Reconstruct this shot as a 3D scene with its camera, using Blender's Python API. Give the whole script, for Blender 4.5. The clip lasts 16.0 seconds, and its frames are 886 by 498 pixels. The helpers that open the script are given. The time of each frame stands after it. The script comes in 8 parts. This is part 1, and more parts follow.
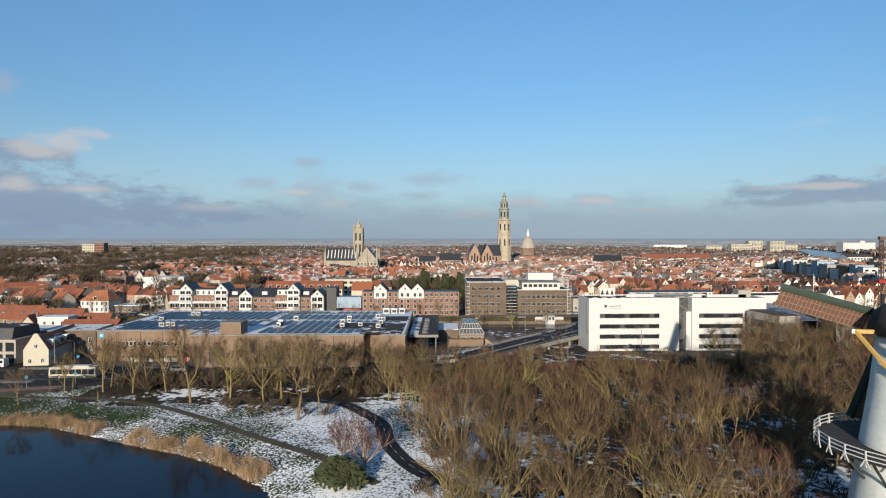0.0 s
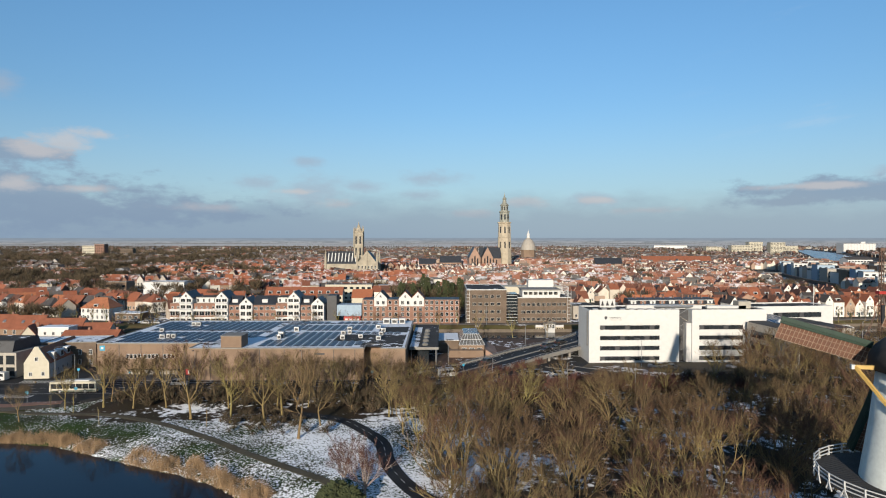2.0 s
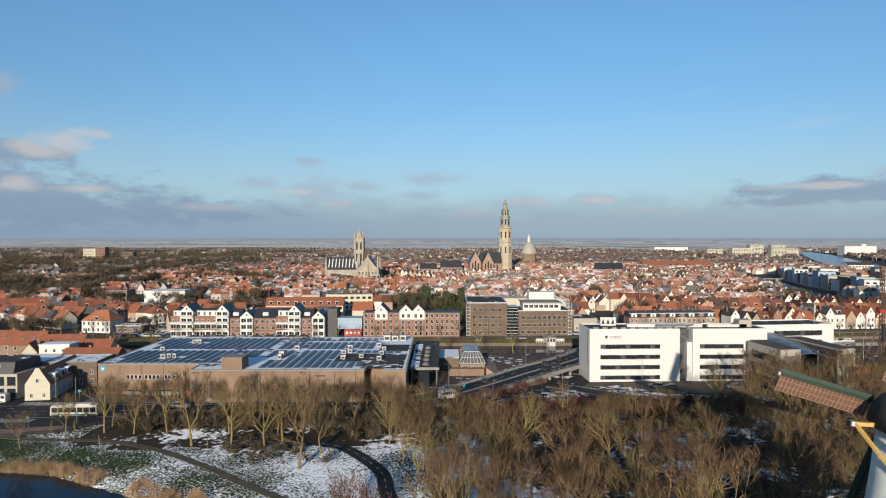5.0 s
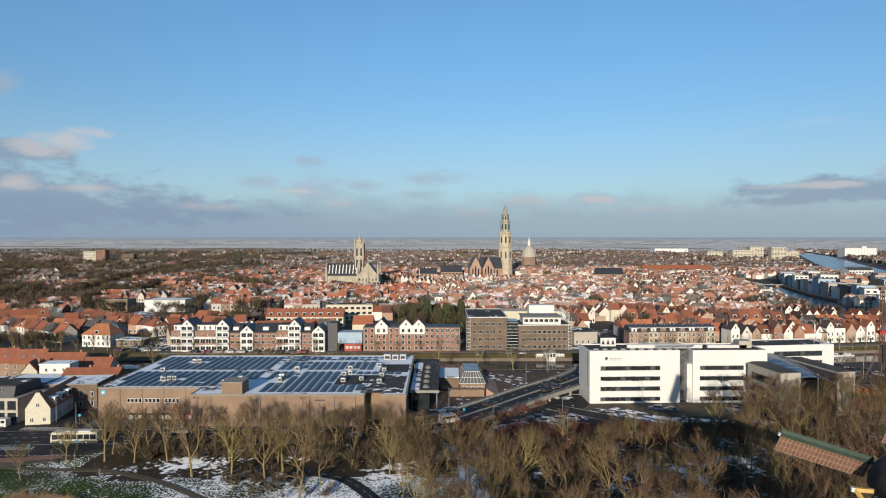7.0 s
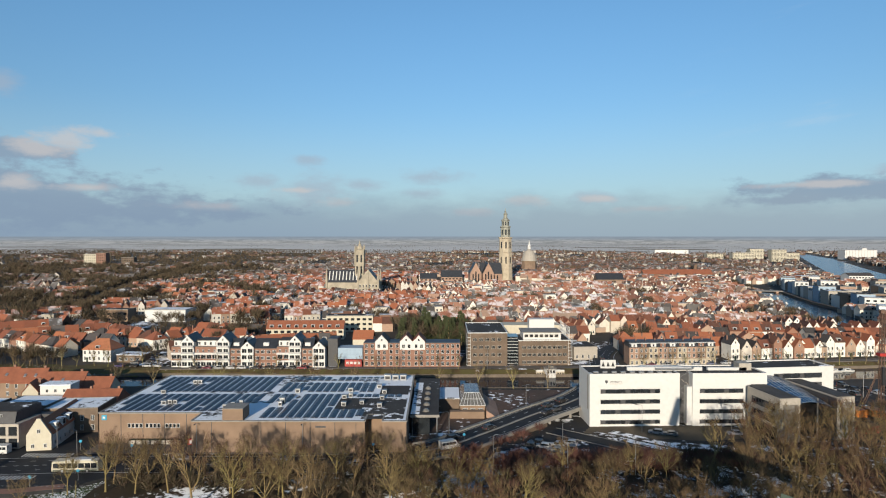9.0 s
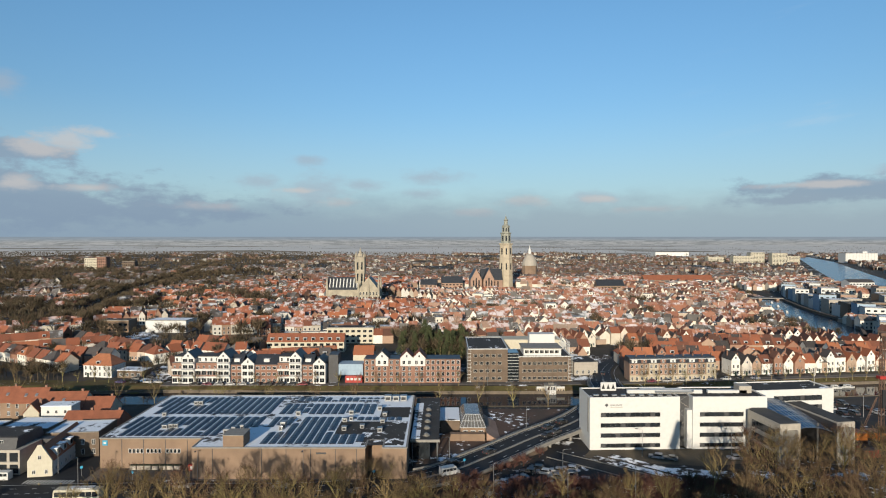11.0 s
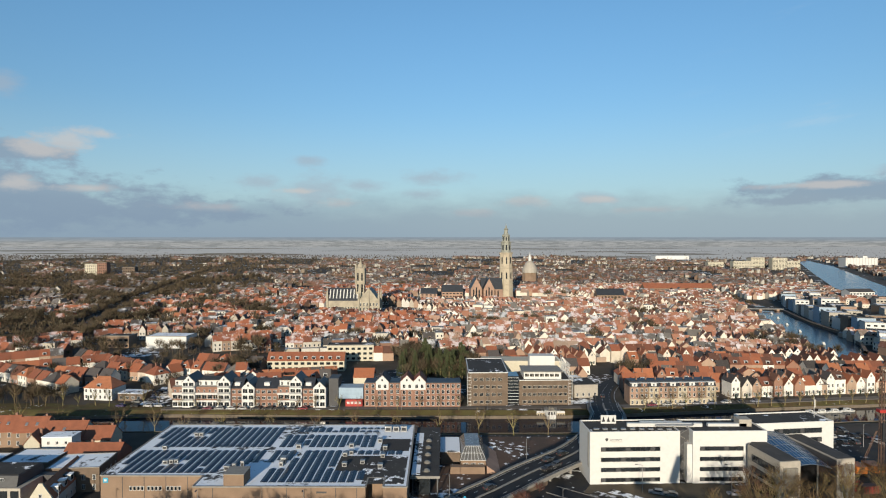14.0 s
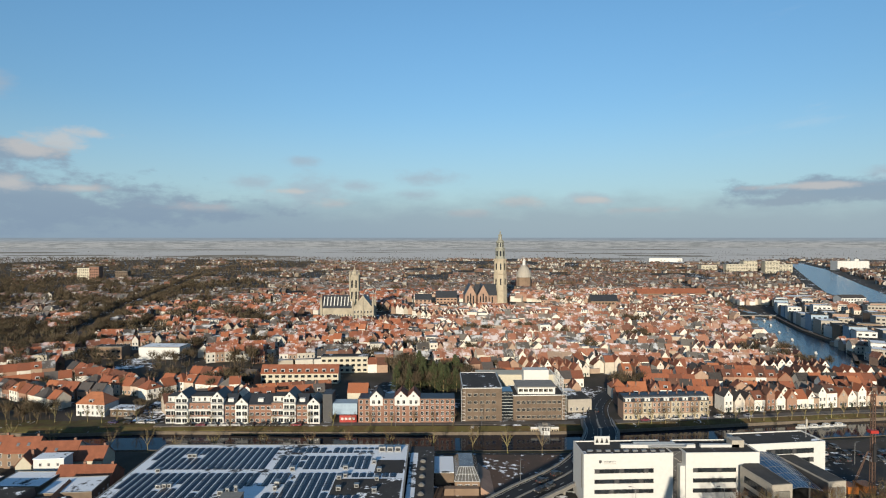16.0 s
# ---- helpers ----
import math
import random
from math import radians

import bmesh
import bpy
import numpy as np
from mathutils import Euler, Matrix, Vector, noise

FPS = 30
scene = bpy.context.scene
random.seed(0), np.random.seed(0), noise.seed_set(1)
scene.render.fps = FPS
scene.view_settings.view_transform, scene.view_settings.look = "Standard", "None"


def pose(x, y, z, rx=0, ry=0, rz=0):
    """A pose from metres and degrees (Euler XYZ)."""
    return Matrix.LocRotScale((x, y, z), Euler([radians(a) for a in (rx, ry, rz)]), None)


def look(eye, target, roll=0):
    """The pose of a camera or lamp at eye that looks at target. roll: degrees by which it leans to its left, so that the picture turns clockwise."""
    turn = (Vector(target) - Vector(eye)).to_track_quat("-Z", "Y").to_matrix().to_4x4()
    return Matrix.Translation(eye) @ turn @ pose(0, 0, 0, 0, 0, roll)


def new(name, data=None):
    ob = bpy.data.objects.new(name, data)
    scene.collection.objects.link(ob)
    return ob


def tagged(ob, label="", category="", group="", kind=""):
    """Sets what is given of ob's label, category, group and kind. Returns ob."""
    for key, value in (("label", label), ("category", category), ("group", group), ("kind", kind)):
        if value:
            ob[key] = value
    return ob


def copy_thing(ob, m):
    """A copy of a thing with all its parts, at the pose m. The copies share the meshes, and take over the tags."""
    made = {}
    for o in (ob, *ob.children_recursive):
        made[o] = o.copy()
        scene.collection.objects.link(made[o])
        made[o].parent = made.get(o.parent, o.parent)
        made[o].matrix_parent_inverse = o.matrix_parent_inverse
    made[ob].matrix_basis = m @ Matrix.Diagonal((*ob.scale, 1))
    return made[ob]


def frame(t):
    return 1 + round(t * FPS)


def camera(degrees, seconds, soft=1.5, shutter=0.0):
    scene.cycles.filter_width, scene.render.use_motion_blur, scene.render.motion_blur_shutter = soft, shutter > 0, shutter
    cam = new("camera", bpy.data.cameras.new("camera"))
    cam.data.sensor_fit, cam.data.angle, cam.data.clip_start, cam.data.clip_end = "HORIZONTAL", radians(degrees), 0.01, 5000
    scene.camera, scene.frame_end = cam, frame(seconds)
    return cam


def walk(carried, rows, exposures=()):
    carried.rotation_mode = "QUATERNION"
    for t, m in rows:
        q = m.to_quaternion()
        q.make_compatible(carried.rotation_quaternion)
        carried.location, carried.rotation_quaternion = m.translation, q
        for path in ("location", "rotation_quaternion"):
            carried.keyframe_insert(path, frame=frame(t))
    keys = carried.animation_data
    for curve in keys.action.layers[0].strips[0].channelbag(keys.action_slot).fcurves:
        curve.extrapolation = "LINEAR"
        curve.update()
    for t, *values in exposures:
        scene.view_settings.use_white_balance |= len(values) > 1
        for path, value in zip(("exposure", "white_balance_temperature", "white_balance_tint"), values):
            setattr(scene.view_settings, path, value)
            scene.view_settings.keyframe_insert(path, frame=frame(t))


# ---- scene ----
EXPO = 0.45
cam = camera(72, 16.0, soft=1.1)
PATH = [
    (0, pose(0, 0, 36.37, 89.005, 0, 0)),
    (0.5, pose(0, 0, 37.35, 88.995, 0, 0)),
    (1, pose(0, 0, 38.33, 88.975, 0, 0.004)),
    (1.5, pose(0, 0, 39.3, 88.962, 0, 0.012)),
    (2, pose(0, 0, 40.28, 88.96, 0, 0.022)),
    (2.5, pose(0, 0, 41.31, 88.955, 0, 0.032)),
    (3, pose(0, 0.02, 42.36, 88.95, 0, 0.043)),
    (5.5, pose(0.05, 0.08, 47.85, 88.972, 0, 0.092)),
    (6, pose(0.06, 0.11, 49.6, 88.952, 0, 0.098)),
    (6.5, pose(0.07, 0.14, 51.6, 88.929, 0, 0.1)),
    (7, pose(0.07, 0.17, 53.64, 88.902, 0, 0.102)),
    (7.5, pose(0.07, 0.19, 55.62, 88.876, 0, 0.102)),
    (8, pose(0.06, 0.19, 57.57, 88.854, 0, 0.104)),
    (8.5, pose(0.05, 0.15, 59.53, 88.836, 0, 0.11)),
    (9, pose(0.05, 0.1, 61.44, 88.822, 0, 0.117)),
    (11.5, pose(0.1, 0, 70.86, 88.854, 0, 0.172)),
    (12, pose(0.1, -0.02, 72.72, 88.862, 0, 0.178)),
    (12.5, pose(0.09, -0.03, 74.58, 88.87, 0, 0.178)),
    (13, pose(0.08, -0.02, 76.42, 88.873, 0, 0.177)),
    (13.5, pose(0.08, 0, 78.25, 88.879, 0, 0.177)),
    (14, pose(0.08, 0.03, 80.03, 88.89, 0, 0.177)),
    (14.5, pose(0.09, 0.05, 81.83, 88.897, 0, 0.178)),
    (15, pose(0.11, 0.07, 83.65, 88.9, 0, 0.165)),
    (15.5, pose(0.15, 0.07, 85.5, 88.91, 0, -0.122)),
    (16, pose(0.17, 0.05, 87.2, 88.935, 0, -0.36)),
]
walk(cam, PATH, [(0, EXPO, 6500, 10), (3, EXPO, 6500, 10), (8, EXPO, 6560, 9.4), (11.5, EXPO, 6690, 7.6), (16, EXPO, 6720, 7.2)])

# ---- daylight: a low winter sun behind the camera, blue sky with a bank of cloud ----
SUN_EL, SUN_AZ = 13.0, 190.0
sun = new("sun", bpy.data.lights.new("sun", "SUN"))
sun.data.energy, sun.data.angle, sun.data.color = 5.0, radians(0.5), (1.0, 0.88, 0.72)
to_sun = Vector((math.sin(radians(SUN_AZ)) * math.cos(radians(SUN_EL)), math.cos(radians(SUN_AZ)) * math.cos(radians(SUN_EL)), math.sin(radians(SUN_EL))))
sun.matrix_world = look(to_sun * 400, (0, 0, 0))


class Nodes:
    """Short hand for building a node tree."""

    def __init__(self, tree):
        self.t = tree
        tree.nodes.clear()

    def add(self, kind):
        return self.t.nodes.new(kind)

    def put(self, socket, value):
        if isinstance(value, bpy.types.NodeSocket):
            self.t.links.new(value, socket)
        elif value is not None:
            if socket.type == "RGBA" and not isinstance(value, (int, float)):
                value = (*value[:3], 1.0)
            socket.default_value = value

    def math(self, op, a, b=None, c=None, clamp=False):
        n = self.add("ShaderNodeMath")
        n.operation, n.use_clamp = op, clamp
        for i, x in enumerate((a, b, c)):
            self.put(n.inputs[i], x)
        return n.outputs[0]

    def mix(self, f, a, b, mode="MIX"):
        n = self.add("ShaderNodeMix")
        n.data_type, n.blend_type = "RGBA", mode
        self.put(n.inputs[0], f), self.put(n.inputs[6], a), self.put(n.inputs[7], b)
        return n.outputs[2]

    def noise(self, vector, scale, detail=4.0, rough=0.55, dims="3D"):
        n = self.add("ShaderNodeTexNoise")
        n.noise_dimensions = dims
        self.put(n.inputs["Vector"], vector)
        n.inputs["Scale"].default_value, n.inputs["Detail"].default_value, n.inputs["Roughness"].default_value = scale, detail, rough
        return n.outputs["Fac"]

    def ramp(self, f, lo, hi, a=0.0, b=1.0):
        n = self.add("ShaderNodeMapRange")
        n.interpolation_type = "SMOOTHSTEP"
        for i, x in enumerate((f, lo, hi, a, b)):
            self.put(n.inputs[i], x)
        return n.outputs[0]

    def colours(self, f, stops, interp="LINEAR"):
        n = self.add("ShaderNodeValToRGB")
        n.color_ramp.interpolation = interp
        els = n.color_ramp.elements
        while len(els) < len(stops):
            els.new(0.5)
        for e, (p, c) in zip(els, stops):
            e.position, e.color = p, (*c, 1)
        self.put(n.inputs[0], f)
        return n.outputs[0]

    def vec(self, x, y, z=0.0):
        n = self.add("ShaderNodeCombineXYZ")
        for i, v in enumerate((x, y, z)):
            self.put(n.inputs[i], v)
        return n.outputs[0]


world = bpy.data.worlds.new("sky")
scene.world = world
world.use_nodes = True
N = Nodes(world.node_tree)
sky = N.add("ShaderNodeTexSky")
sky.sky_type, sky.sun_disc, sky.sun_elevation, sky.sun_rotation = "NISHITA", False, radians(SUN_EL), radians(SUN_AZ)
sky.altitude, sky.air_density, sky.dust_density, sky.ozone_density = 30.0, 1.0, 0.6, 1.6
sep = N.add("ShaderNodeSeparateXYZ")
N.put(sep.inputs[0], N.add("ShaderNodeTexCoord").outputs["Generated"])
el = N.math("ARCSINE", sep.outputs[2])
az = N.math("ARCTAN2", sep.outputs[0], sep.outputs[1])
field = N.vec(N.math("MULTIPLY", az, 1.0), N.math("MULTIPLY", el, 2.6))
SKY_K = 10.0  # the background runs at a tenth


def k(c):
    return tuple(SKY_K * x for x in c)


col = N.mix(1.0, sky.outputs[0], N.mix(N.ramp(el, 0.08, 0.40), (0.79, 1.04, 1.29), (0.90, 1.33, 1.63)), "MULTIPLY")
# pale veil of haze towards the horizon
col = N.mix(N.math("MULTIPLY", N.ramp(el, 0.22, -0.01), 0.66), col, k((0.385, 0.53, 0.70)))
# thin high streaks
streak = N.noise(N.vec(N.math("MULTIPLY", az, 1.4), N.math("MULTIPLY_ADD", az, -1.2, N.math("MULTIPLY", el, 7.0))), 3.0, 6, 0.62)
col = N.mix(N.math("MULTIPLY", N.math("MULTIPLY", N.ramp(streak, 0.55, 0.8), N.ramp(az, 0.3, 0.62)), 0.35), col, k((0.62, 0.68, 0.74)))
# cumulus: heaps and wisps, each (azimuth, elevation, half width, half height) in hundredths of a radian
GREY = ((-62, 4.6, 22, 4.2), (-45, 3.9, 17, 2.0), (-65, 8.6, 9, 4.2), (-61.5, 11.4, 6.5, 1.8), (60, 6.4, 15, 2.0), (51.5, 5.2, 7, 1.0))
WISP = ((-28.5, 8.6, 3.2, 1.0), (-21.5, 7.4, 5.5, 2.2), (-2.2, 9.7, 4.2, 1.0), (-4, 7.0, 3.4, 0.7), (-64, 20.2, 3.0, 1.2), (64, 8.8, 3.2, 0.8), (-13, 8.4, 3.5, 0.8), (24, 6.0, 4.5, 1.0), (-22, 12.2, 2.4, 0.7))
PALE = ((-55.8, 13.3, 4.2, 1.5), (-51.4, 14.7, 3.6, 0.9), (-59.2, 12.2, 3.4, 1.5), (-53, 6.9, 3.6, 0.7), (-61, 7.5, 2.2, 1.4), (-24, 7.4, 3.0, 0.5), (-16.5, 5.4, 3.5, 0.9), (13, 5.7, 4.5, 0.9), (24.3, 5.9, 3, 0.6), (32, 4.3, 5, 0.6), (4, 3.9, 4, 0.7), (-37, 4.6, 7, 0.7), (55, 7.3, 7, 0.5))
n1 = N.noise(field, 9.0, 7, 0.56)
warp = N.math("MULTIPLY", N.math("SUBTRACT", N.noise(N.vec(az, N.math("MULTIPLY", el, 2.2)), 17.0, 8, 0.62), 0.5), 3.4)


def heaps(rows, lo, hi):
    near = None
    for a_, e_, w_, h_ in rows:
        d_ = N.add("ShaderNodeVectorMath")
        d_.operation = "LENGTH"
        N.put(d_.inputs[0], N.vec(N.math("MULTIPLY_ADD", az, 100 / w_, -a_ / w_), N.math("MULTIPLY_ADD", el, 100 / h_, -e_ / h_)))
        near = d_.outputs["Value"] if near is None else N.math("MINIMUM", near, d_.outputs["Value"])
    return N.ramp(N.math("ADD", near, warp), hi, lo)


col = N.mix(N.math("MULTIPLY", heaps(GREY, 0.45, 1.3), 0.88), col, k((0.255, 0.345, 0.465)))
col = N.mix(N.math("MULTIPLY", heaps(WISP, 0.0, 1.7), 0.6), col, k((0.37, 0.44, 0.54)))
col = N.mix(N.math("MULTIPLY", heaps(PALE, 0.1, 1.3), 0.66), col, k((0.60, 0.575, 0.575)))
# grey-blue bank along the horizon
bank = N.math("MULTIPLY", N.ramp(N.math("ADD", el, N.math("MULTIPLY", N.math("SUBTRACT", n1, 0.5), 0.07)), 0.08, 0.025), 0.74)
col = N.mix(bank, col, N.mix(N.ramp(az, -0.5, 0.3), k((0.235, 0.325, 0.45)), k((0.305, 0.39, 0.48))))
# land beyond the built ground, painted into the backdrop in hazed colours
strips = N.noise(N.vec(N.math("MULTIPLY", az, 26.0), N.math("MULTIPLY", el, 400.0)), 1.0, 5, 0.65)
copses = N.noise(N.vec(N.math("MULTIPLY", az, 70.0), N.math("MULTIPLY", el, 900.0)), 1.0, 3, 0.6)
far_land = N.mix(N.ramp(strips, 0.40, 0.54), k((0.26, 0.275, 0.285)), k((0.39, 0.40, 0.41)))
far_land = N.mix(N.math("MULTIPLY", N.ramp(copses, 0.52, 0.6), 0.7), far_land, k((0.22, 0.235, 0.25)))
# distance haze painted as a blue-grey blend up to the horizon
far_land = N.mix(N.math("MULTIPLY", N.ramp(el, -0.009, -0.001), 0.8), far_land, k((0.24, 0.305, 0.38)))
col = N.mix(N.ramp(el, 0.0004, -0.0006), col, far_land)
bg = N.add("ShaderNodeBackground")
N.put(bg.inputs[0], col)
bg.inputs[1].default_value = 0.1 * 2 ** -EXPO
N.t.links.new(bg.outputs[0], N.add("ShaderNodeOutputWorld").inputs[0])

# ---- materials ----
TONE = 0.55  # scales base colours down so that shade comes out deeper under the strong sun
def material(name, paint, rough=0.8, metal=0.0, bump=None, spec=0.4, alpha=None):
    """paint(n, pos) returns a colour, or (colour, roughness) or (colour, roughness, height)."""
    m = bpy.data.materials.new(name)
    m.use_nodes = True
    n = Nodes(m.node_tree)
    pos = n.add("ShaderNodeTexCoord").outputs["Object"]
    out = paint(n, pos)
    col, ro, height = (out + (None, None))[:3] if isinstance(out, tuple) and len(out) in (2, 3) and isinstance(out[0], bpy.types.NodeSocket) else (out, None, None)
    b = n.add("ShaderNodeBsdfPrincipled")
    n.put(b.inputs["Base Color"], col)
    n.put(b.inputs["Roughness"], ro if ro is not None else rough)
    b.inputs["Metallic"].default_value = metal
    b.inputs["Specular IOR Level"].default_value = spec
    if height is not None:
        bm_ = n.add("ShaderNodeBump")
        bm_.inputs["Strength"].default_value, bm_.inputs["Distance"].default_value = bump or (0.5, 0.05)
        n.put(bm_.inputs["Height"], height)
        n.put(b.inputs["Normal"], bm_.outputs[0])
    n.t.links.new(b.outputs[0], n.add("ShaderNodeOutputMaterial").inputs[0])
    return m


def plain(name, c, rough=0.7, metal=0.0, vary=0.18, scale=0.8, fine=7.0, spec=0.4):
    """A painted or mineral surface, blotched at two scales."""
    c = tuple(x * TONE for x in c)
    def paint(n, pos):
        big, small = n.noise(pos, scale, 4), n.noise(pos, fine, 3)
        f = n.math("ADD", n.math("MULTIPLY", big, 0.6), n.math("MULTIPLY", small, 0.4))
        c2 = n.mix(n.ramp(f, 0.3, 0.7), tuple(x * (1 - vary) for x in c), tuple(min(1, x * (1 + vary)) for x in c))
        return c2, n.math("ADD", n.math("MULTIPLY", small, 0.16), rough - 0.08), small
    return material(name, paint, rough, metal, (0.25, 0.02), spec)


def by_random(name, stops, rough=0.8, island=False, scale=0.6, snow=0.0, courses=0.0, tone=TONE):
    """A surface whose tone differs from one piece to the next."""
    def paint(n, pos):
        if island:
            r = n.add("ShaderNodeNewGeometry").outputs["Random Per Island"]
        else:
            r = n.add("ShaderNodeObjectInfo").outputs["Random"]
        c = n.colours(r, [(p, tuple(x * tone for x in q)) for p, q in stops])
        big, small = n.noise(pos, scale, 4), n.noise(pos, 5.0, 3)
        c = n.mix(n.math("MULTIPLY", n.ramp(big, 0.35, 0.75), 0.4), c, n.mix(0.45, c, (0.09, 0.075, 0.06)))
        c = n.mix(n.math("MULTIPLY", n.ramp(small, 0.4, 0.7), 0.14), c, n.mix(0.5, c, (0.5, 0.42, 0.34)))
        h = small
        if courses:
            s = n.add("ShaderNodeSeparateXYZ")
            n.put(s.inputs[0], pos)
            saw = n.math("FRACT", n.math("MULTIPLY", s.outputs[2], courses))
            h = n.math("ADD", saw, n.math("MULTIPLY", small, 0.5))
            c = n.mix(n.math("MULTIPLY", n.ramp(saw, 0.75, 1.0), 0.35), c, n.mix(0.6, c, (0.03, 0.02, 0.02)))
        if snow:
            up = n.add("ShaderNodeSeparateXYZ")
            n.put(up.inputs[0], n.add("ShaderNodeNewGeometry").outputs["Normal"])
            f = n.math("MULTIPLY", n.ramp(n.noise(pos, 0.13, 5, 0.65), 0.5, 0.62), n.ramp(up.outputs[2], 0.5, 0.9))
            c = n.mix(n.math("MULTIPLY", f, snow), c, (0.72, 0.75, 0.8))
        return c, n.math("ADD", n.math("MULTIPLY", small, 0.2), rough - 0.1), h
    return material(name, paint, rough, 0.0, (0.4, 0.05), 0.25)


TILE = ((0.0, (0.13, 0.055, 0.037)), (0.15, (0.25, 0.082, 0.045)), (0.45, (0.37, 0.115, 0.058)), (0.66, (0.46, 0.145, 0.066)), (0.76, (0.54, 0.19, 0.085)), (0.79, (0.045, 0.042, 0.044)), (0.92, (0.10, 0.09, 0.09)), (1.0, (0.20, 0.18, 0.165)))
WALL = ((0.0, (0.27, 0.135, 0.09)), (0.22, (0.36, 0.22, 0.155)), (0.46, (0.40, 0.29, 0.21)), (0.5, (0.74, 0.70, 0.62)), (0.8, (0.82, 0.79, 0.72)), (1.0, (0.55, 0.49, 0.40)))
M = {}
M["tile"] = by_random("clay roof tiles", TILE, 0.75, courses=3.0)
M["tile_far"] = by_random("clay roof tiles of far roofs", TILE, 0.75, island=True, snow=0.6)
# low saturation here also stands in for haze over the far roofs
M["tile_suburb"] = by_random("brown and grey roof tiles of the outskirts", ((0.0, (0.08, 0.07, 0.065)), (0.3, (0.14, 0.11, 0.10)), (0.5, (0.22, 0.11, 0.08)), (0.75, (0.32, 0.14, 0.09)), (0.8, (0.14, 0.13, 0.13)), (1.0, (0.26, 0.24, 0.23))), 0.8, island=True, snow=0.3, tone=0.44)
M["wall_plaster"] = by_random("plastered walls of the old town", ((0.0, (0.36, 0.22, 0.155)), (0.22, (0.44, 0.33, 0.25)), (0.27, (0.70, 0.64, 0.54)), (0.7, (0.84, 0.80, 0.72)), (1.0, (0.60, 0.53, 0.43))), 0.85, island=True, tone=0.72)
# lighter than tile_far: the better-lit look of these roofs is put into the colour
M["tile_old"] = by_random("paler clay tiles of the old town", ((0.0, (0.16, 0.085, 0.06)), (0.2, (0.34, 0.13, 0.08)), (0.5, (0.46, 0.19, 0.115)), (0.66, (0.52, 0.25, 0.16)), (0.78, (0.46, 0.33, 0.25)), (0.82, (0.07, 0.065, 0.065)), (1.0, (0.26, 0.24, 0.22))), 0.8, island=True, snow=0.7)
M["wall_brick"] = by_random("brick walls of the outskirts", ((0.0, (0.16, 0.085, 0.06)), (0.5, (0.26, 0.16, 0.11)), (0.66, (0.34, 0.26, 0.19)), (0.7, (0.72, 0.68, 0.6)), (1.0, (0.8, 0.76, 0.7))), 0.85, island=True, tone=0.44)
M["orange_tile"] = plain("orange pantiles", (0.50, 0.19, 0.09), 0.75, vary=0.2, scale=0.5, fine=4)
M["wall"] = by_random("town house walls", WALL, 0.85, tone=0.78)
M["wall_far"] = by_random("walls of far houses", WALL, 0.85, island=True)
M["flat_far"] = by_random("flat roofs of far sheds", ((0.0, (0.12, 0.12, 0.12)), (0.5, (0.22, 0.22, 0.22)), (1.0, (0.3, 0.3, 0.31))), 0.9, island=True, snow=0.9, tone=0.8)
M["white"] = plain("white render", (0.86, 0.85, 0.82), 0.7, vary=0.05)
M["cream"] = plain("cream render", (0.72, 0.66, 0.52), 0.75, vary=0.08)
M["white_paint"] = plain("white gloss paint", (0.78, 0.78, 0.76), 0.45, vary=0.05)
M["mill_white"] = plain("weathered white mill plaster", (0.92, 0.97, 0.92), 0.75, vary=0.12, scale=0.25, fine=2.0)
M["brown_brick"] = plain("brown brick", (0.20, 0.145, 0.105), 0.9, vary=0.25, scale=0.3, fine=5)
M["red_brick"] = plain("red brick", (0.35, 0.19, 0.135), 0.88, vary=0.2, scale=0.4, fine=6)
M["tan_brick"] = plain("tan brick", (0.33, 0.225, 0.155), 0.9, vary=0.2, scale=0.15, fine=5)
M["grey_panel"] = plain("grey beige cladding", (0.52, 0.47, 0.40), 0.7, vary=0.12)
M["dark_panel"] = plain("dark slate cladding", (0.075, 0.075, 0.08), 0.6, vary=0.2)
M["stone"] = plain("pale weathered sandstone", (0.60, 0.51, 0.38), 0.9, vary=0.22, scale=0.2, fine=2)
M["old_stone"] = plain("weathered grey stone", (0.50, 0.44, 0.34), 0.9, vary=0.25, scale=0.2, fine=2)
M["church_brick"] = plain("orange pink church brick", (0.46, 0.30, 0.22), 0.9, vary=0.2, scale=0.15, fine=2)
M["slate"] = plain("blue-grey slates", (0.045, 0.05, 0.06), 0.5, vary=0.3, scale=0.5, fine=4)
M["copper"] = plain("dull green copper", (0.36, 0.36, 0.30), 0.6, vary=0.2)
M["bitumen"] = plain("roof bitumen", (0.07, 0.068, 0.068), 0.9, vary=0.3, scale=0.3, fine=3)
M["asphalt"] = plain("damp asphalt", (0.036, 0.037, 0.04), 0.75, vary=0.3, scale=0.25, fine=3, spec=0.2)
M["paving"] = plain("grey brick paving", (0.17, 0.15, 0.135), 0.85, vary=0.2, scale=0.3, fine=3)
M["mud"] = plain("trodden muddy track", (0.125, 0.105, 0.065), 0.9, vary=0.35, scale=0.5, fine=3)
M["concrete"] = plain("grey concrete", (0.34, 0.32, 0.29), 0.85, vary=0.15)
M["metal"] = plain("galvanised steel", (0.45, 0.46, 0.47), 0.45, 0.7, vary=0.1)
M["dark_metal"] = plain("dark painted steel", (0.04, 0.04, 0.045), 0.5, 0.3)
M["rust"] = plain("rusty piling steel", (0.17, 0.10, 0.07), 0.8, vary=0.3)
M["orange"] = plain("orange machine paint", (0.65, 0.20, 0.03), 0.5)
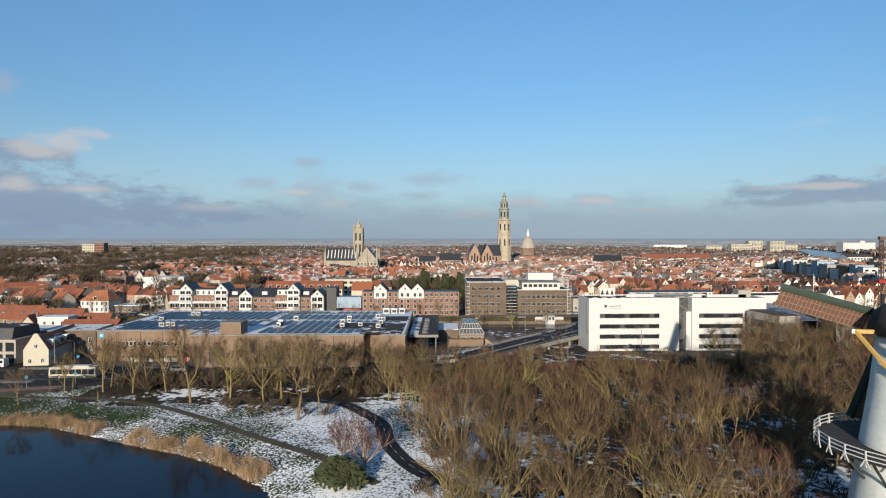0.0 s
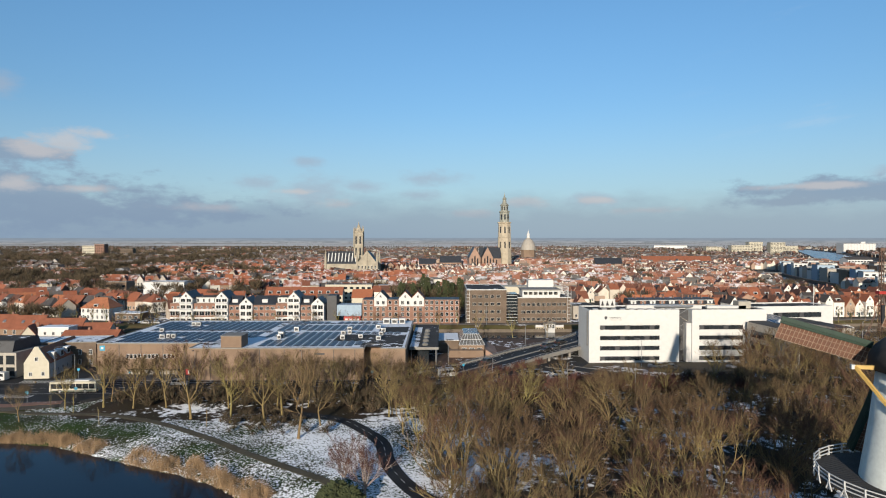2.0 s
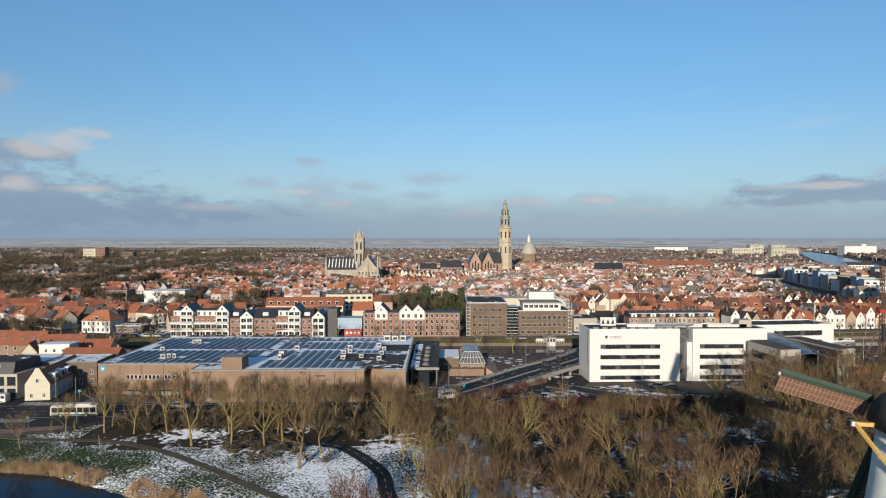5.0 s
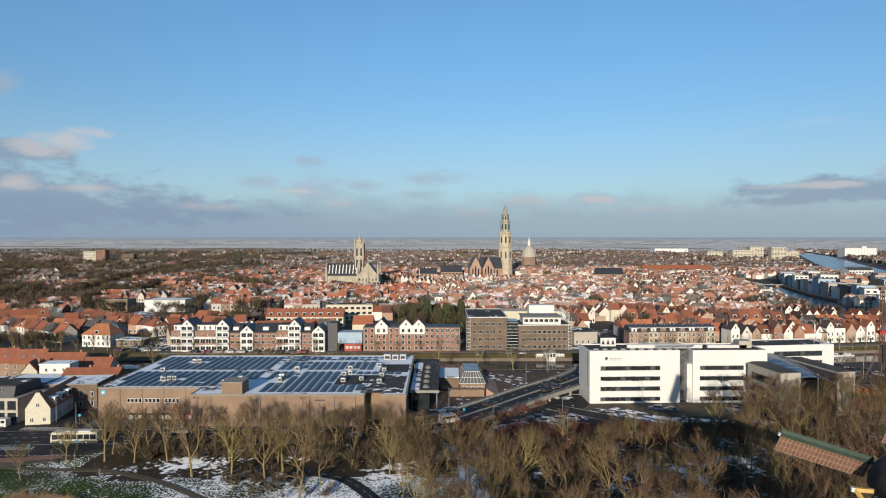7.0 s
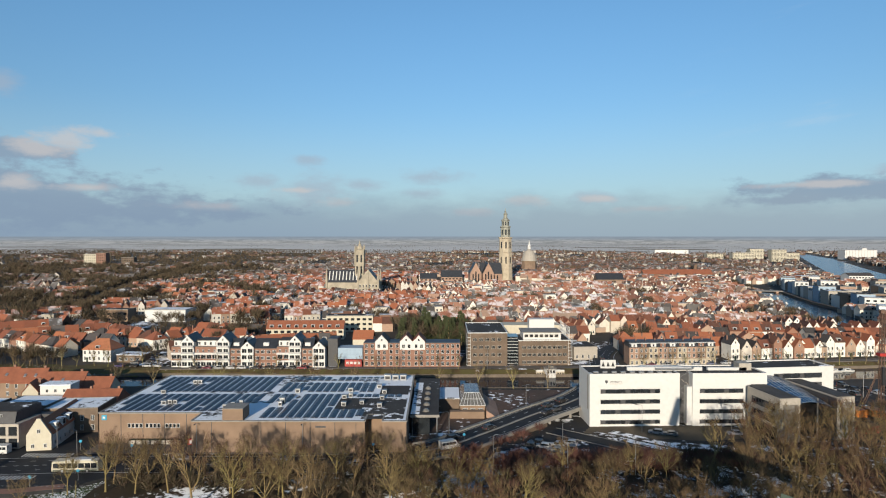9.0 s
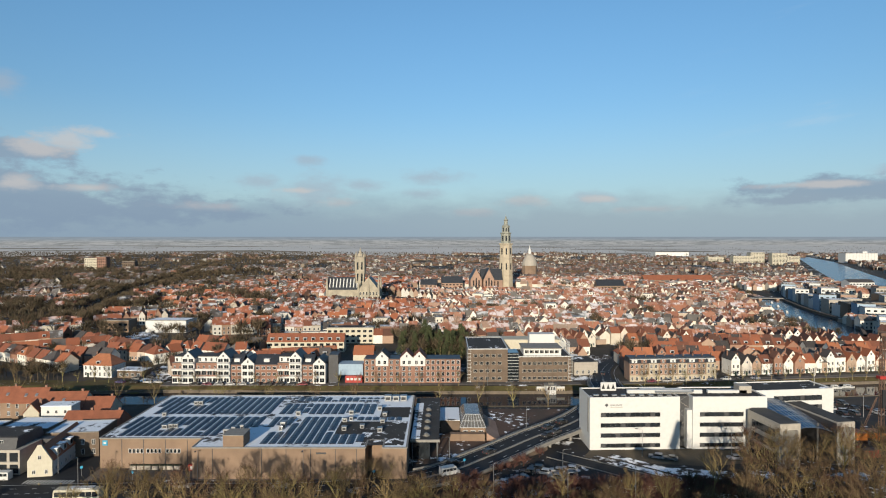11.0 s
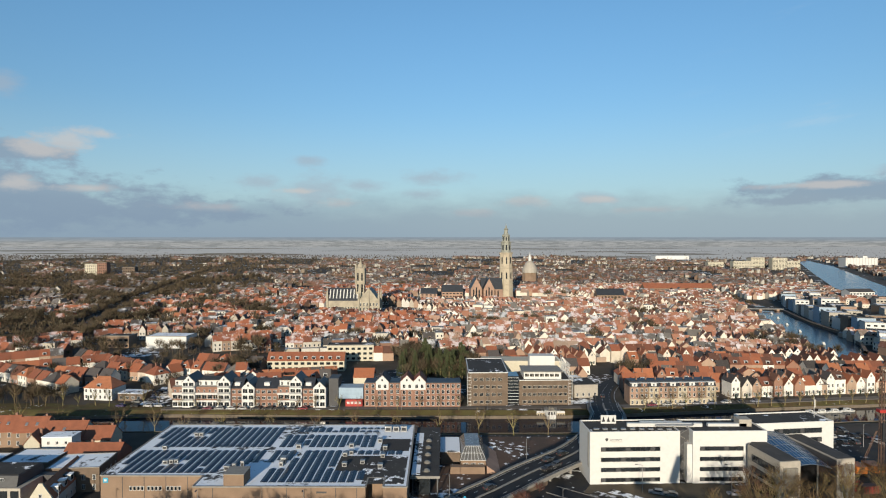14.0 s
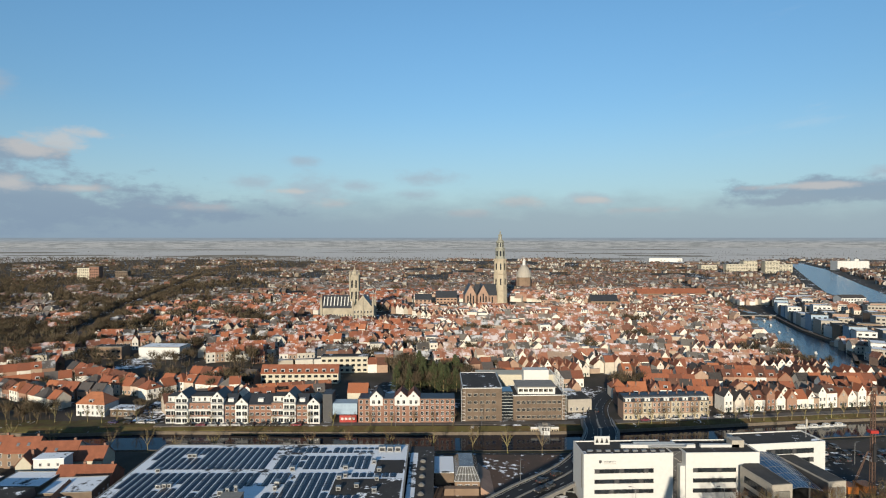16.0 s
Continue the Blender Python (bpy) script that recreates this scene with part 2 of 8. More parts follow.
M["red"] = plain("red paint", (0.50, 0.04, 0.03), 0.5)
M["yellow"] = plain("yellow painted timber", (0.72, 0.47, 0.14), 0.55, vary=0.1)
M["green_board"] = plain("dark green painted boards", (0.022, 0.05, 0.03), 0.6)
M["sailcloth"] = plain("red-brown sail cloth", (0.20, 0.095, 0.06), 0.85, vary=0.15, scale=1.5)
M["lath"] = plain("pale wooden laths", (0.40, 0.28, 0.20), 0.8)
M["tar"] = plain("tarred deck boards", (0.05, 0.047, 0.045), 0.8, vary=0.3)
M["thatch"] = plain("dark thatch", (0.06, 0.05, 0.042), 0.95, vary=0.3)
M["glass"] = plain("window glass seen from outside", (0.03, 0.036, 0.042), 0.12, vary=0.3, scale=0.2, fine=0.7, spec=0.7)
M["glass_pale"] = plain("pale reflecting glass", (0.24, 0.225, 0.20), 0.25, vary=0.25, scale=0.4, fine=2, spec=0.6)
M["blue_glass"] = plain("blue tinted glazing", (0.05, 0.12, 0.24), 0.15, vary=0.25, spec=0.8)
M["solar"] = plain("solar cells", (0.010, 0.018, 0.045), 0.32, vary=0.2, spec=0.3)
M["blue_sign"] = plain("sky blue sign", (0.05, 0.42, 0.66), 0.5)
M["blue_pale"] = plain("pale blue render", (0.42, 0.55, 0.68), 0.7, vary=0.1)
M["tyre"] = plain("rubber", (0.02, 0.02, 0.02), 0.8)
M["timber"] = plain("grey timber", (0.20, 0.16, 0.12), 0.85)
M["car"] = by_random("car paint", ((0.0, (0.012, 0.013, 0.016)), (0.3, (0.03, 0.035, 0.045)), (0.5, (0.10, 0.11, 0.12)), (0.65, (0.35, 0.36, 0.37)), (0.85, (0.7, 0.7, 0.7)), (0.95, (0.03, 0.06, 0.18)), (1.0, (0.3, 0.02, 0.02))), 0.35)
M["bark"] = by_random("mossy bark", ((0.0, (0.33, 0.29, 0.10)), (0.5, (0.36, 0.29, 0.14)), (1.0, (0.30, 0.22, 0.11))), 0.9, scale=2.0)
M["limb"] = by_random("olive-brown limbs", ((0.0, (0.32, 0.265, 0.09)), (0.5, (0.30, 0.22, 0.09)), (1.0, (0.25, 0.165, 0.08))), 0.9, scale=2.0)
M["twig"] = by_random("winter twigs", ((0.0, (0.17, 0.12, 0.05)), (0.45, (0.145, 0.085, 0.042)), (0.7, (0.13, 0.06, 0.036)), (1.0, (0.125, 0.05, 0.033))), 0.9, scale=0.5)
M["twig_far"] = by_random("winter twigs of far trees", ((0.0, (0.045, 0.04, 0.022)), (0.35, (0.09, 0.073, 0.035)), (0.7, (0.145, 0.10, 0.058)), (1.0, (0.115, 0.072, 0.048))), 0.9, island=True, scale=0.01)
M["birch"] = plain("white birch bark", (0.42, 0.34, 0.29), 0.8, vary=0.3, scale=3)
M["red_twig"] = plain("reddish twigs", (0.14, 0.06, 0.045), 0.9, vary=0.25)
M["needle"] = plain("dark conifer foliage", (0.065, 0.08, 0.03), 0.9, vary=0.4, scale=0.3, fine=2)
M["evergreen"] = plain("evergreen shrub leaves", (0.20, 0.15, 0.035), 0.85, vary=0.4, scale=1.0, fine=4)
M["reed"] = plain("dry reed", (0.50, 0.335, 0.19), 0.9, vary=0.25, scale=0.4, fine=3)


def snow_over(name, base, base2, lo, hi, scale=0.12, fine=1.3, snow=(0.86, 0.87, 0.89), speck=0.38, lean=0.0):
    """Thin snow lying in patches over grass, soil or paving."""
    base, base2 = tuple(x * TONE for x in base), tuple(x * TONE for x in base2)
    def paint(n, pos):
        b = n.noise(pos, scale, 6, 0.62)
        s = n.noise(pos, fine, 4, 0.6)
        f = n.math("ADD", n.math("MULTIPLY", b, 1 - speck), n.math("MULTIPLY", s, speck))
        if lean:
            ax = n.add("ShaderNodeSeparateXYZ")
            n.put(ax.inputs[0], pos)
            f = n.math("ADD", f, n.math("MULTIPLY", n.math("ADD", ax.outputs[0], 48.0), lean))
        soil = n.mix(n.ramp(n.noise(pos, scale * 2.3, 4), 0.4, 0.62), base, base2)
        soil = n.mix(n.math("MULTIPLY", n.ramp(n.noise(pos, 3.5, 3), 0.4, 0.7), 0.45), soil, tuple(x * 0.5 for x in base))
        c = n.mix(n.ramp(f, lo, hi), soil, snow)
        return c, 0.85, n.math("ADD", f, n.math("MULTIPLY", n.noise(pos, 6.0, 3), 0.5))
    return material(name, paint, 0.85, 0.0, (0.4, 0.1), 0.15)


M["lawn"] = snow_over("snowy lawn", (0.045, 0.085, 0.015), (0.07, 0.07, 0.025), 0.492, 0.54, 0.045, 2.6, speck=0.58, lean=0.0011)
M["litter"] = snow_over("leaf litter with snow", (0.085, 0.058, 0.036), (0.06, 0.05, 0.03), 0.52, 0.58, 0.05, 0.7)
M["town_ground"] = snow_over("town yards and paving", (0.12, 0.10, 0.085), (0.085, 0.075, 0.055), 0.56, 0.62, 0.02, 0.2)
M["verge"] = snow_over("grass bank", (0.17, 0.145, 0.055), (0.15, 0.10, 0.05), 0.60, 0.68, 0.1, 0.8)
M["earth"] = snow_over("bare earth with traces of snow", (0.22, 0.175, 0.12), (0.16, 0.13, 0.095), 0.58, 0.63, 0.06, 0.5)
M["forecourt"] = snow_over("brick-paved forecourt with a little snow", (0.19, 0.125, 0.095), (0.14, 0.105, 0.085), 0.56, 0.61, 0.05, 0.4)
M["lot"] = snow_over("tarmac with thin snow", (0.055, 0.055, 0.058), (0.075, 0.068, 0.06), 0.545, 0.60, 0.055, 0.35)
M["lot_snow"] = snow_over("paved forecourt with snow", (0.11, 0.085, 0.065), (0.08, 0.07, 0.06), 0.5, 0.55, 0.06, 0.4)
M["roof_snow"] = snow_over("flat roof with thin wet snow", (0.09, 0.088, 0.09), (0.12, 0.115, 0.115), 0.40, 0.46, 0.07, 0.5, (0.66, 0.69, 0.73))
M["roof_dark"] = snow_over("dark flat roof with a little snow", (0.085, 0.078, 0.074), (0.10, 0.095, 0.09), 0.57, 0.62, 0.07, 0.5)


def fields_paint(n, pos):
    v = n.add("ShaderNodeTexVoronoi")
    mp = n.add("ShaderNodeMapping")
    mp.inputs["Scale"].default_value = (0.002, 0.0045, 1)
    n.put(mp.inputs[0], pos)
    n.put(v.inputs["Vector"], mp.outputs[0])
    v.inputs["Scale"].default_value = 1.0
    s = n.add("ShaderNodeSeparateColor")
    n.put(s.inputs[0], v.outputs["Color"])
    f = n.ramp(n.math("ADD", s.outputs[0], n.math("MULTIPLY", n.noise(pos, 0.01, 4), 0.5)), 0.22, 0.52)
    return n.mix(n.math("MULTIPLY", f, 0.85), n.mix(s.outputs[1], (0.18, 0.155, 0.12), (0.26, 0.23, 0.18)), (0.62, 0.595, 0.56)), 0.9, f


M["fields"] = material("snow-dusted fields", fields_paint, 0.95, spec=0.0)


def water_paint(n, pos):
    h = n.noise(pos, 0.8, 5, 0.6)
    return n.mix(n.noise(pos, 0.05, 3), (0.003, 0.007, 0.016), (0.006, 0.012, 0.022)), n.math("ADD", 0.04, n.math("MULTIPLY", h, 0.08)), h


def ripple_paint(n, pos):
    h = n.noise(pos, 0.5, 5, 0.65)
    # blue of the reflected upper sky is painted into the base colour
    return n.mix(n.noise(pos, 0.02, 3), (0.012, 0.035, 0.075), (0.025, 0.06, 0.12)), n.math("ADD", 0.12, n.math("MULTIPLY", h, 0.1)), h


M["rippled"] = material("wind-rippled water", ripple_paint, 0.15, 0.0, (0.5, 0.5), 0.3)
def dock_paint(n, pos):
    h = n.noise(pos, 0.6, 5, 0.65)
    return n.mix(n.noise(pos, 0.03, 3), (0.006, 0.014, 0.03), (0.012, 0.026, 0.05)), n.math("ADD", 0.1, n.math("MULTIPLY", h, 0.1)), h


M["dock"] = material("dark dock water", dock_paint, 0.15, 0.0, (0.3, 0.3), 0.18)
M["water"] = material("still cold water", water_paint, 0.06, 0.0, (0.03, 0.1), 0.1)


# ---- mesh building ----
class Geo:
    """Faces gathered in lists, each with a material slot; at() moves what is added next."""

    def __init__(self):
        self.v, self.f, self.m = [], [], []
        self.at()

    def at(self, x=0.0, y=0.0, z=0.0, turn=0.0):
        self.o = (x, y, z, math.cos(turn), math.sin(turn))
        return self

    def pt(self, p):
        x, y, z, c, s = self.o
        self.v.append((x + c * p[0] - s * p[1], y + s * p[0] + c * p[1], z + p[2]))
        return len(self.v) - 1

    def poly(self, pts, m=0):
        self.f.append([self.pt(p) for p in pts])
        self.m.append(m)

    def solid(self, pts, faces, m=0):
        i = [self.pt(p) for p in pts]
        for f in faces:
            self.f.append([i[j] for j in f])
            self.m.append(m)

    def box(self, x0, y0, z0, x1, y1, z1, m=0, top=None):
        p = [(x0, y0, z0), (x1, y0, z0), (x1, y1, z0), (x0, y1, z0), (x0, y0, z1), (x1, y0, z1), (x1, y1, z1), (x0, y1, z1)]
        self.solid(p, ((3, 2, 1, 0), (0, 1, 5, 4), (1, 2, 6, 5), (2, 3, 7, 6), (3, 0, 4, 7), (4, 5, 6, 7)), m)
        if top is not None:
            self.m[-1] = top

    def prism(self, ring, z0, z1, m=0, top=None):
        """An upright prism over a counter-clockwise outline."""
        n = len(ring)
        p = [(x, y, z0) for x, y in ring] + [(x, y, z1) for x, y in ring]
        self.solid(p, [(i, (i + 1) % n, n + (i + 1) % n, n + i) for i in range(n)] + [list(range(n - 1, -1, -1)), list(range(n, 2 * n))], m)
        if top is not None:
            self.m[-1] = top

    def extrude_x(self, prof, x0, x1, m=0):
        """A profile of (y, z) drawn along x."""
        n = len(prof)
        p = [(x0, y, z) for y, z in prof] + [(x1, y, z) for y, z in prof]
        self.solid(p, [(i, i + n, (i + 1) % n + n, (i + 1) % n) for i in range(n)] + [list(range(n)), list(range(2 * n - 1, n - 1, -1))], m)

    def extrude_y(self, prof, y0, y1, m=0):
        n = len(prof)
        p = [(x, y0, z) for x, z in prof] + [(x, y1, z) for x, z in prof]
        self.solid(p, [((i + 1) % n, (i + 1) % n + n, i + n, i) for i in range(n)] + [list(range(n - 1, -1, -1)), list(range(n, 2 * n))], m)

    def ring(self, x, y, levels, n=12, m=0, turn=0.0, cap=True):
        """A turned body: levels of (z, radius)."""
        p = [(x + r * math.cos(turn + 2 * math.pi * i / n), y + r * math.sin(turn + 2 * math.pi * i / n), z) for z, r in levels for i in range(n)]
        fs = [(k_ * n + i, k_ * n + (i + 1) % n, (k_ + 1) * n + (i + 1) % n, (k_ + 1) * n + i) for k_ in range(len(levels) - 1) for i in range(n)]
        if cap:
            fs += [list(range(n - 1, -1, -1)), list(range((len(levels) - 1) * n, len(levels) * n))]
        self.solid(p, fs, m)

    def tube(self, a, b, r0, r1=None, n=6, m=0, cap=True):
        a, b = Vector(a), Vector(b)
        r1 = r0 if r1 is None else r1
        d = (b - a).normalized()
        u = d.cross(Vector((0, 0, 1)) if abs(d.z) < 0.9 else Vector((1, 0, 0))).normalized()
        w = d.cross(u)
        e = [(math.cos(2 * math.pi * i / n), math.sin(2 * math.pi * i / n)) for i in range(n)]
        p = [tuple(a + r0 * (u * c + w * s)) for c, s in e]
        if r1 <= 0:
            self.solid(p + [tuple(b)], [(i, (i + 1) % n, n) for i in range(n)], m)
            return
        p += [tuple(b + r1 * (u * c + w * s)) for c, s in e]
        fs = [(i, (i + 1) % n, (i + 1) % n + n, i + n) for i in range(n)]
        if cap:
            fs += [list(range(n - 1, -1, -1)), list(range(n, 2 * n))]
        self.solid(p, fs, m)

    def beam(self, a, b, w, h, m=0):
        """A squared timber from a to b."""
        a, b = Vector(a), Vector(b)
        d = (b - a).normalized()
        u = d.cross(Vector((0, 0, 1)) if abs(d.z) < 0.95 else Vector((0, 1, 0))).normalized() * (w / 2)
        t = u.cross(d).normalized() * (h / 2)
        p = [tuple(e + i * u + j * t) for e in (a, b) for i, j in ((-1, -1), (1, -1), (1, 1), (-1, 1))]
        self.solid(p, ((0, 1, 2, 3), (7, 6, 5, 4), (0, 4, 5, 1), (1, 5, 6, 2), (2, 6, 7, 3), (3, 7, 4, 0)), m)

    def weld(self):
        """Joins corners that fall together."""
        seen, idx, vs = {}, [], []
        for p in self.v:
            key = tuple(round(c, 4) for c in p)
            if key not in seen:
                seen[key] = len(vs)
                vs.append(p)
            idx.append(seen[key])
        self.v, self.f = vs, [[idx[i] for i in f] for f in self.f]
        return self

    def mesh(self, name, mats):
        me = bpy.data.meshes.new(name)
        me.from_pydata(self.v, [], self.f)
        for mt in mats:
            me.materials.append(M[mt] if isinstance(mt, str) else mt)
        if len(mats) > 1:
            me.polygons.foreach_set("material_index", self.m)
        me.update()
        return me


def part(name, geo, mats, parent=None, label="", smooth=False):
    me = geo.mesh(name, mats if isinstance(mats, tuple) else (mats,)) if isinstance(geo, Geo) else geo
    if smooth:
        me.polygons.foreach_set("use_smooth", [True] * len(me.polygons))
    ob = new(name, me)
    if parent is not None:
        ob.parent = parent
    if label:
        ob["label"] = label
    return ob


def thing(name, label, category, at=(0, 0, 0), turn=0.0, group="", kind=""):
    e = new(name)
    e.matrix_basis = Matrix.Translation(at) @ Matrix.Rotation(turn, 4, "Z")
    return tagged(e, label, category, group, kind)


def boxes(*rows):
    g = Geo()
    for r in rows:
        g.box(*r)
    return g


def near_line(p, line):
    """Distance in plan from p to a polyline, and the place along it."""
    best, arc, where = 1e9, 0.0, 0.0
    for a, b in zip(line, line[1:]):
        dx, dy = b[0] - a[0], b[1] - a[1]
        L = math.hypot(dx, dy)
        t = min(1, max(0, ((p[0] - a[0]) * dx + (p[1] - a[1]) * dy) / (L * L)))
        d = math.hypot(p[0] - a[0] - t * dx, p[1] - a[1] - t * dy)
        if d < best:
            best, where = d, arc + t * L
        arc += L
    return best, where


def inside(p, ring):
    x, y, c = p[0], p[1], False
    for a, b in zip(ring, ring[1:] + ring[:1]):
        if (a[1] > y) != (b[1] > y) and x < (b[0] - a[0]) * (y - a[1]) / (b[1] - a[1]) + a[0]:
            c = not c
    return c


def smooth_line(pts, step=2.0):
    """Points every step metres along a curve through pts."""
    out = []
    P = [Vector(p) for p in pts]
    for i in range(len(P) - 1):
        p0, p1, p2, p3 = P[max(i - 1, 0)], P[i], P[i + 1], P[min(i + 2, len(P) - 1)]
        n = max(1, int((p2 - p1).length / step))
        for j in range(n):
            t = j / n
            out.append(0.5 * ((2 * p1) + (p2 - p0) * t + (2 * p0 - 5 * p1 + 4 * p2 - p3) * t * t + (3 * p1 - p0 - 3 * p2 + p3) * t ** 3))
    return out + [P[-1]]

# ---- plan of the ground ----
SHORE = [(-140, 131), (-92.7, 126.8), (-79.9, 124.7), (-70.5, 120.2), (-63.7, 116.9), (-53.7, 112.1), (-47.1, 109.3), (-38.7, 104.3), (-33.3, 99.5), (-28.3, 94.8), (-20, 84), (-14, 60)]
POND = SHORE + [(-14, 20), (-220, 20), (-220, 131)]
TRACK = [(-112, 146), (-98, 143), (-82.4, 142.0), (-74.8, 140.6), (-65.0, 136.0), (-49.6, 125.8), (-35.5, 114.5), (-27.0, 108.0), (-19.3, 102.0), (-10, 92)]
LANE = [(-34, 142), (-28.0, 139.2), (-21.7, 136.0), (-15.8, 128.1), (-12.1, 121.1), (-10.5, 112.7), (-8.0, 105.3), (-3.9, 97.4), (0.1, 93.3), (8, 84)]
CANAL = [(-420, 268), (-260, 268), (-180, 262), (-128, 265), (-48, 263.5), (55, 264), (110, 270), (165, 278), (217, 284), (330, 300), (480, 330)]
HARBOUR = [(270, 390), (276, 425), (290, 475), (307, 530), (322, 580), (345, 645), (358, 700), (395, 760)]
DOCK = [(326, 640), (299.5, 557), (279, 503), (266, 458), (262, 421), (258, 395), (283, 398), (287, 417), (305, 447), (325, 502), (334, 556), (346, 600), (361, 650), (345, 665)]
SHIP = [(540, 720), (568, 842), (615, 964), (808, 1337), (1152, 1991), (1235, 2080), (1064, 1671), (784, 1127), (683, 926), (650, 800)]
MOAT = [(363, 700), (376, 787), (401, 927), (434, 1077), (470, 1200)]
CUT = [(-318, 530), (-330, 569), (-362, 677), (-390, 790), (-430, 960), (-485, 1180), (-530, 1380)]
ROAD = [(-320, 150, 0.0), (-200, 158, 0.0), (-127, 161, 0.0), (-95, 163, 0.0), (-35, 164, 0.0), (-4, 173, 0.3), (13.5, 186.3, 1.2), (29, 200.6, 2.2), (47, 216.3, 3.2), (60.5, 237, 3.4), (70, 260, 3.3), (73, 278, 2.6), (81, 312, 0.4), (93, 336, 0.1), (112, 356, 0.1)]
WATER_Z = -2.5
CANAL_W = 12.5
WOOD = [(2, 70), (-6, 100), (-4, 118), (-12, 136), (-14, 150), (24, 160), (60, 166), (88, 172), (120, 172), (170, 176), (170, 40), (2, 40)]


def harbour_half(s):
    return 22.0


def ground_z(x, y):
    z = 0.0
    if y < 165:
        z = -1.0 * min(1.0, (165 - y) / 18.0)
        if inside((x, y), POND):
            d, _ = near_line((x, y), SHORE)
            return -2.2 - min(2.0, d * 0.5)
        d, _ = near_line((x, y), SHORE)
        z -= 1.2 * max(0.0, 1 - d / 9.0)
        return z + 0.25 * noise.noise((x * 0.09, y * 0.09, 0.0))
    if 225 < y < 350:
        d, _ = near_line((x, y), CANAL)
        if d < CANAL_W + 5:
            return -4.0 if d < CANAL_W else -1.7 + 1.7 * (d - CANAL_W) / 5
    return z


def steps(*spans):
    out = []
    for a, b, s in spans:
        n = max(1, round((b - a) / s))
        out += [a + (b - a) * i / n for i in range(n)]
    return out


XS = steps((-5600, -1500, 410), (-1500, -260, 40), (-260, -120, 4), (-120, 150, 2.1), (150, 260, 4), (260, 1500, 40), (1500, 5600, 410)) + [5600]
YS = steps((-1500, 0, 300), (0, 60, 15), (60, 300, 2.1), (300, 380, 5), (380, 2900, 40), (2900, 5600, 300)) + [5600]
GROUND_MATS = ("litter", "lawn", "town_ground", "fields", "verge", "lot")


def town_edge(x):
    return 2280 + 480 * noise.noise((x * 0.0015, 0.3, 0.0)) + 160 * noise.noise((x * 0.006, 0.8, 0.0)) - 0.1 * max(0, -x)


def ground_kind(x, y):
    if y < 168 and -260 < x < 260:
        if inside((x, y), WOOD) and x > 9 + 9 * noise.noise((x * 0.05, y * 0.05, 7.0)):
            return 0
        if x > 60 or -86 + 6 * noise.noise((0, y * 0.1, 1.0)) < x < 4 and y > (139 if x > -34 else 134) - 0.06 * (x + 40) + 5 * noise.noise((x * 0.06, y * 0.06, 9.0)):
            return 0
        return 1
    if y < 60:
        return 1
    if 225 < y < 320 and near_line((x, y), CANAL)[0] < (28 if x < -132 else 18):
        return 4
    if y < 245 and -15 < x < 250:
        return 5
    if y > town_edge(x) + 60 or abs(x) > 1900:
        return 3
    return 2


def make_ground():
    nx, ny = len(XS), len(YS)
    vs = [(x, y, ground_z(x, y)) for y in YS for x in XS]
    fs, ms = [], []
    for j in range(ny - 1):
        for i in range(nx - 1):
            a = j * nx + i
            fs.append((a, a + 1, a + 1 + nx, a + nx))
            ms.append(ground_kind((XS[i] + XS[i + 1]) / 2, (YS[j] + YS[j + 1]) / 2))
    me = bpy.data.meshes.new("ground")
    me.from_pydata(vs, [], fs)
    for m_ in GROUND_MATS:
        me.materials.append(M[m_])
    me.polygons.foreach_set("material_index", ms)
    me.update()
    tagged(new("ground", me), "flat winter ground with lawns, yards and patches of thin snow", "ground", kind="structure")


make_ground()


def ribbon(line, half, dz, g=None, m=0, under=0.3):
    """A strip along a line of (x, y) or (x, y, z), with a thickness."""
    g = g or Geo()
    L, R = [], []
    for i, p in enumerate(line):
        a, b = line[max(i - 1, 0)], line[min(i + 1, len(line) - 1)]
        d = Vector((b[0] - a[0], b[1] - a[1])).normalized()
        h = half(i) if callable(half) else half
        z = (p[2] if len(p) > 2 else ground_z(p[0], p[1])) + dz
        L.append((p[0] - d.y * h, p[1] + d.x * h, z)), R.append((p[0] + d.y * h, p[1] - d.x * h, z))
    for i in range(len(line) - 1):
        a, b, c, e = R[i], R[i + 1], L[i + 1], L[i]
        lo = [(q[0], q[1], q[2] - under) for q in (a, b, c, e)]
        g.poly((a, b, c, e), m), g.poly((lo[0], lo[1], b, a), m), g.poly((e, c, lo[2], lo[3]), m)
    return g


def sheet(name, pts, z, mat, label, category):
    g = Geo()
    g.poly([(x, y, z) for x, y in pts])
    return tagged(new(name, g.mesh(name, (mat,))), label, category, kind="structure")


sheet("water_pond", [(-230, 10), (-5, 10), (-5, 135), (-230, 135)], WATER_Z, "water", "dark still pond water reflecting the sky", "water")
canal_line = smooth_line([(x, y, 0) for x, y in CANAL], 12)
water = new("water_canal", ribbon([(p.x, p.y, WATER_Z) for p in canal_line], 15.5, 0.0, under=0.2).mesh("water_canal", ("water",)))
tagged(water, "dark canal water between grassy banks", "water", kind="structure")
sheet("water_dock", DOCK, 0.06, "dock", "dark dock water curving along the old quays", "water")
sheet("water_ship_canal", SHIP, 0.06, "rippled", "broad blue ship canal leading away from town", "water")
water = new("water_moat", ribbon([(p.x, p.y, 0.06) for p in smooth_line([(x, y, 0) for x, y in MOAT], 25)], 5, 0.0, under=0.2).mesh("water_moat", ("water",)))
tagged(water, "narrow town water beside a tree-lined quay", "water", kind="structure")

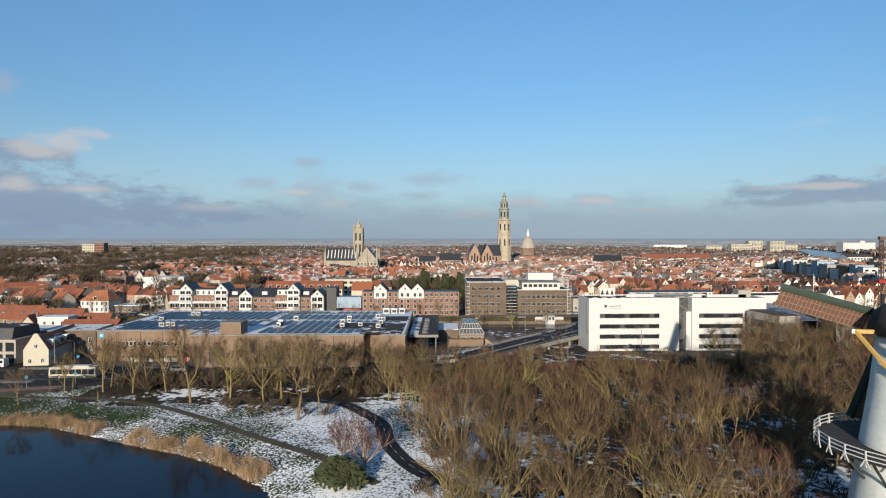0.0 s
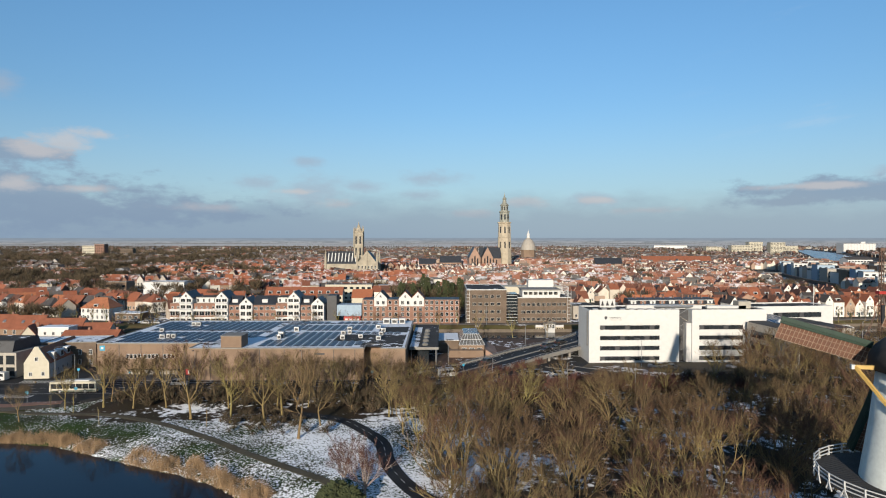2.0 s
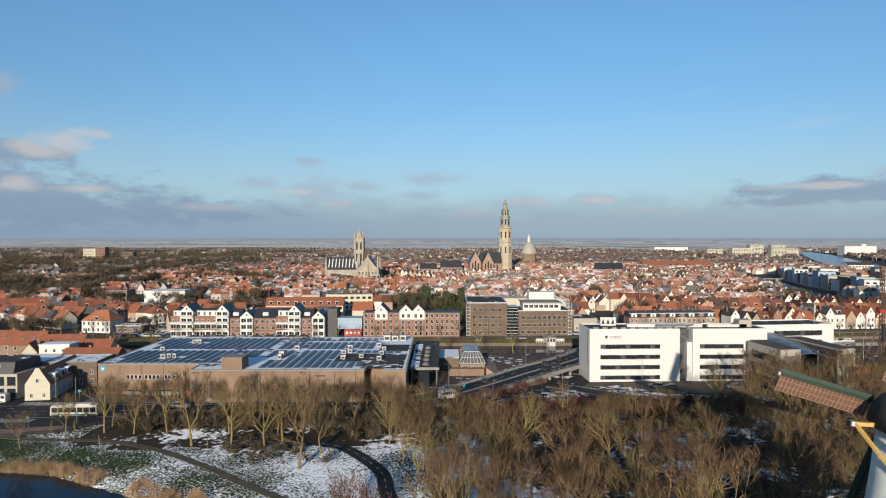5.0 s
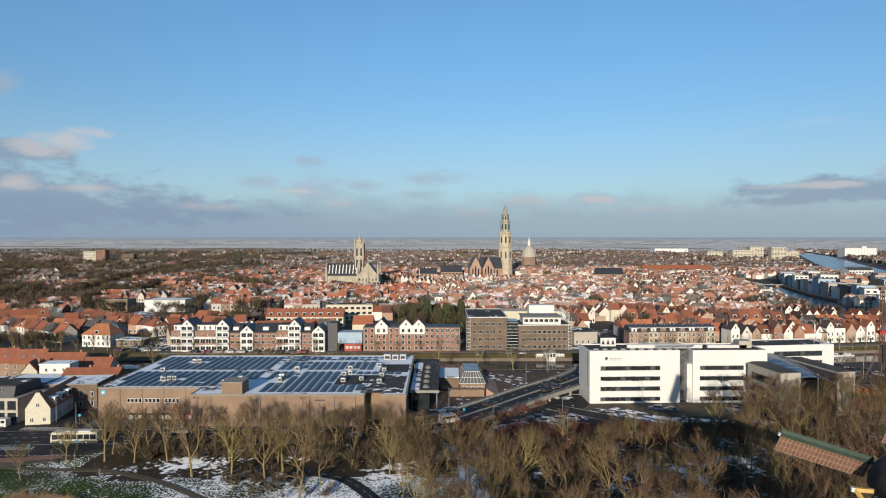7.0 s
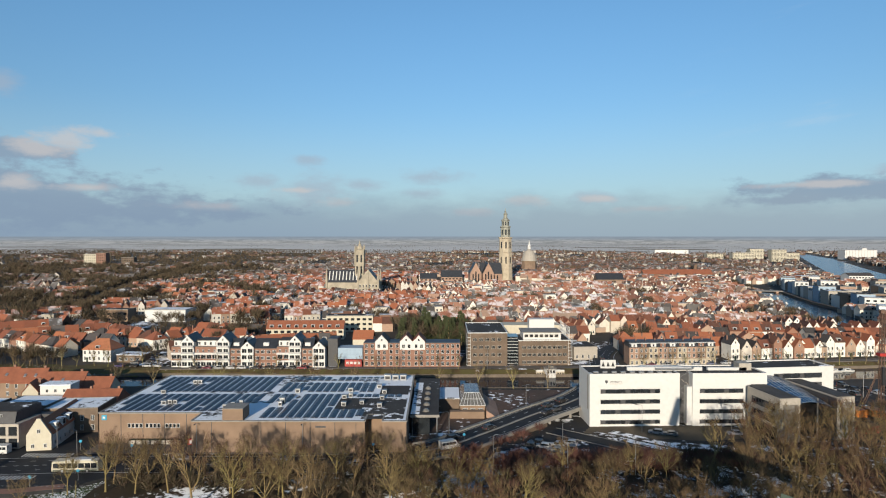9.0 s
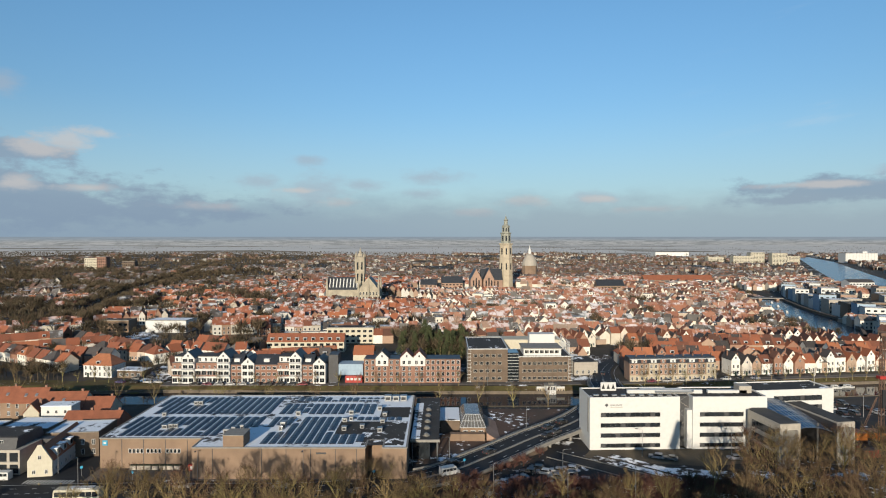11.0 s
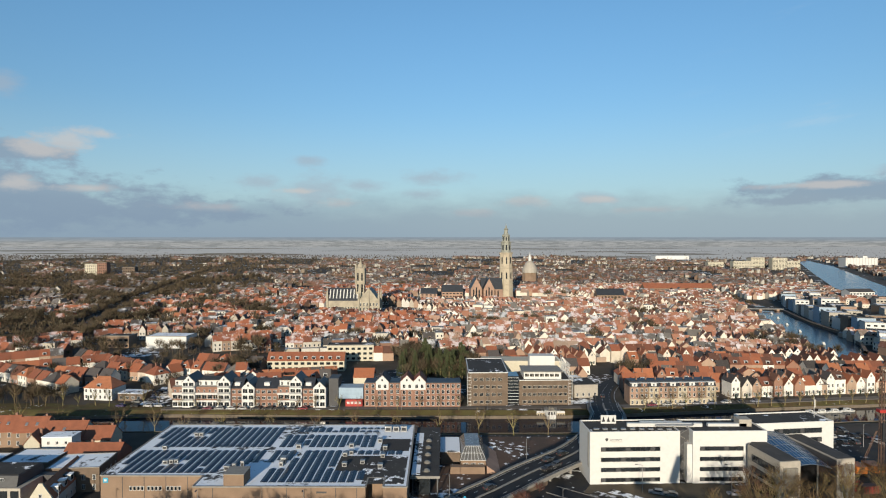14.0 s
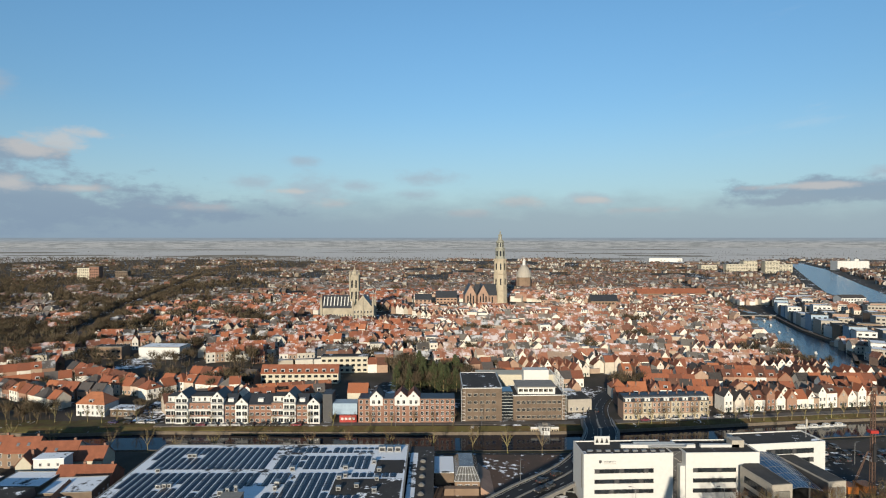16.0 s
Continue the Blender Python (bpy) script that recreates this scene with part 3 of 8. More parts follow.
water = new("water_cut", ribbon([(p.x, p.y, 0.06) for p in smooth_line([(x, y, 0) for x, y in CUT], 25)], 6, 0.0, under=0.2).mesh("water_cut", ("rippled",)))
tagged(water, "straight tree-lined town water in the western suburb", "water", kind="structure")

road_line = smooth_line(ROAD, 3)
road = new("road", ribbon([tuple(p) for p in road_line], lambda i: 6.5 if road_line[i].y < 284 else 4.2, 0.06, under=0.25).mesh("road", ("asphalt",)))
tagged(road, "damp asphalt main road climbing to the canal bridge", "road", kind="structure")
track = new("path_track", ribbon([tuple(p[:2]) for p in smooth_line([(x, y, 0) for x, y in TRACK], 1.5)], 0.9, 0.07).mesh("track", ("mud",)))
tagged(track, "muddy footpath trodden along the pond bank", "path", kind="structure")
lane = new("path_lane", ribbon([tuple(p[:2]) for p in smooth_line([(x, y, 0) for x, y in LANE], 1.5)], 1.55, 0.09).mesh("lane", ("asphalt",)))
tagged(lane, "curved asphalt cycle path through snowy grass", "path", kind="structure")

# ---- shared building pieces ----
def window_mesh(w, h, bars=1, frame_mat="white_paint", name="window"):
    """A window in one piece: frame, glazing bars and recessed panes; its face looks along -y."""
    g = Geo()
    t, out, rec = 0.1, -0.09, -0.03
    xs = [-w / 2]
    for i in range(bars + 1):
        a = -w / 2 + w * i / (bars + 1) + (t if i == 0 else 0.04)
        b = -w / 2 + w * (i + 1) / (bars + 1) - (t if i == bars else 0.04)
        xs += [a, b]
    xs += [w / 2]
    zs = [0, t, h - t, h]
    for i in range(len(xs) - 1):
        for j in range(3):
            x0, x1, z0, z1 = xs[i], xs[i + 1], zs[j], zs[j + 1]
            if j == 1 and i % 2 == 1:
                o = [(x0, out, z0), (x1, out, z0), (x1, out, z1), (x0, out, z1)]
                r = [(x, rec, z) for x, _, z in o]
                g.poly(r, 1)
                for k_ in range(4):
                    g.poly((o[k_], o[(k_ + 1) % 4], r[(k_ + 1) % 4], r[k_]), 0)
            else:
                g.poly([(x0, out, z0), (x1, out, z0), (x1, out, z1), (x0, out, z1)], 0)
    for a, b in zip(xs, xs[1:]):
        g.poly([(a, 0.04, 0), (b, 0.04, 0), (b, out, 0), (a, out, 0)], 0), g.poly([(a, out, h), (b, out, h), (b, 0.04, h), (a, 0.04, h)], 0)
    for a, b in zip(zs, zs[1:]):
        g.poly([(-w / 2, 0.04, a), (-w / 2, out, a), (-w / 2, out, b), (-w / 2, 0.04, b)], 0), g.poly([(w / 2, out, a), (w / 2, 0.04, a), (w / 2, 0.04, b), (w / 2, out, b)], 0)
    return g.weld().mesh(name, (frame_mat, "glass"))


def set_part(name, mesh, parent, x, y, z, turn=0.0, label=""):
    ob = part(name, mesh, None, parent, label)
    ob.matrix_basis = Matrix.Translation((x, y, z)) @ Matrix.Rotation(turn, 4, "Z")
    return ob


# ---- large sports hall with solar roof ----
hall = thing("sports_hall", "low tan brick hall with a snowy roof full of solar panels", "hall")
HZ = 9.2
HALL = [(-102.5, 180), (-71.7, 180), (-71.7, 172), (-22.5, 172), (-22.5, 178.5), (-17.5, 178.5), (-17.5, 172), (-10.7, 172), (-11.3, 229), (-103, 229)]
g = Geo()
g.prism(HALL, -0.5, HZ - 0.3, 0)
part("wall", g, "tan_brick", hall)
g = Geo()
g.prism([(-102.2, 180.3), (-71.4, 180.3), (-71.4, 172.3), (-22.8, 172.3), (-22.8, 178.8), (-17.2, 178.8), (-17.2, 172.3), (-11, 172.3), (-11.6, 228.7), (-102.7, 228.7)], HZ - 0.3, HZ - 0.12, 0)
part("roof", g, "roof_snow", hall, "flat roof under thin snow")
g = Geo()
for a, b in zip(HALL, HALL[1:] + HALL[:1]):
    g.beam((a[0], a[1], HZ - 0.15), (b[0], b[1], HZ - 0.15), 0.5, 0.35)
part("parapet", g, "concrete", hall, "pale parapet capping")
part("roof_patch", boxes((-33.4, 183.4, HZ - 0.12, -11.8, 196.4, HZ - 0.07), (-24, 174, HZ - 0.12, -11.8, 183.4, HZ - 0.07), (-21.5, 201, HZ - 0.12, -11.9, 213, HZ - 0.07)), "roof_dark", hall, "dark bare roof felt")
g = Geo()
g.box(-63, 172.2, HZ - 0.3, -57.2, 178, 12.4)
tower_ = part("plant_tower", g, "tan_brick", hall, "square brick plant tower")
part("coping", boxes((-63.15, 172.05, 12.4, -57.05, 178.15, 12.6)), "concrete", tower_)
strip = Geo()
strip.box(-0.08, -0.05, 0.0, 0.08, 0.0, HZ - 0.5)
pil = strip.mesh("joint", ("dark_panel",))
for x in (-96, -89.5, -83, -76.5):
    set_part("wall_joint", pil, hall, x, 180.0, 0)
for x in (-66, -52, -45, -38, -31, -25):
    set_part("wall_joint", pil, hall, x, 172.0, 0)
wm = window_mesh(0.9, 1.3, 0)
for x0 in (-93.5, -88.2, -82.4):
    for i in range(4):
        set_part("window", wm, hall, x0 + i * 1.15, 180.0, 4.6)
sg = part("wall_sign", boxes((-101.7, 179.88, 6.9, -100.2, 179.99, 8.4)), "blue_sign", hall, "square sky-blue sign")
part("sign_mark", boxes((-101.35, 179.84, 7.35, -100.6, 179.88, 7.95)), "white_paint", sg)
part("sign_board", boxes((-36.5, 171.9, 7.2, -33.6, 171.99, 7.7)), "dark_panel", hall, "small dark purple name board")
# porch beside the hall
porch = thing("entrance_canopy", "flat dark canopy over a glazed entrance on posts", "canopy")
part("roof", boxes((-10.4, 185, 6.4, -1.6, 233, 7.0)), "roof_dark", porch)
part("fascia", boxes((-10.5, 184.7, 6.3, -1.4, 185, 7.1)), "concrete", porch)
part("glazing", boxes((-10.4, 188, 0, -4.5, 230, 6.4)), "glass", porch, "dark glazed wall")
for y in (186, 197, 208, 219, 230):
    g = Geo()
    g.ring(-2.2, y, ((-0.2, 0.22), (6.4, 0.22)), 8)
    part("post", g, "metal", porch)
for y in (189, 196, 203, 210, 217):
    g = Geo()
    g.ring(-5.6, y, ((7.0, 1.1), (7.35, 1.05), (7.8, 0.6), (7.95, 0.1)), 12)
    part("rooflight", g, "glass_pale", porch, "domed rooflight rimmed with snow")
part("snow_sheet", boxes((-10.3, 186, 7.0, -7.6, 226, 7.05)), "roof_snow", porch)
# solar panels: tilted pairs in rows along the roof
pg = Geo()
pg.solid([(0, 0, 0.08), (1.0, 0, 0.30), (1.0, 1.6, 0.30), (0, 1.6, 0.08), (0, 0, 0.03), (1.0, 0, 0.03), (1.0, 1.6, 0.03), (0, 1.6, 0.03)],
         ((0, 1, 2, 3), (7, 6, 5, 4), (4, 5, 1, 0), (5, 6, 2, 1), (6, 7, 3, 2), (7, 4, 0, 3)), 0)
pg.solid([(2.1, 0, 0.08), (1.1, 0, 0.30), (1.1, 1.6, 0.30), (2.1, 1.6, 0.08), (2.1, 0, 0.03), (1.1, 0, 0.03), (1.1, 1.6, 0.03), (2.1, 1.6, 0.03)],
         ((3, 2, 1, 0), (4, 5, 6, 7), (0, 1, 5, 4), (1, 2, 6, 5), (2, 3, 7, 6), (3, 0, 4, 7)), 0)
panel_mesh = pg.mesh("solar_panel", ("solar",))
spots = []
rnd = random.Random(4)
FIELDS = ([(-99.5, 204.5), (-58.4, 204.3), (-58.6, 225.6), (-100.6, 225.6)], [(-99.3, 182.4), (-70, 182.4), (-60.2, 188.6), (-58.4, 201.6), (-101.2, 201.6)], [(-54.8, 219.6), (-17.2, 219.4), (-17.2, 225.2), (-55, 225.2)],
          [(-55.3, 204.2), (-23.6, 204.6), (-22.3, 215.8), (-55.4, 216)], [(-55.3, 190.7), (-47.6, 190.7), (-49.2, 201.8), (-55.7, 201.8)], [(-53.3, 174.6), (-24.9, 174.6), (-24.7, 182.8), (-34, 182.8), (-35, 201.8), (-47, 201.8), (-47.8, 187), (-53.1, 187)], [(-34.6, 197.6), (-14.4, 196.8), (-14.6, 200.2), (-34.8, 201.2)])
UNITS = ((-88.5, 216.5, 1.4, 1.4, 1.3), (-86.8, 216.5, 1.4, 1.4, 1.3), (-93.6, 202.8, 1.4, 1.2, 1.2), (-87.4, 189.6, 1.6, 1.4, 1.2), (-85.6, 189.8, 1.2, 1.2, 1.4), (-84.2, 190.2, 1.2, 1.2, 1.3), (-49.0, 203.6, 1.5, 1.4, 1.5), (-50.5, 190.2, 1.5, 2.2, 2.1), (-50.6, 187.6, 1.1, 1.1, 1.5),
         (-31.4, 204.9, 1.5, 1.4, 1.4), (-32.2, 196.4, 1.4, 1.3, 1.3), (-30.4, 198.0, 1.2, 1.2, 1.3), (-31.0, 187.6, 1.4, 1.4, 1.3), (-25.7, 189.8, 1.3, 1.3, 1.2), (-19.8, 186.4, 1.4, 1.4, 1.3), (-19.9, 203.0, 1.4, 1.4, 1.2), (-22.3, 210.0, 1.5, 1.5, 1.3), (-19.9, 195.4, 1.3, 1.3, 1.2),
         (-20.6, 222.0, 2.4, 2.0, 2.0), (-17.7, 222.0, 2.2, 2.0, 1.9), (-14.9, 222.0, 2.2, 2.0, 2.0), (-66.3, 184.4, 1.6, 1.4, 1.5), (-64.4, 185.2, 1.0, 1.0, 1.9), (-62.2, 186.4, 1.0, 1.0, 2.2))
for i in range(36):
    x = -101 + i * 2.5
    y = 174.9
    while y < 224.2:
        c_ = (x + 1.05, y + 0.8)
        if any(inside(c_, f_) for f_ in FIELDS) and not any(abs(c_[0] - u_[0]) < 2.0 and abs(c_[1] - u_[1]) < 1.8 for u_ in UNITS) and noise.noise((x * 0.21, y * 0.3, 3.0)) < 0.58:
            spots.append((x, y))
        y += 1.74
spots.sort(key=lambda s: s[1])
for x, y in spots[:290]:
    set_part("solar_panel", panel_mesh, hall, x, y, HZ - 0.11)
g = Geo()
for x, y in spots[290:]:
    g.at(x, y, HZ - 0.11)
    i0 = len(g.v)
    for v_ in panel_mesh.vertices:
        g.pt(v_.co)
    for p_ in panel_mesh.polygons:
        g.f.append([i0 + j for j in p_.vertices])
        g.m.append(0)
tagged(part("panel_field", g, "solar", hall), kind="stuff")


def roof_unit(x, y, z, w, d, h, parent, name="roof_unit"):
    g = Geo()
    g.box(x - w / 2, y - d / 2, z, x + w / 2, y + d / 2, z + h * 0.85)
    g.box(x - w / 2 - 0.1, y - d / 2 - 0.1, z + h * 0.85, x + w / 2 + 0.1, y + d / 2 + 0.1, z + h)
    o = part(name, g, "metal", parent)
    part("grille", boxes((x - w * 0.35, y - d / 2 - 0.04, z + h * 0.2, x + w * 0.35, y - d / 2 - 0.005, z + h * 0.7)), "dark_metal", o)
    return o


for x, y, w, d, h in UNITS:
    roof_unit(x, y, HZ - 0.12, w, d, h, hall)

# ---- university: white blocks and grey wings ----
uni = thing("university_building", "white rendered four-storey university block with ribbon windows", "building")


def white_block(x0, y0, x1, y1, depth, h, wins, rows):
    ang = math.atan2(y1 - y0, x1 - x0)
    L = math.hypot(x1 - x0, y1 - y0)
    g = Geo().at(x0, y0, 0, ang)
    g.box(0, 0, -0.4, L, depth, h - 0.5)
    wall = part("wall", g, "white", uni)
    g = Geo().at(x0, y0, 0, ang)
    for a in ((0, 0, h - 0.5, L, 0.35, h), (0, depth - 0.35, h - 0.5, L, depth, h), (0, 0.35, h - 0.5, 0.35, depth - 0.35, h), (L - 0.35, 0.35, h - 0.5, L, depth - 0.35, h)):
        g.box(*a)
    part("parapet", g, "white", wall)
    g = Geo().at(x0, y0, 0, ang)
    g.box(0.35, 0.35, h - 0.5, L - 0.35, depth - 0.35, h - 0.35)
    part("roof", g, "roof_dark", uni, "dark flat roof")
    for za, zb in rows:
        n = max(4, round((wins[1] - wins[0]) / 1.6))
        g = Geo().at(x0, y0, 0, ang)
        g.box(wins[0], 0.02, za, wins[1], 0.3, zb, 0)
        g.box(wins[0] - 0.08, -0.05, za - 0.08, wins[1] + 0.08, -0.003, za, 1)
        g.box(wins[0] - 0.08, -0.05, zb, wins[1] + 0.08, -0.003, zb + 0.08, 1)
        for i in range(n + 1):
            x = wins[0] + (wins[1] - wins[0]) * i / n
            g.box(x - 0.05, -0.05, za, x + 0.05, -0.003, zb, 1)
        wb = part("window_band", g, ("glass", "dark_metal"), uni)
        for i in range(n):
            xa, xb = wins[0] + (wins[1] - wins[0]) * i / n + 0.06, wins[0] + (wins[1] - wins[0]) * (i + 1) / n - 0.06
            q = Geo().at(x0, y0, 0, ang)
            q.box(xa, -0.03, za + 0.03, xb, -0.01, zb - 0.03)
            part("pane", q, "glass" if (i * 7 + int(za)) % 5 else "dark_panel", wb)


ROWS4 = ((10.7, 12.0), (7.35, 8.6), (4.05, 5.3), (0.75, 1.95))
white_block(47.0, 196, 76.5, 197.2, 13, 17.1, (3.6, 23.0), ROWS4)
white_block(80.6, 197.0, 105.0, 197.6, 13, 17.1, (2.4, 16.6), ROWS4)
white_block(104.5, 204.5, 133.2, 208.0, 12, 17.2, (7.0, 24.5), ((13.4, 15.0), (10.3, 11.8), (7.0, 8.4)))
part("wall_plinth", boxes((79.0, 197.6, -0.3, 80.6, 204, 12.6)), "white", uni)
lk = part("glazed_link", boxes((76.6, 200, -0.3, 80.5, 209, 16.6)), "dark_panel", uni, "recessed dark glazed stair")
for i in range(8):
    z = 0.9 + i * 2.0
    a = ((77.2, 199.9, z), (80.3, 199.9, z + 2.0)) if i % 2 else ((80.3, 199.9, z), (77.2, 199.9, z + 2.0))
    g = Geo()
    g.beam(*a, 0.08, 0.09)
    part("stair_flight", g, "metal" if i % 3 else "grey_panel", lk)
part("side_cladding", boxes((46.88, 197.6, 5.2, 46.99, 209, 16.4)), "grey_panel", uni, "beige clad flank")
# rooftop ducts, vents and pipes
for a in ((61, 202.5, 16.75, 86, 203.7, 17.9), (66, 204.6, 16.75, 80, 205.8, 17.8), (88, 203, 16.75, 101, 204.2, 17.7)):
    part("duct", boxes(a), "white_paint", uni, "white roof duct")
g = Geo()
g.tube((70, 201.2, 17.6), (82, 201.6, 17.6), 0.35, n=8), g.tube((82, 201.6, 17.6), (84, 204, 17.6), 0.35, n=8)
part("pipe", g, "metal", uni)
part("roof_house", boxes((98.5, 203, 16.7, 102.6, 207, 19.1)), "grey_panel", uni)
vent = part("vent_screen", boxes((53.0, 206.0, 16.7, 58.2, 206.3, 19.6)), "white_paint", uni, "white roof screen with three pointed vents")
for i in range(3):
    x = 53.9 + i * 1.65
    g = Geo()
    g.solid([(x - 0.55, 205.9, 17.4), (x + 0.55, 205.9, 17.4), (x, 205.9, 19.1), (x - 0.55, 205.99, 17.4), (x + 0.55, 205.99, 17.4), (x, 205.99, 19.1)], ((0, 1, 2), (5, 4, 3), (0, 3, 4, 1), (1, 4, 5, 2), (2, 5, 3, 0)))
    part("vent", g, "dark_metal", vent)
for i in range(9):
    part("roof_lantern", boxes((49 + i * 3.0, 199.2, 16.75, 50.6 + i * 3.0, 200.2, 17.15)), "metal", uni)
# name on the wall
txt = bpy.data.curves.new("lettering", "FONT")
txt.body, txt.size, txt.extrude = "UNIVERSITY", 0.72, 0.02
tx = new("lettering", txt)
tx.data.materials.append(M["dark_panel"])
tx.parent = uni
tx.matrix_basis = pose(53.6, 196.17, 14.25, 90, 0, 2.3)
tagged(tx, "dark capital lettering")
part("lettering_line", boxes((53.7, 196.2, 13.75, 57.6, 196.27, 13.88)), "grey_panel", uni)
g = Geo()
g.prism([(52.1, 0.1), (52.8, 0.1), (52.95, 0.65), (52.45, 1.25), (51.95, 0.65)], 0, 0.05)
lg = part("wall_mark", g, "dark_panel", uni, "dark shield mark")
lg.matrix_basis = pose(0, 196.2, 15.1, -90, 0, 0)

grey = thing("grey_wing", "grey-beige clad wings joined by a blue curved glass roof", "building")


def slant(name, ring, z0, z1, mat, parent, label=""):
    g = Geo()
    g.prism(ring, z0, z1)
    return part(name, g, mat, parent, label)


slant("wall", [(99.5, 180), (106.2, 181), (104.5, 204), (97.6, 195.5)], -0.4, 13.3, "grey_panel", grey)
slant("roof", [(99.9, 180.5), (105.8, 181.4), (104.2, 203), (98.1, 195.3)], 13.3, 13.45, "bitumen", grey)
slant("wall", [(118.4, 183), (124.4, 184), (121, 212), (115, 208)], -0.4, 13.0, "grey_panel", grey)
slant("roof", [(118.8, 183.5), (124.0, 184.4), (120.6, 211), (115.5, 207.6)], 13.0, 13.15, "bitumen", grey)
slant("cladding", [(118.28, 183.1), (118.42, 183.1), (115.0, 208), (114.86, 208)], 0.0, 12.6, "dark_panel", grey, "dark inner face")
for x0, x1, y0, y1 in ((100.6, 105.0, 179.95, 180.7), (119.6, 123.4, 182.95, 183.6)):
    part("front_window", boxes((x0, y0 + 0.05, 3.0, x1, y1, 11.4)), "glass_pale", grey, "tall glazed end bay")
for za in (8.9, 5.2):
    g = Geo()
    g.at(99.5, 180, 0, math.atan2(15.5, -1.9))
    g.box(2.2, 0.005, za, 13.2, 0.12, za + 2.2, 1)
    for i in range(8):
        g.box(2.2 + i * 1.5, 0.12, za, 2.3 + i * 1.5, 0.2, za + 2.2, 0)
    part("window_band", g, ("dark_metal", "glass"), grey)
g = Geo()
g.at(99.5, 180, 0, math.atan2(15.5, -1.9))
g.box(1.5, 0.005, 0.2, 14.5, 0.1, 4.2)
part("base_glazing", g, "glass", grey)
# curved glass roof between the wings, with bars
prof = [(x, 10.9 + 1.3 * math.sin((x - 104) / 13 * math.pi) - 0.06 * (x - 104)) for x in [104.2 + i * 1.15 for i in range(12)]]
gl = Geo()
for (xa, za), (xb, zb) in zip(prof, prof[1:]):
    gl.solid([(xa, 181.5 + (xa - 104) * 0.12, za), (xb, 181.5 + (xb - 104) * 0.12, zb), (xb - 1.6, 216, zb + 4.2), (xa - 1.6, 216, za + 4.2),
              (xa, 181.5 + (xa - 104) * 0.12, za - 0.1), (xb, 181.5 + (xb - 104) * 0.12, zb - 0.1), (xb - 1.6, 216, zb + 4.1), (xa - 1.6, 216, za + 4.1)],
             ((0, 1, 2, 3), (7, 6, 5, 4), (0, 4, 5, 1), (2, 6, 7, 3), (1, 5, 6, 2), (3, 7, 4, 0)))
canopy = part("glass_roof", gl.weld(), "blue_glass", grey, "blue curved glass roof")
for xa, za in prof:
    g = Geo()
    g.beam((xa, 181.5 + (xa - 104) * 0.12, za + 0.06), (xa - 1.6, 216, za + 4.26), 0.08, 0.1)
    part("glazing_bar", g, "metal", canopy)
for i in range(9):
    t_ = i / 8
    g = Geo()
    for (xa, za), (xb, zb) in zip(prof, prof[1:]):
        g.beam((xa - 1.6 * t_, 181.5 + (xa - 104) * 0.12 * (1 - t_) + 34.5 * t_, za + 0.05 + 4.2 * t_), (xb - 1.6 * t_, 181.5 + (xb - 104) * 0.12 * (1 - t_) + 34.5 * t_, zb + 0.05 + 4.2 * t_), 0.08, 0.08)
    part("glazing_bar", g, "metal", canopy)
for x in (107.5, 113.5):
    g = Geo()
    g.ring(x, 184.6, ((-0.3, 0.25), (12.4, 0.25)), 8)
    part("column", g, "concrete", grey)
part("atrium_wall", boxes((105.4, 199, -0.3, 115.2, 199.4, 12.6)), "glass", grey)

# ---- windmill ----
MX, MY = 50.4, 64.0
mill = thing("windmill", "white plastered tower mill with a boarded gallery and red-brown sails", "windmill", (MX, MY, -1.2))
g = Geo()
g.ring(0, 0, ((0, 7.2), (4, 6.85), (10.0, 6.2), (15.6, 5.4), (22, 4.5), (27.0, 4.0)), 40)
part("tower", g, "mill_white", mill, smooth=True)
for a, z in ((-0.9, 20.0),):
    w = set_part("window", window_mesh(1.1, 1.7, 1), mill, 0, 0, 0)
    r_ = 6.62 - 0.097 * z + 0.25
    w.matrix_basis = Matrix.Rotation(a + math.pi / 2, 4, "Z") @ Matrix.Translation((0, -r_, z))
# gallery: boards, posts, rails, struts
GZ, GR = 15.5, 9.55
gal = part("gallery", Geo(), "tar", mill)
g = Geo()
n_ = 72
for i in range(n_):
    a, b = 2 * math.pi * i / n_ + 0.006, 2 * math.pi * (i + 1) / n_ - 0.006
    p_ = [(r * math.cos(t), r * math.sin(t), z) for z in (GZ - 0.12, GZ) for r, t in ((5.3, a), (GR, a), (GR, b), (5.3, b))]
    g.solid(p_, ((3, 2, 1, 0), (4, 5, 6, 7), (0, 1, 5, 4), (1, 2, 6, 5), (2, 3, 7, 6), (3, 0, 4, 7)))
gal.data = g.mesh("gallery", ("tar",))
NP = 28
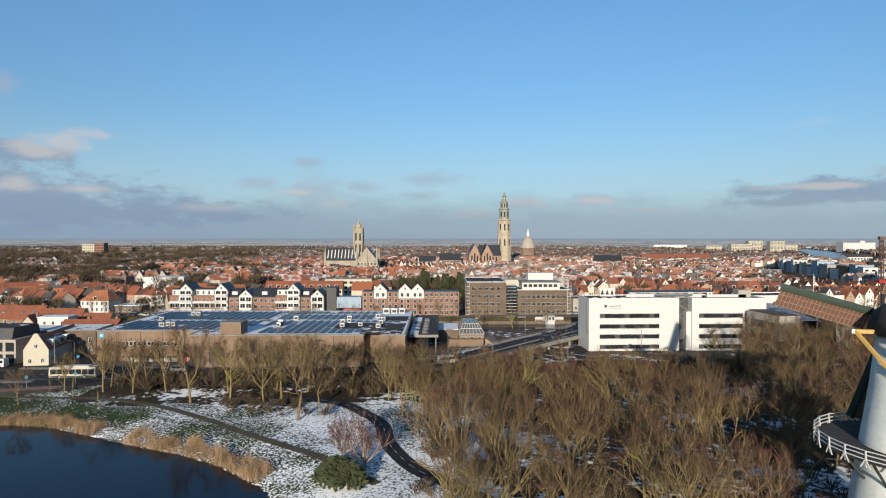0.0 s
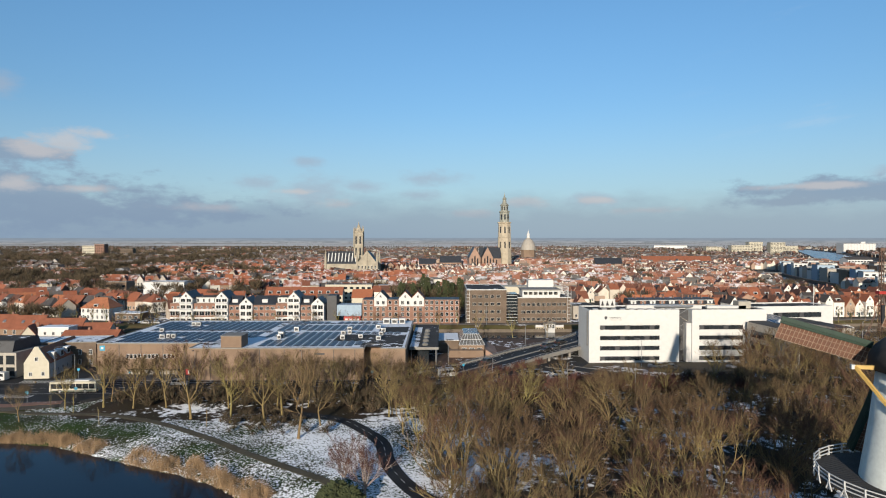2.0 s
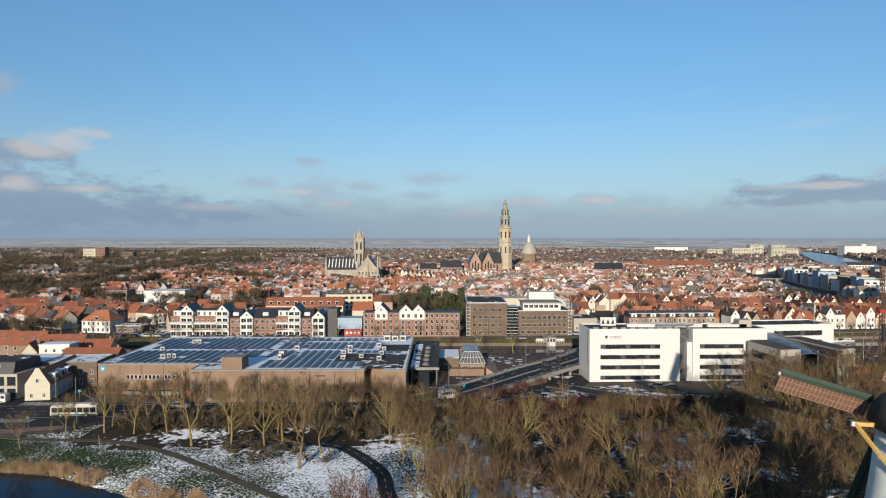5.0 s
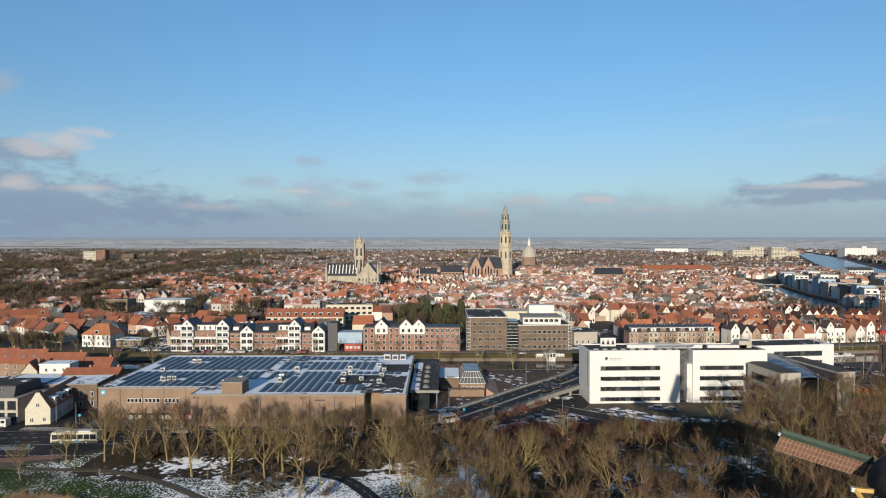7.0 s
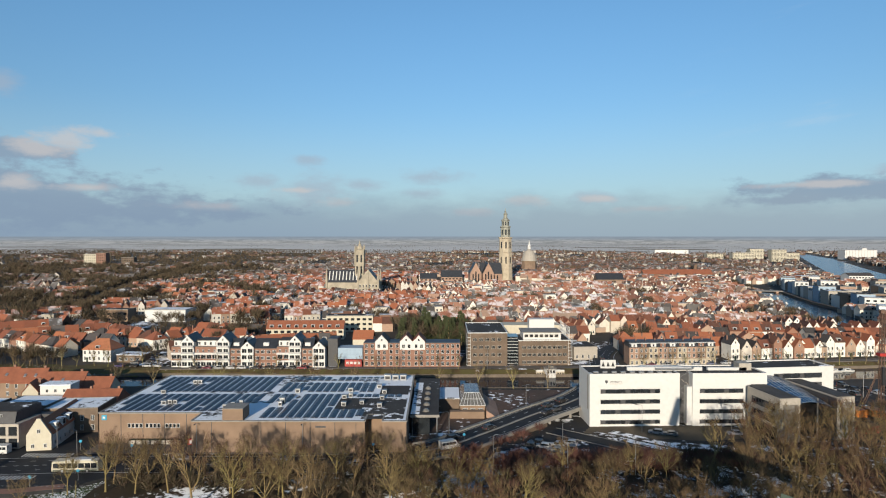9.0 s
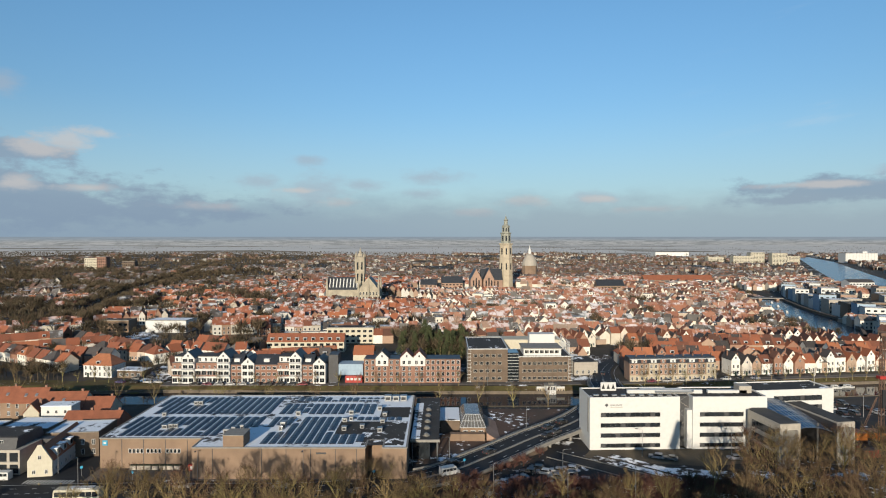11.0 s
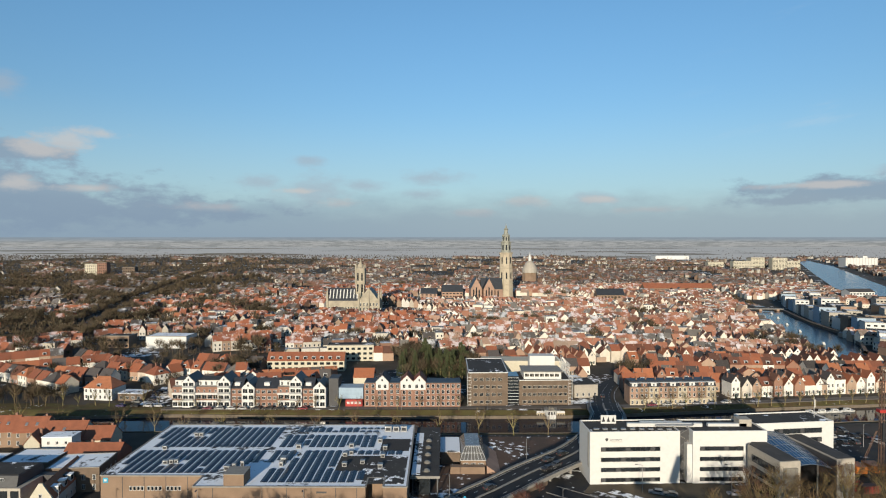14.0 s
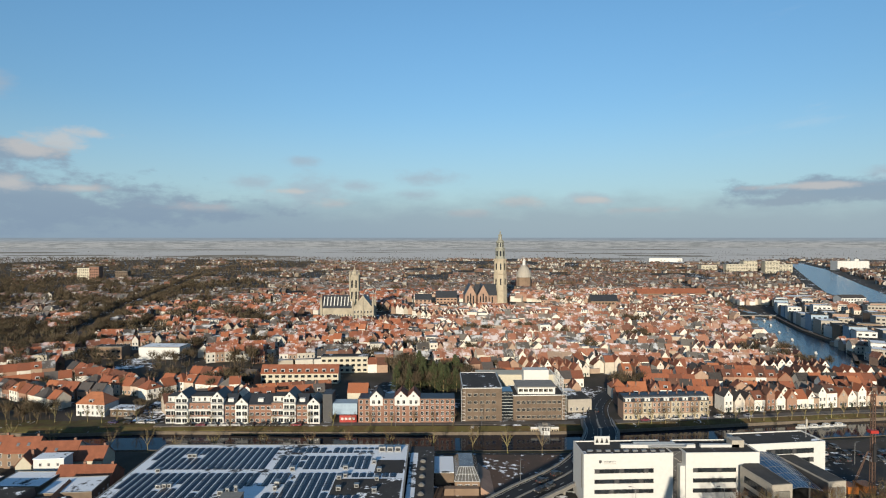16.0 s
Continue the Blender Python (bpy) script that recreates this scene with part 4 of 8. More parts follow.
for i in range(NP):
    a, b = 2 * math.pi * i / NP, 2 * math.pi * (i + 1) / NP
    c, s, c2, s2 = math.cos(a), math.sin(a), math.cos(b), math.sin(b)
    g = Geo()
    g.beam((GR * c, GR * s, GZ - 0.55), ((GR + 0.12) * c, (GR + 0.12) * s, GZ + 1.15), 0.13, 0.13)
    part("post", g, "white_paint", gal)
    for dz in (0.25, 0.68, 1.08):
        g = Geo()
        g.beam(((GR + 0.05) * c, (GR + 0.05) * s, GZ + dz), ((GR + 0.05) * c2, (GR + 0.05) * s2, GZ + dz), 0.1, 0.1)
        part("rail", g, "white_paint", gal)
    for off in (-0.05, 0.05):
        g = Geo()
        g.beam(((GR + 0.1) * math.cos(a + off), (GR + 0.1) * math.sin(a + off), GZ - 0.62), ((GR + 0.12) * c, (GR + 0.12) * s, GZ + 0.3), 0.1, 0.1)
        part("brace", g, "white_paint", gal)
    if i % 2 == 0:
        g = Geo()
        g.beam((5.75 * c, 5.75 * s, GZ - 3.4), ((GR - 0.9) * c, (GR - 0.9) * s, GZ - 0.15), 0.2, 0.2)
        g.beam((5.4 * c, 5.4 * s, GZ - 0.25), (GR * c, GR * s, GZ - 0.25), 0.2, 0.2)
        part("strut", g, "tar", gal)
# cap, tail and sails; the axle points away from the eye, a little to one side
AX = radians(78.0)
cap = part("cap", Geo(), "thatch", mill)
cap.matrix_basis = Matrix.Translation((0, 0, 27.0)) @ Matrix.Rotation(AX, 4, "Z")
g = Geo()
prof = [(-4.3, 0.0, 3.6), (-3.6, 0.4, 4.1), (0, 0.3, 4.4), (3.6, 0.3, 3.7), (4.4, 0.6, 3.0)]
rows_ = []
for x, zb, w in prof:
    top = 3.6 if x > -3 else 2.9
    rows_.append([(x, w * math.cos(t), zb + (top - zb) * math.sin(t) ** 0.8) for t in [math.pi * i / 10 for i in range(11)]])
flat_ = [p for r in rows_ for p in r]
fs = [(j * 11 + i, j * 11 + i + 1, (j + 1) * 11 + i + 1, (j + 1) * 11 + i) for j in range(4) for i in range(10)] + [list(range(11))[::-1], list(range(44, 55))]
fs += [(j * 11, (j + 1) * 11, (j + 1) * 11 + 10, j * 11 + 10) for j in range(4)]
g.solid(flat_, fs)
cap.data = g.mesh("cap", ("thatch",))
cap.data.polygons.foreach_set("use_smooth", [True] * len(cap.data.polygons))
g = Geo()
g.beam((0.5, -6.3, 0.55), (0.5, 6.3, 0.55), 0.42, 0.42)
sp = part("cross_beam", g, "yellow", cap, "long yellow cross beam")
for y in (-6.3, 6.3):
    part("beam_end", boxes((0.27, y - 0.2, 0.32, 0.73, y + 0.2, 0.78)), "white_paint", sp)
for y in (-4.6, 4.6):
    g = Geo()
    g.beam((-3.2, y, 0.45), (-3.2, y * 0.3, 0.45), 0.35, 0.35)
    part("short_beam", g, "yellow", cap)
g = Geo()
g.beam((-3.6, 0, 2.0), (-8.6, 0, -10.6), 0.5, 0.5)
part("tail_pole", g, "yellow", cap)
for y in (-6.1, 6.1):
    g = Geo()
    g.beam((0.4, y, 0.6), (-8.3, y * 0.04, -10.0), 0.32, 0.32)
    part("tail_brace", g, "yellow", cap)
for y in (-4.4, 4.4):
    g = Geo()
    g.beam((-3.2, y, 0.45), (-8.1, y * 0.06, -9.4), 0.28, 0.28)
    part("tail_brace", g, "yellow", cap)
rotor = part("sail_cross", Geo(), "dark_metal", mill, "four lattice sails")
rotor.matrix_basis = Matrix.Translation((0, 0, 28.3)) @ Matrix.Rotation(AX, 4, "Z") @ Matrix.Translation((5.6, 0, 0)) @ Matrix.Rotation(radians(-8), 4, "Y") @ Matrix.Rotation(radians(16), 4, "X")
g = Geo()
g.tube((-2.5, 0, 0), (0.6, 0, 0), 0.45, n=10)
rotor.data = g.mesh("axle", ("dark_metal",))
RL = 12.7
for q in range(4):
    t = math.pi / 2 * q
    u, w = Vector((0, math.cos(t), math.sin(t))), Vector((0, -math.sin(t), math.cos(t)))
    off = Vector((0.2 if q % 2 else -0.15, 0, 0))

    def P(r, s, d=0.0):
        return tuple(off + u * r + w * s + Vector((d - 0.12 * s, 0, 0)))
    g = Geo()
    g.beam(P(0, 0), P(RL, 0), 0.32, 0.32)
    stock = part("stock", g, "green_board", rotor)
    g = Geo()
    g.beam(P(RL, 0), P(RL + 0.18, 0), 0.36, 0.36), g.beam(P(1.6, 0), P(2.2, 0), 0.38, 0.38)
    part("stock_band", g, "white_paint", stock)
    g = Geo()
    g.solid([P(2.4, 0.1), P(RL - 0.1, 0.1), P(RL - 0.1, 0.62, 0.3), P(2.4, 0.62, 0.3), P(2.4, 0.1, 0.06), P(RL - 0.1, 0.1, 0.06), P(RL - 0.1, 0.62, 0.36), P(2.4, 0.62, 0.36)],
            ((0, 1, 2, 3), (7, 6, 5, 4), (0, 4, 5, 1), (1, 5, 6, 2), (2, 6, 7, 3), (3, 7, 4, 0)))
    part("wind_board", g, "green_board", rotor)
    g = Geo()
    g.solid([P(2.6, -0.15, 0.05), P(RL - 0.2, -0.15, 0.05), P(RL - 0.2, -2.05, 0.05), P(2.6, -2.05, 0.05), P(2.6, -0.15, 0.09), P(RL - 0.2, -0.15, 0.09), P(RL - 0.2, -2.05, 0.09), P(2.6, -2.05, 0.09)],
            ((0, 1, 2, 3), (7, 6, 5, 4), (0, 4, 5, 1), (1, 5, 6, 2), (2, 6, 7, 3), (3, 7, 4, 0)))
    lat = part("sail_cloth", g, "sailcloth", rotor)
    for i in range(23):
        r = 2.55 + i * (RL - 2.75) / 22
        g = Geo()
        g.beam(P(r, -0.1), P(r, -2.12), 0.06, 0.06)
        part("lath", g, "lath", lat)
    for s in (-0.7, -1.4, -2.1):
        g = Geo()
        g.beam(P(2.5, s, -0.03), P(RL - 0.15, s, -0.03), 0.06, 0.06)
        part("lath", g, "lath", lat)

# ---- quay blocks ----
W_TALL, W_WIDE, W_SMALL = window_mesh(1.0, 1.7, 1), window_mesh(1.7, 1.5, 2), window_mesh(0.9, 1.2, 1)
W_BIG, W_MED = window_mesh(2.3, 2.0, 1), window_mesh(1.35, 1.8, 1)
DOOR = boxes((-0.5, -0.06, 0, 0.5, 0.02, 2.2)).mesh("door", ("green_board",))


def gable_block(g, x0, x1, y0, y1, z0, eave, ridge, m=0):
    """A volume with gables to front and back."""
    xm = (x0 + x1) / 2
    g.extrude_y([(x0, z0), (x1, z0), (x1, eave), (xm, ridge), (x0, eave)], y0, y1, m)


def gable_roof_y(g, x0, x1, y0, y1, eave, ridge, over=0.3, t=0.22, m=0):
    xm, k_ = (x0 + x1) / 2, (ridge - eave) / ((x1 - x0) / 2)
    a = eave - over * k_
    g.extrude_y([(x0 - over, a), (xm, ridge), (x1 + over, a), (x1 + over, a + t), (xm, ridge + t * 1.3), (x0 - over, a + t)], y0 - over, y1 + over, m)


def gable_roof_x(g, x0, x1, y0, y1, eave, ridge, over=0.3, t=0.22, m=0):
    ym, k_ = (y0 + y1) / 2, (ridge - eave) / ((y1 - y0) / 2)
    a = eave - over * k_
    g.extrude_x([(y0 - over, a), (ym, ridge), (y1 + over, a), (y1 + over, a + t), (ym, ridge + t * 1.3), (y0 - over, a + t)], x0 - over * 0.4, x1 + over * 0.4, m)


def quay_house(x0, x1, y, kind, label):
    """One of the tall town houses on the quay, white bays or red brick."""
    h = thing("quay_house", label, "house", (x0, y, 0), group="houses along the quay")
    w = x1 - x0
    if kind == "bay":
        g = Geo()
        gable_block(g, 0, w, -1.2, 10, -0.3, 12.0, 15.0)
        part("wall", g, "white", h)
        g = Geo()
        gable_roof_y(g, 0, w, -0.7, 10, 12.0, 15.0)
        part("roof", g, "slate", h, "black slate roof")
        for z in (0.7, 3.9, 6.9, 9.9):
            for i in range(2):
                set_part("window", W_BIG, h, w * (0.27 + 0.46 * i), -1.2, z)
        set_part("window", W_SMALL, h, w / 2, -1.2, 12.6)
        for z in (3.6, 6.6, 9.6):
            b = part("balcony", boxes((0.2, -2.1, z - 0.15, w - 0.2, -1.21, z)), "white_paint", h)
            part("railing", boxes((0.2, -2.1, z, w - 0.2, -2.04, z + 0.9)), "metal", b)
    elif kind == "low_bay":
        g = Geo()
        gable_block(g, 0, w, -1.2, 10, -0.3, 9.4, 12.2)
        part("wall", g, "white", h)
        g = Geo()
        gable_roof_y(g, 0, w, -0.7, 10, 9.4, 12.2)
        part("roof", g, "slate", h, "black slate roof")
        for z in (0.7, 3.9, 6.9):
            for i in range(2):
                set_part("window", W_BIG, h, w * (0.27 + 0.46 * i), -1.2, z)
        set_part("window", W_SMALL, h, w / 2, -1.2, 9.9)
    elif kind == "brick":
        part("wall", boxes((0, 0, 3.2, w, 10, 9.6)), "red_brick", h)
        part("ground_floor", boxes((0, -0.12, -0.3, w, 10, 3.2)), "white", h)
        part("balcony", boxes((0.02, -0.9, 6.0, w - 0.02, -0.005, 6.9)), "white_paint", h)
        part("penthouse", boxes((0.3, 2.4, 9.6, w - 0.3, 9.5, 12.2)), "white", h)
        part("roof", boxes((0.1, 2.0, 12.2, w - 0.1, 9.8, 12.5)), "bitumen", h)
        part("terrace", boxes((0.02, 0.02, 9.6, w - 0.02, 2.38, 9.68)), "concrete", h)
        n = max(2, int(w / 2.6))
        for i in range(n):
            x = w * (i + 0.5) / n
            for z, mesh in ((0.5, W_BIG), (3.9, W_BIG), (7.1, W_SMALL), (9.9, W_TALL)):
                set_part("window", mesh, h, x, 2.4 if z == 9.9 else -0.12 if z < 1 else 0, z)
    elif kind == "dark":
        part("wall", boxes((0, 0, -0.3, w, 10, 9.0)), "red_brick", h)
        g = Geo()
        gable_roof_x(g, 0, w, 0, 10, 9.0, 12.6)
        part("roof", g, "slate", h, "dark slate roof")
        part("dormer", boxes((w / 2 - 1.3, 0.9, 9.4, w / 2 + 1.3, 4, 11.4)), "white", h)
        for z in (0.6, 3.6, 6.5):
            for i in range(max(2, int(w / 2.6))):
                set_part("window", W_WIDE, h, w * (i + 0.5) / max(2, int(w / 2.6)), 0, z)
    elif kind == "gabled_brick":
        part("wall", boxes((0, 0, -0.3, w, 10, 11.2)), "red_brick", h)
        part("roof", boxes((0.05, 0.3, 11.2, w - 0.05, 9.9, 11.5)), "slate", h, "flat dark roof")
        for i in range(max(2, int(w / 2.3))):
            for z in (0.7, 3.5, 6.3, 9.0):
                set_part("window", W_MED, h, w * (i + 0.5) / max(2, int(w / 2.3)), 0, z)
    elif kind == "white_gable":
        g = Geo()
        gable_block(g, 0, w, -0.5, 9.5, 8.2, 12.0, 15.0)
        part("gable", g, "white", h)
        part("wall", boxes((0, -0.45, -0.3, w, 9.5, 8.2)), "red_brick", h)
        g = Geo()
        gable_roof_y(g, 0, w, 0, 9.5, 12.0, 15.0)
        part("roof", g, "tile", h, "red tiled roof")
        for z in (0.7, 3.5, 6.0, 9.0):
            for i in range(2):
                set_part("window", W_MED, h, w * (0.28 + 0.44 * i), -0.5 if z > 8 else -0.45, z)
        set_part("window", W_SMALL, h, w / 2, -0.5, 12.2)
    return h


BAY = "tall white gabled town house with balconies and black slate roof"
BRK = "red brick and white quay house with a set-back white top storey"
for x0, x1, kd, lb in ((-128.2, -123.2, "brick", BRK), (-123.2, -117.2, "bay", BAY), (-117.2, -106.6, "brick", BRK), (-106.6, -100.6, "bay", BAY), (-100.6, -95.2, "dark", "narrow red brick house with dark slate roof"),
                       (-95.2, -89.2, "low_bay", "lower white gabled house with black slate roof"), (-89.2, -78.6, "dark", "red brick house with dark slate roof and white dormer"), (-78.6, -72.8, "brick", BRK), (-72.8, -67.0, "bay", BAY),
                       (-67.0, -61.6, "dark", "narrow red brick house with dark slate roof"), (-61.6, -55.8, "low_bay", "lower white gabled house with black slate roof")):
    quay_house(x0, x1, 285.5, kd, lb)
for x0, x1, kd, lb in ((-38.0, -32.4, "gabled_brick", "flat-topped red brick apartment house"), (-32.4, -26.4, "white_gable", "brick house with a steep white gable and red roof"), (-26.4, -20.8, "gabled_brick", "flat-topped red brick apartment house"),
                       (-20.8, -14.8, "white_gable", "brick house with a steep white gable and red roof"), (-14.8, -9.0, "white_gable", "brick house with a steep white gable and red roof"), (-9.0, 7.6, "gabled_brick", "wide red brick apartment house with rows of tall windows")):
    quay_house(x0, x1, 286, kd, lb)
# blue scaffold-wrapped gap site and red shop front
site = thing("wrapped_building", "building wrapped in blue sheeting over a red shop front", "building", (-50.5, 288, 0))
part("wall", boxes((-4.5, 0, -0.3, 0, 9, 13)), "dark_panel", site)
part("sheeting", boxes((0.2, 0, 3.4, 11.8, 8, 8.6)), "blue_pale", site, "pale blue sheeting")
part("shop_front", boxes((3.6, -1.4, -0.3, 11.6, 0, 3.3)), "red", site, "red shop front")
for i in range(4):
    part("shop_window", boxes((4.3 + i * 1.8, -1.47, 1.2, 5.5 + i * 1.8, -1.41, 2.3)), "white_paint", site)
h_ = thing("town_house", "cream house with an orange tiled roof behind the quay", "house", (-45, 299, 0))
part("wall", boxes((0, 0, -0.3, 10, 9, 11.0)), "cream", h_)
g = Geo()
gable_roof_x(g, 0, 10, 0, 9, 11.0, 14.5)
part("roof", g, "tile", h_)

# ---- brown office on the quay ----
off_ = thing("brown_office", "brown brick office block with white edge frames and a glazed corner", "office")
for ring, z in (([(11.3, 288), (30, 288.6), (30, 322), (11.3, 322)], 15.6), ([(35.5, 289), (60.3, 290), (60.3, 309), (35.5, 309)], 11.8)):
    g = Geo()
    g.prism(ring, -0.4, z)
    wl = part("wall", g, "brown_brick", off_)
    g = Geo()
    g.prism([(x + (0.4 if x < 34 and x < 20 or 35 < x < 40 else -0.4), y + (0.4 if y < 300 else -0.4)) for x, y in ring], z, z + 0.12)
    part("roof", g, "roof_dark", wl)
    for a, b in zip(ring, ring[1:] + ring[:1]):
        g = Geo()
        g.beam((a[0], a[1], z + 0.15), (b[0], b[1], z + 0.15), 0.4, 0.4)
        part("coping", g, "white_paint", wl)
part("penthouse", boxes((38, 292, 11.9, 56, 305, 15.2)), "white", off_, "white glazed top storey")
part("penthouse_roof", boxes((37.4, 291.4, 15.2, 56.6, 305.6, 15.6)), "concrete", off_)
part("rear_wing", boxes((20, 322.2, -0.3, 62, 334, 14.5)), "cream", off_, "cream rear wing with orange blinds")
part("lift_house", boxes((44, 315, 11, 57, 321.8, 18.5)), "white", off_)
cg = part("corner_glazing", boxes((30.05, 290.4, -0.3, 35.45, 300, 13.6)), "glass", off_, "glazed corner stair")
for i in range(9):
    part("glazing_bar", boxes((30.1, 290.25, 0.8 + i * 1.5, 35.4, 290.39, 0.95 + i * 1.5)), "white_paint", cg)
for x, y in ((11.6, 287.7), (60.0, 289.7)):
    g = Geo()
    for i in range(9):
        g.box(x - 0.9, y - 0.25, 0.4 + i * 1.65, x + 0.9, y - 0.05, 0.6 + i * 1.65)
    for dx in (-0.9, 0.8):
        g.box(x + dx, y - 0.3, -0.2, x + dx + 0.1, y - 0.02, 15.6)
    part("edge_frame", g, "white_paint", off_, "white lattice edge frame")
wn = window_mesh(1.9, 1.5, 2, "grey_panel")
for z in (1.0, 4.6, 8.2, 11.8):
    for i in range(5):
        set_part("window", wn, off_, 14.6 + i * 2.9, 288.1 + i * 0.09, z, 0.032)
for z in (0.9, 4.4, 7.9):
    for i in range(9):
        set_part("window", wn, off_, 38 + i * 2.45, 289.1 + i * 0.1, z, 0.04)
for i in range(7):
    set_part("window", wn, off_, 39.5 + i * 2.4, 292, 13.0)
g = Geo()
for i in range(9):
    g.box(60.6, 309.5 + i * 3, -0.2, 60.8, 309.7 + i * 3, 15.4), g.box(63.6, 309.5 + i * 3, -0.2, 63.8, 309.7 + i * 3, 15.4)
for i in range(8):
    g.box(60.62, 309.5, 1.2 + i * 2, 60.78, 333.7, 1.32 + i * 2), g.box(63.62, 309.5, 1.2 + i * 2, 63.78, 333.7, 1.32 + i * 2), g.box(60.8, 309.52, 1.2 + i * 2, 63.6, 309.64, 1.32 + i * 2)
part("steel_frame", g, "white_paint", off_, "tall white steel lattice screen")
# little white canal house on the bank
tea = thing("bank_pavilion", "low white bay-fronted pavilion with stone terraces at the water's edge", "pavilion", (48.5, 277, 0))
g = Geo()
g.prism([(-1.9, -2.0), (1.9, -2.0), (2.6, 0), (2.6, 2.6), (-2.6, 2.6), (-2.6, 0)], -3.4, 1.3)
part("wall", g, "white", tea)
g = Geo()
g.prism([(-2.1, -2.3), (2.1, -2.3), (2.9, -0.1), (2.9, 2.9), (-2.9, 2.9), (-2.9, -0.1)], 1.3, 1.6)
part("roof", g, "concrete", tea, "flat pale roof slab")
part("roof_lantern", boxes((-1.3, -0.8, 1.6, 1.3, 1.8, 2.5)), "glass_pale", tea)
for i in range(3):
    set_part("window", W_TALL, tea, -1.25 + i * 1.25, -2.0, -0.6)
for sx in (-1, 1):
    wing = part("terrace", boxes((min(sx * 2.65, sx * 6.4), 0.2, -3.0, max(sx * 2.65, sx * 6.4), 3.4, -0.2)), "stone", tea, "stone terrace block")
    for j in range(3):
        part("terrace_opening", boxes((sx * (3.5 + j * 1.1) - 0.3, 0.14, -2.0, sx * (3.5 + j * 1.1) + 0.3, 0.19, -0.7)), "glass", wing)
    part("balustrade", boxes((min(sx * 2.7, sx * 6.4), 0.2, -0.2, max(sx * 2.7, sx * 6.4), 0.4, 0.6)), "white_paint", wing)

# ---- row of three-storey houses across the bridge ----
for i in range(9):
    x0 = 88.2 + i * 4.7
    h = thing("quay_house", "three-storey cream and brick quay house with a dark roof", "house", (x0, 289.6 + i * 0.35, 0), group="houses along the quay")
    part("wall", boxes((0, 0, -0.3, 4.66, 9, 8.6)), ("church_brick", "tan_brick", "stone")[i % 3], h)
    part("ground_floor", boxes((0.0, -0.5, -0.3, 4.66, -0.005, 3.0)), "stone", h)
    g = Geo()
    g.extrude_x([(-0.3, 8.6), (1.6, 11.2), (7.4, 11.2), (9.3, 8.6)], 0.02, 4.64)
    part("roof", g, "slate", h, "dark mansard roof")
    part("dormer", boxes((1.0, -0.1, 8.6, 3.6, 2.0, 10.4)), "red_brick" if i % 2 else "white", h)
    part("cornice", boxes((0.1, -0.25, 10.4, 4.5, 2.2, 10.62)), "white_paint", h)
    part("chimney", boxes((4.1, 4, 11.2, 4.6, 4.9, 12.4)), "red_brick", h)
    for z in (0.5, 3.5, 6.2):
        for j in range(2):
            set_part("window", W_TALL, h, 1.2 + j * 2.2, -0.5 if z < 1 else 0, z)
    set_part("window", W_SMALL, h, 2.3, -0.1, 8.9)

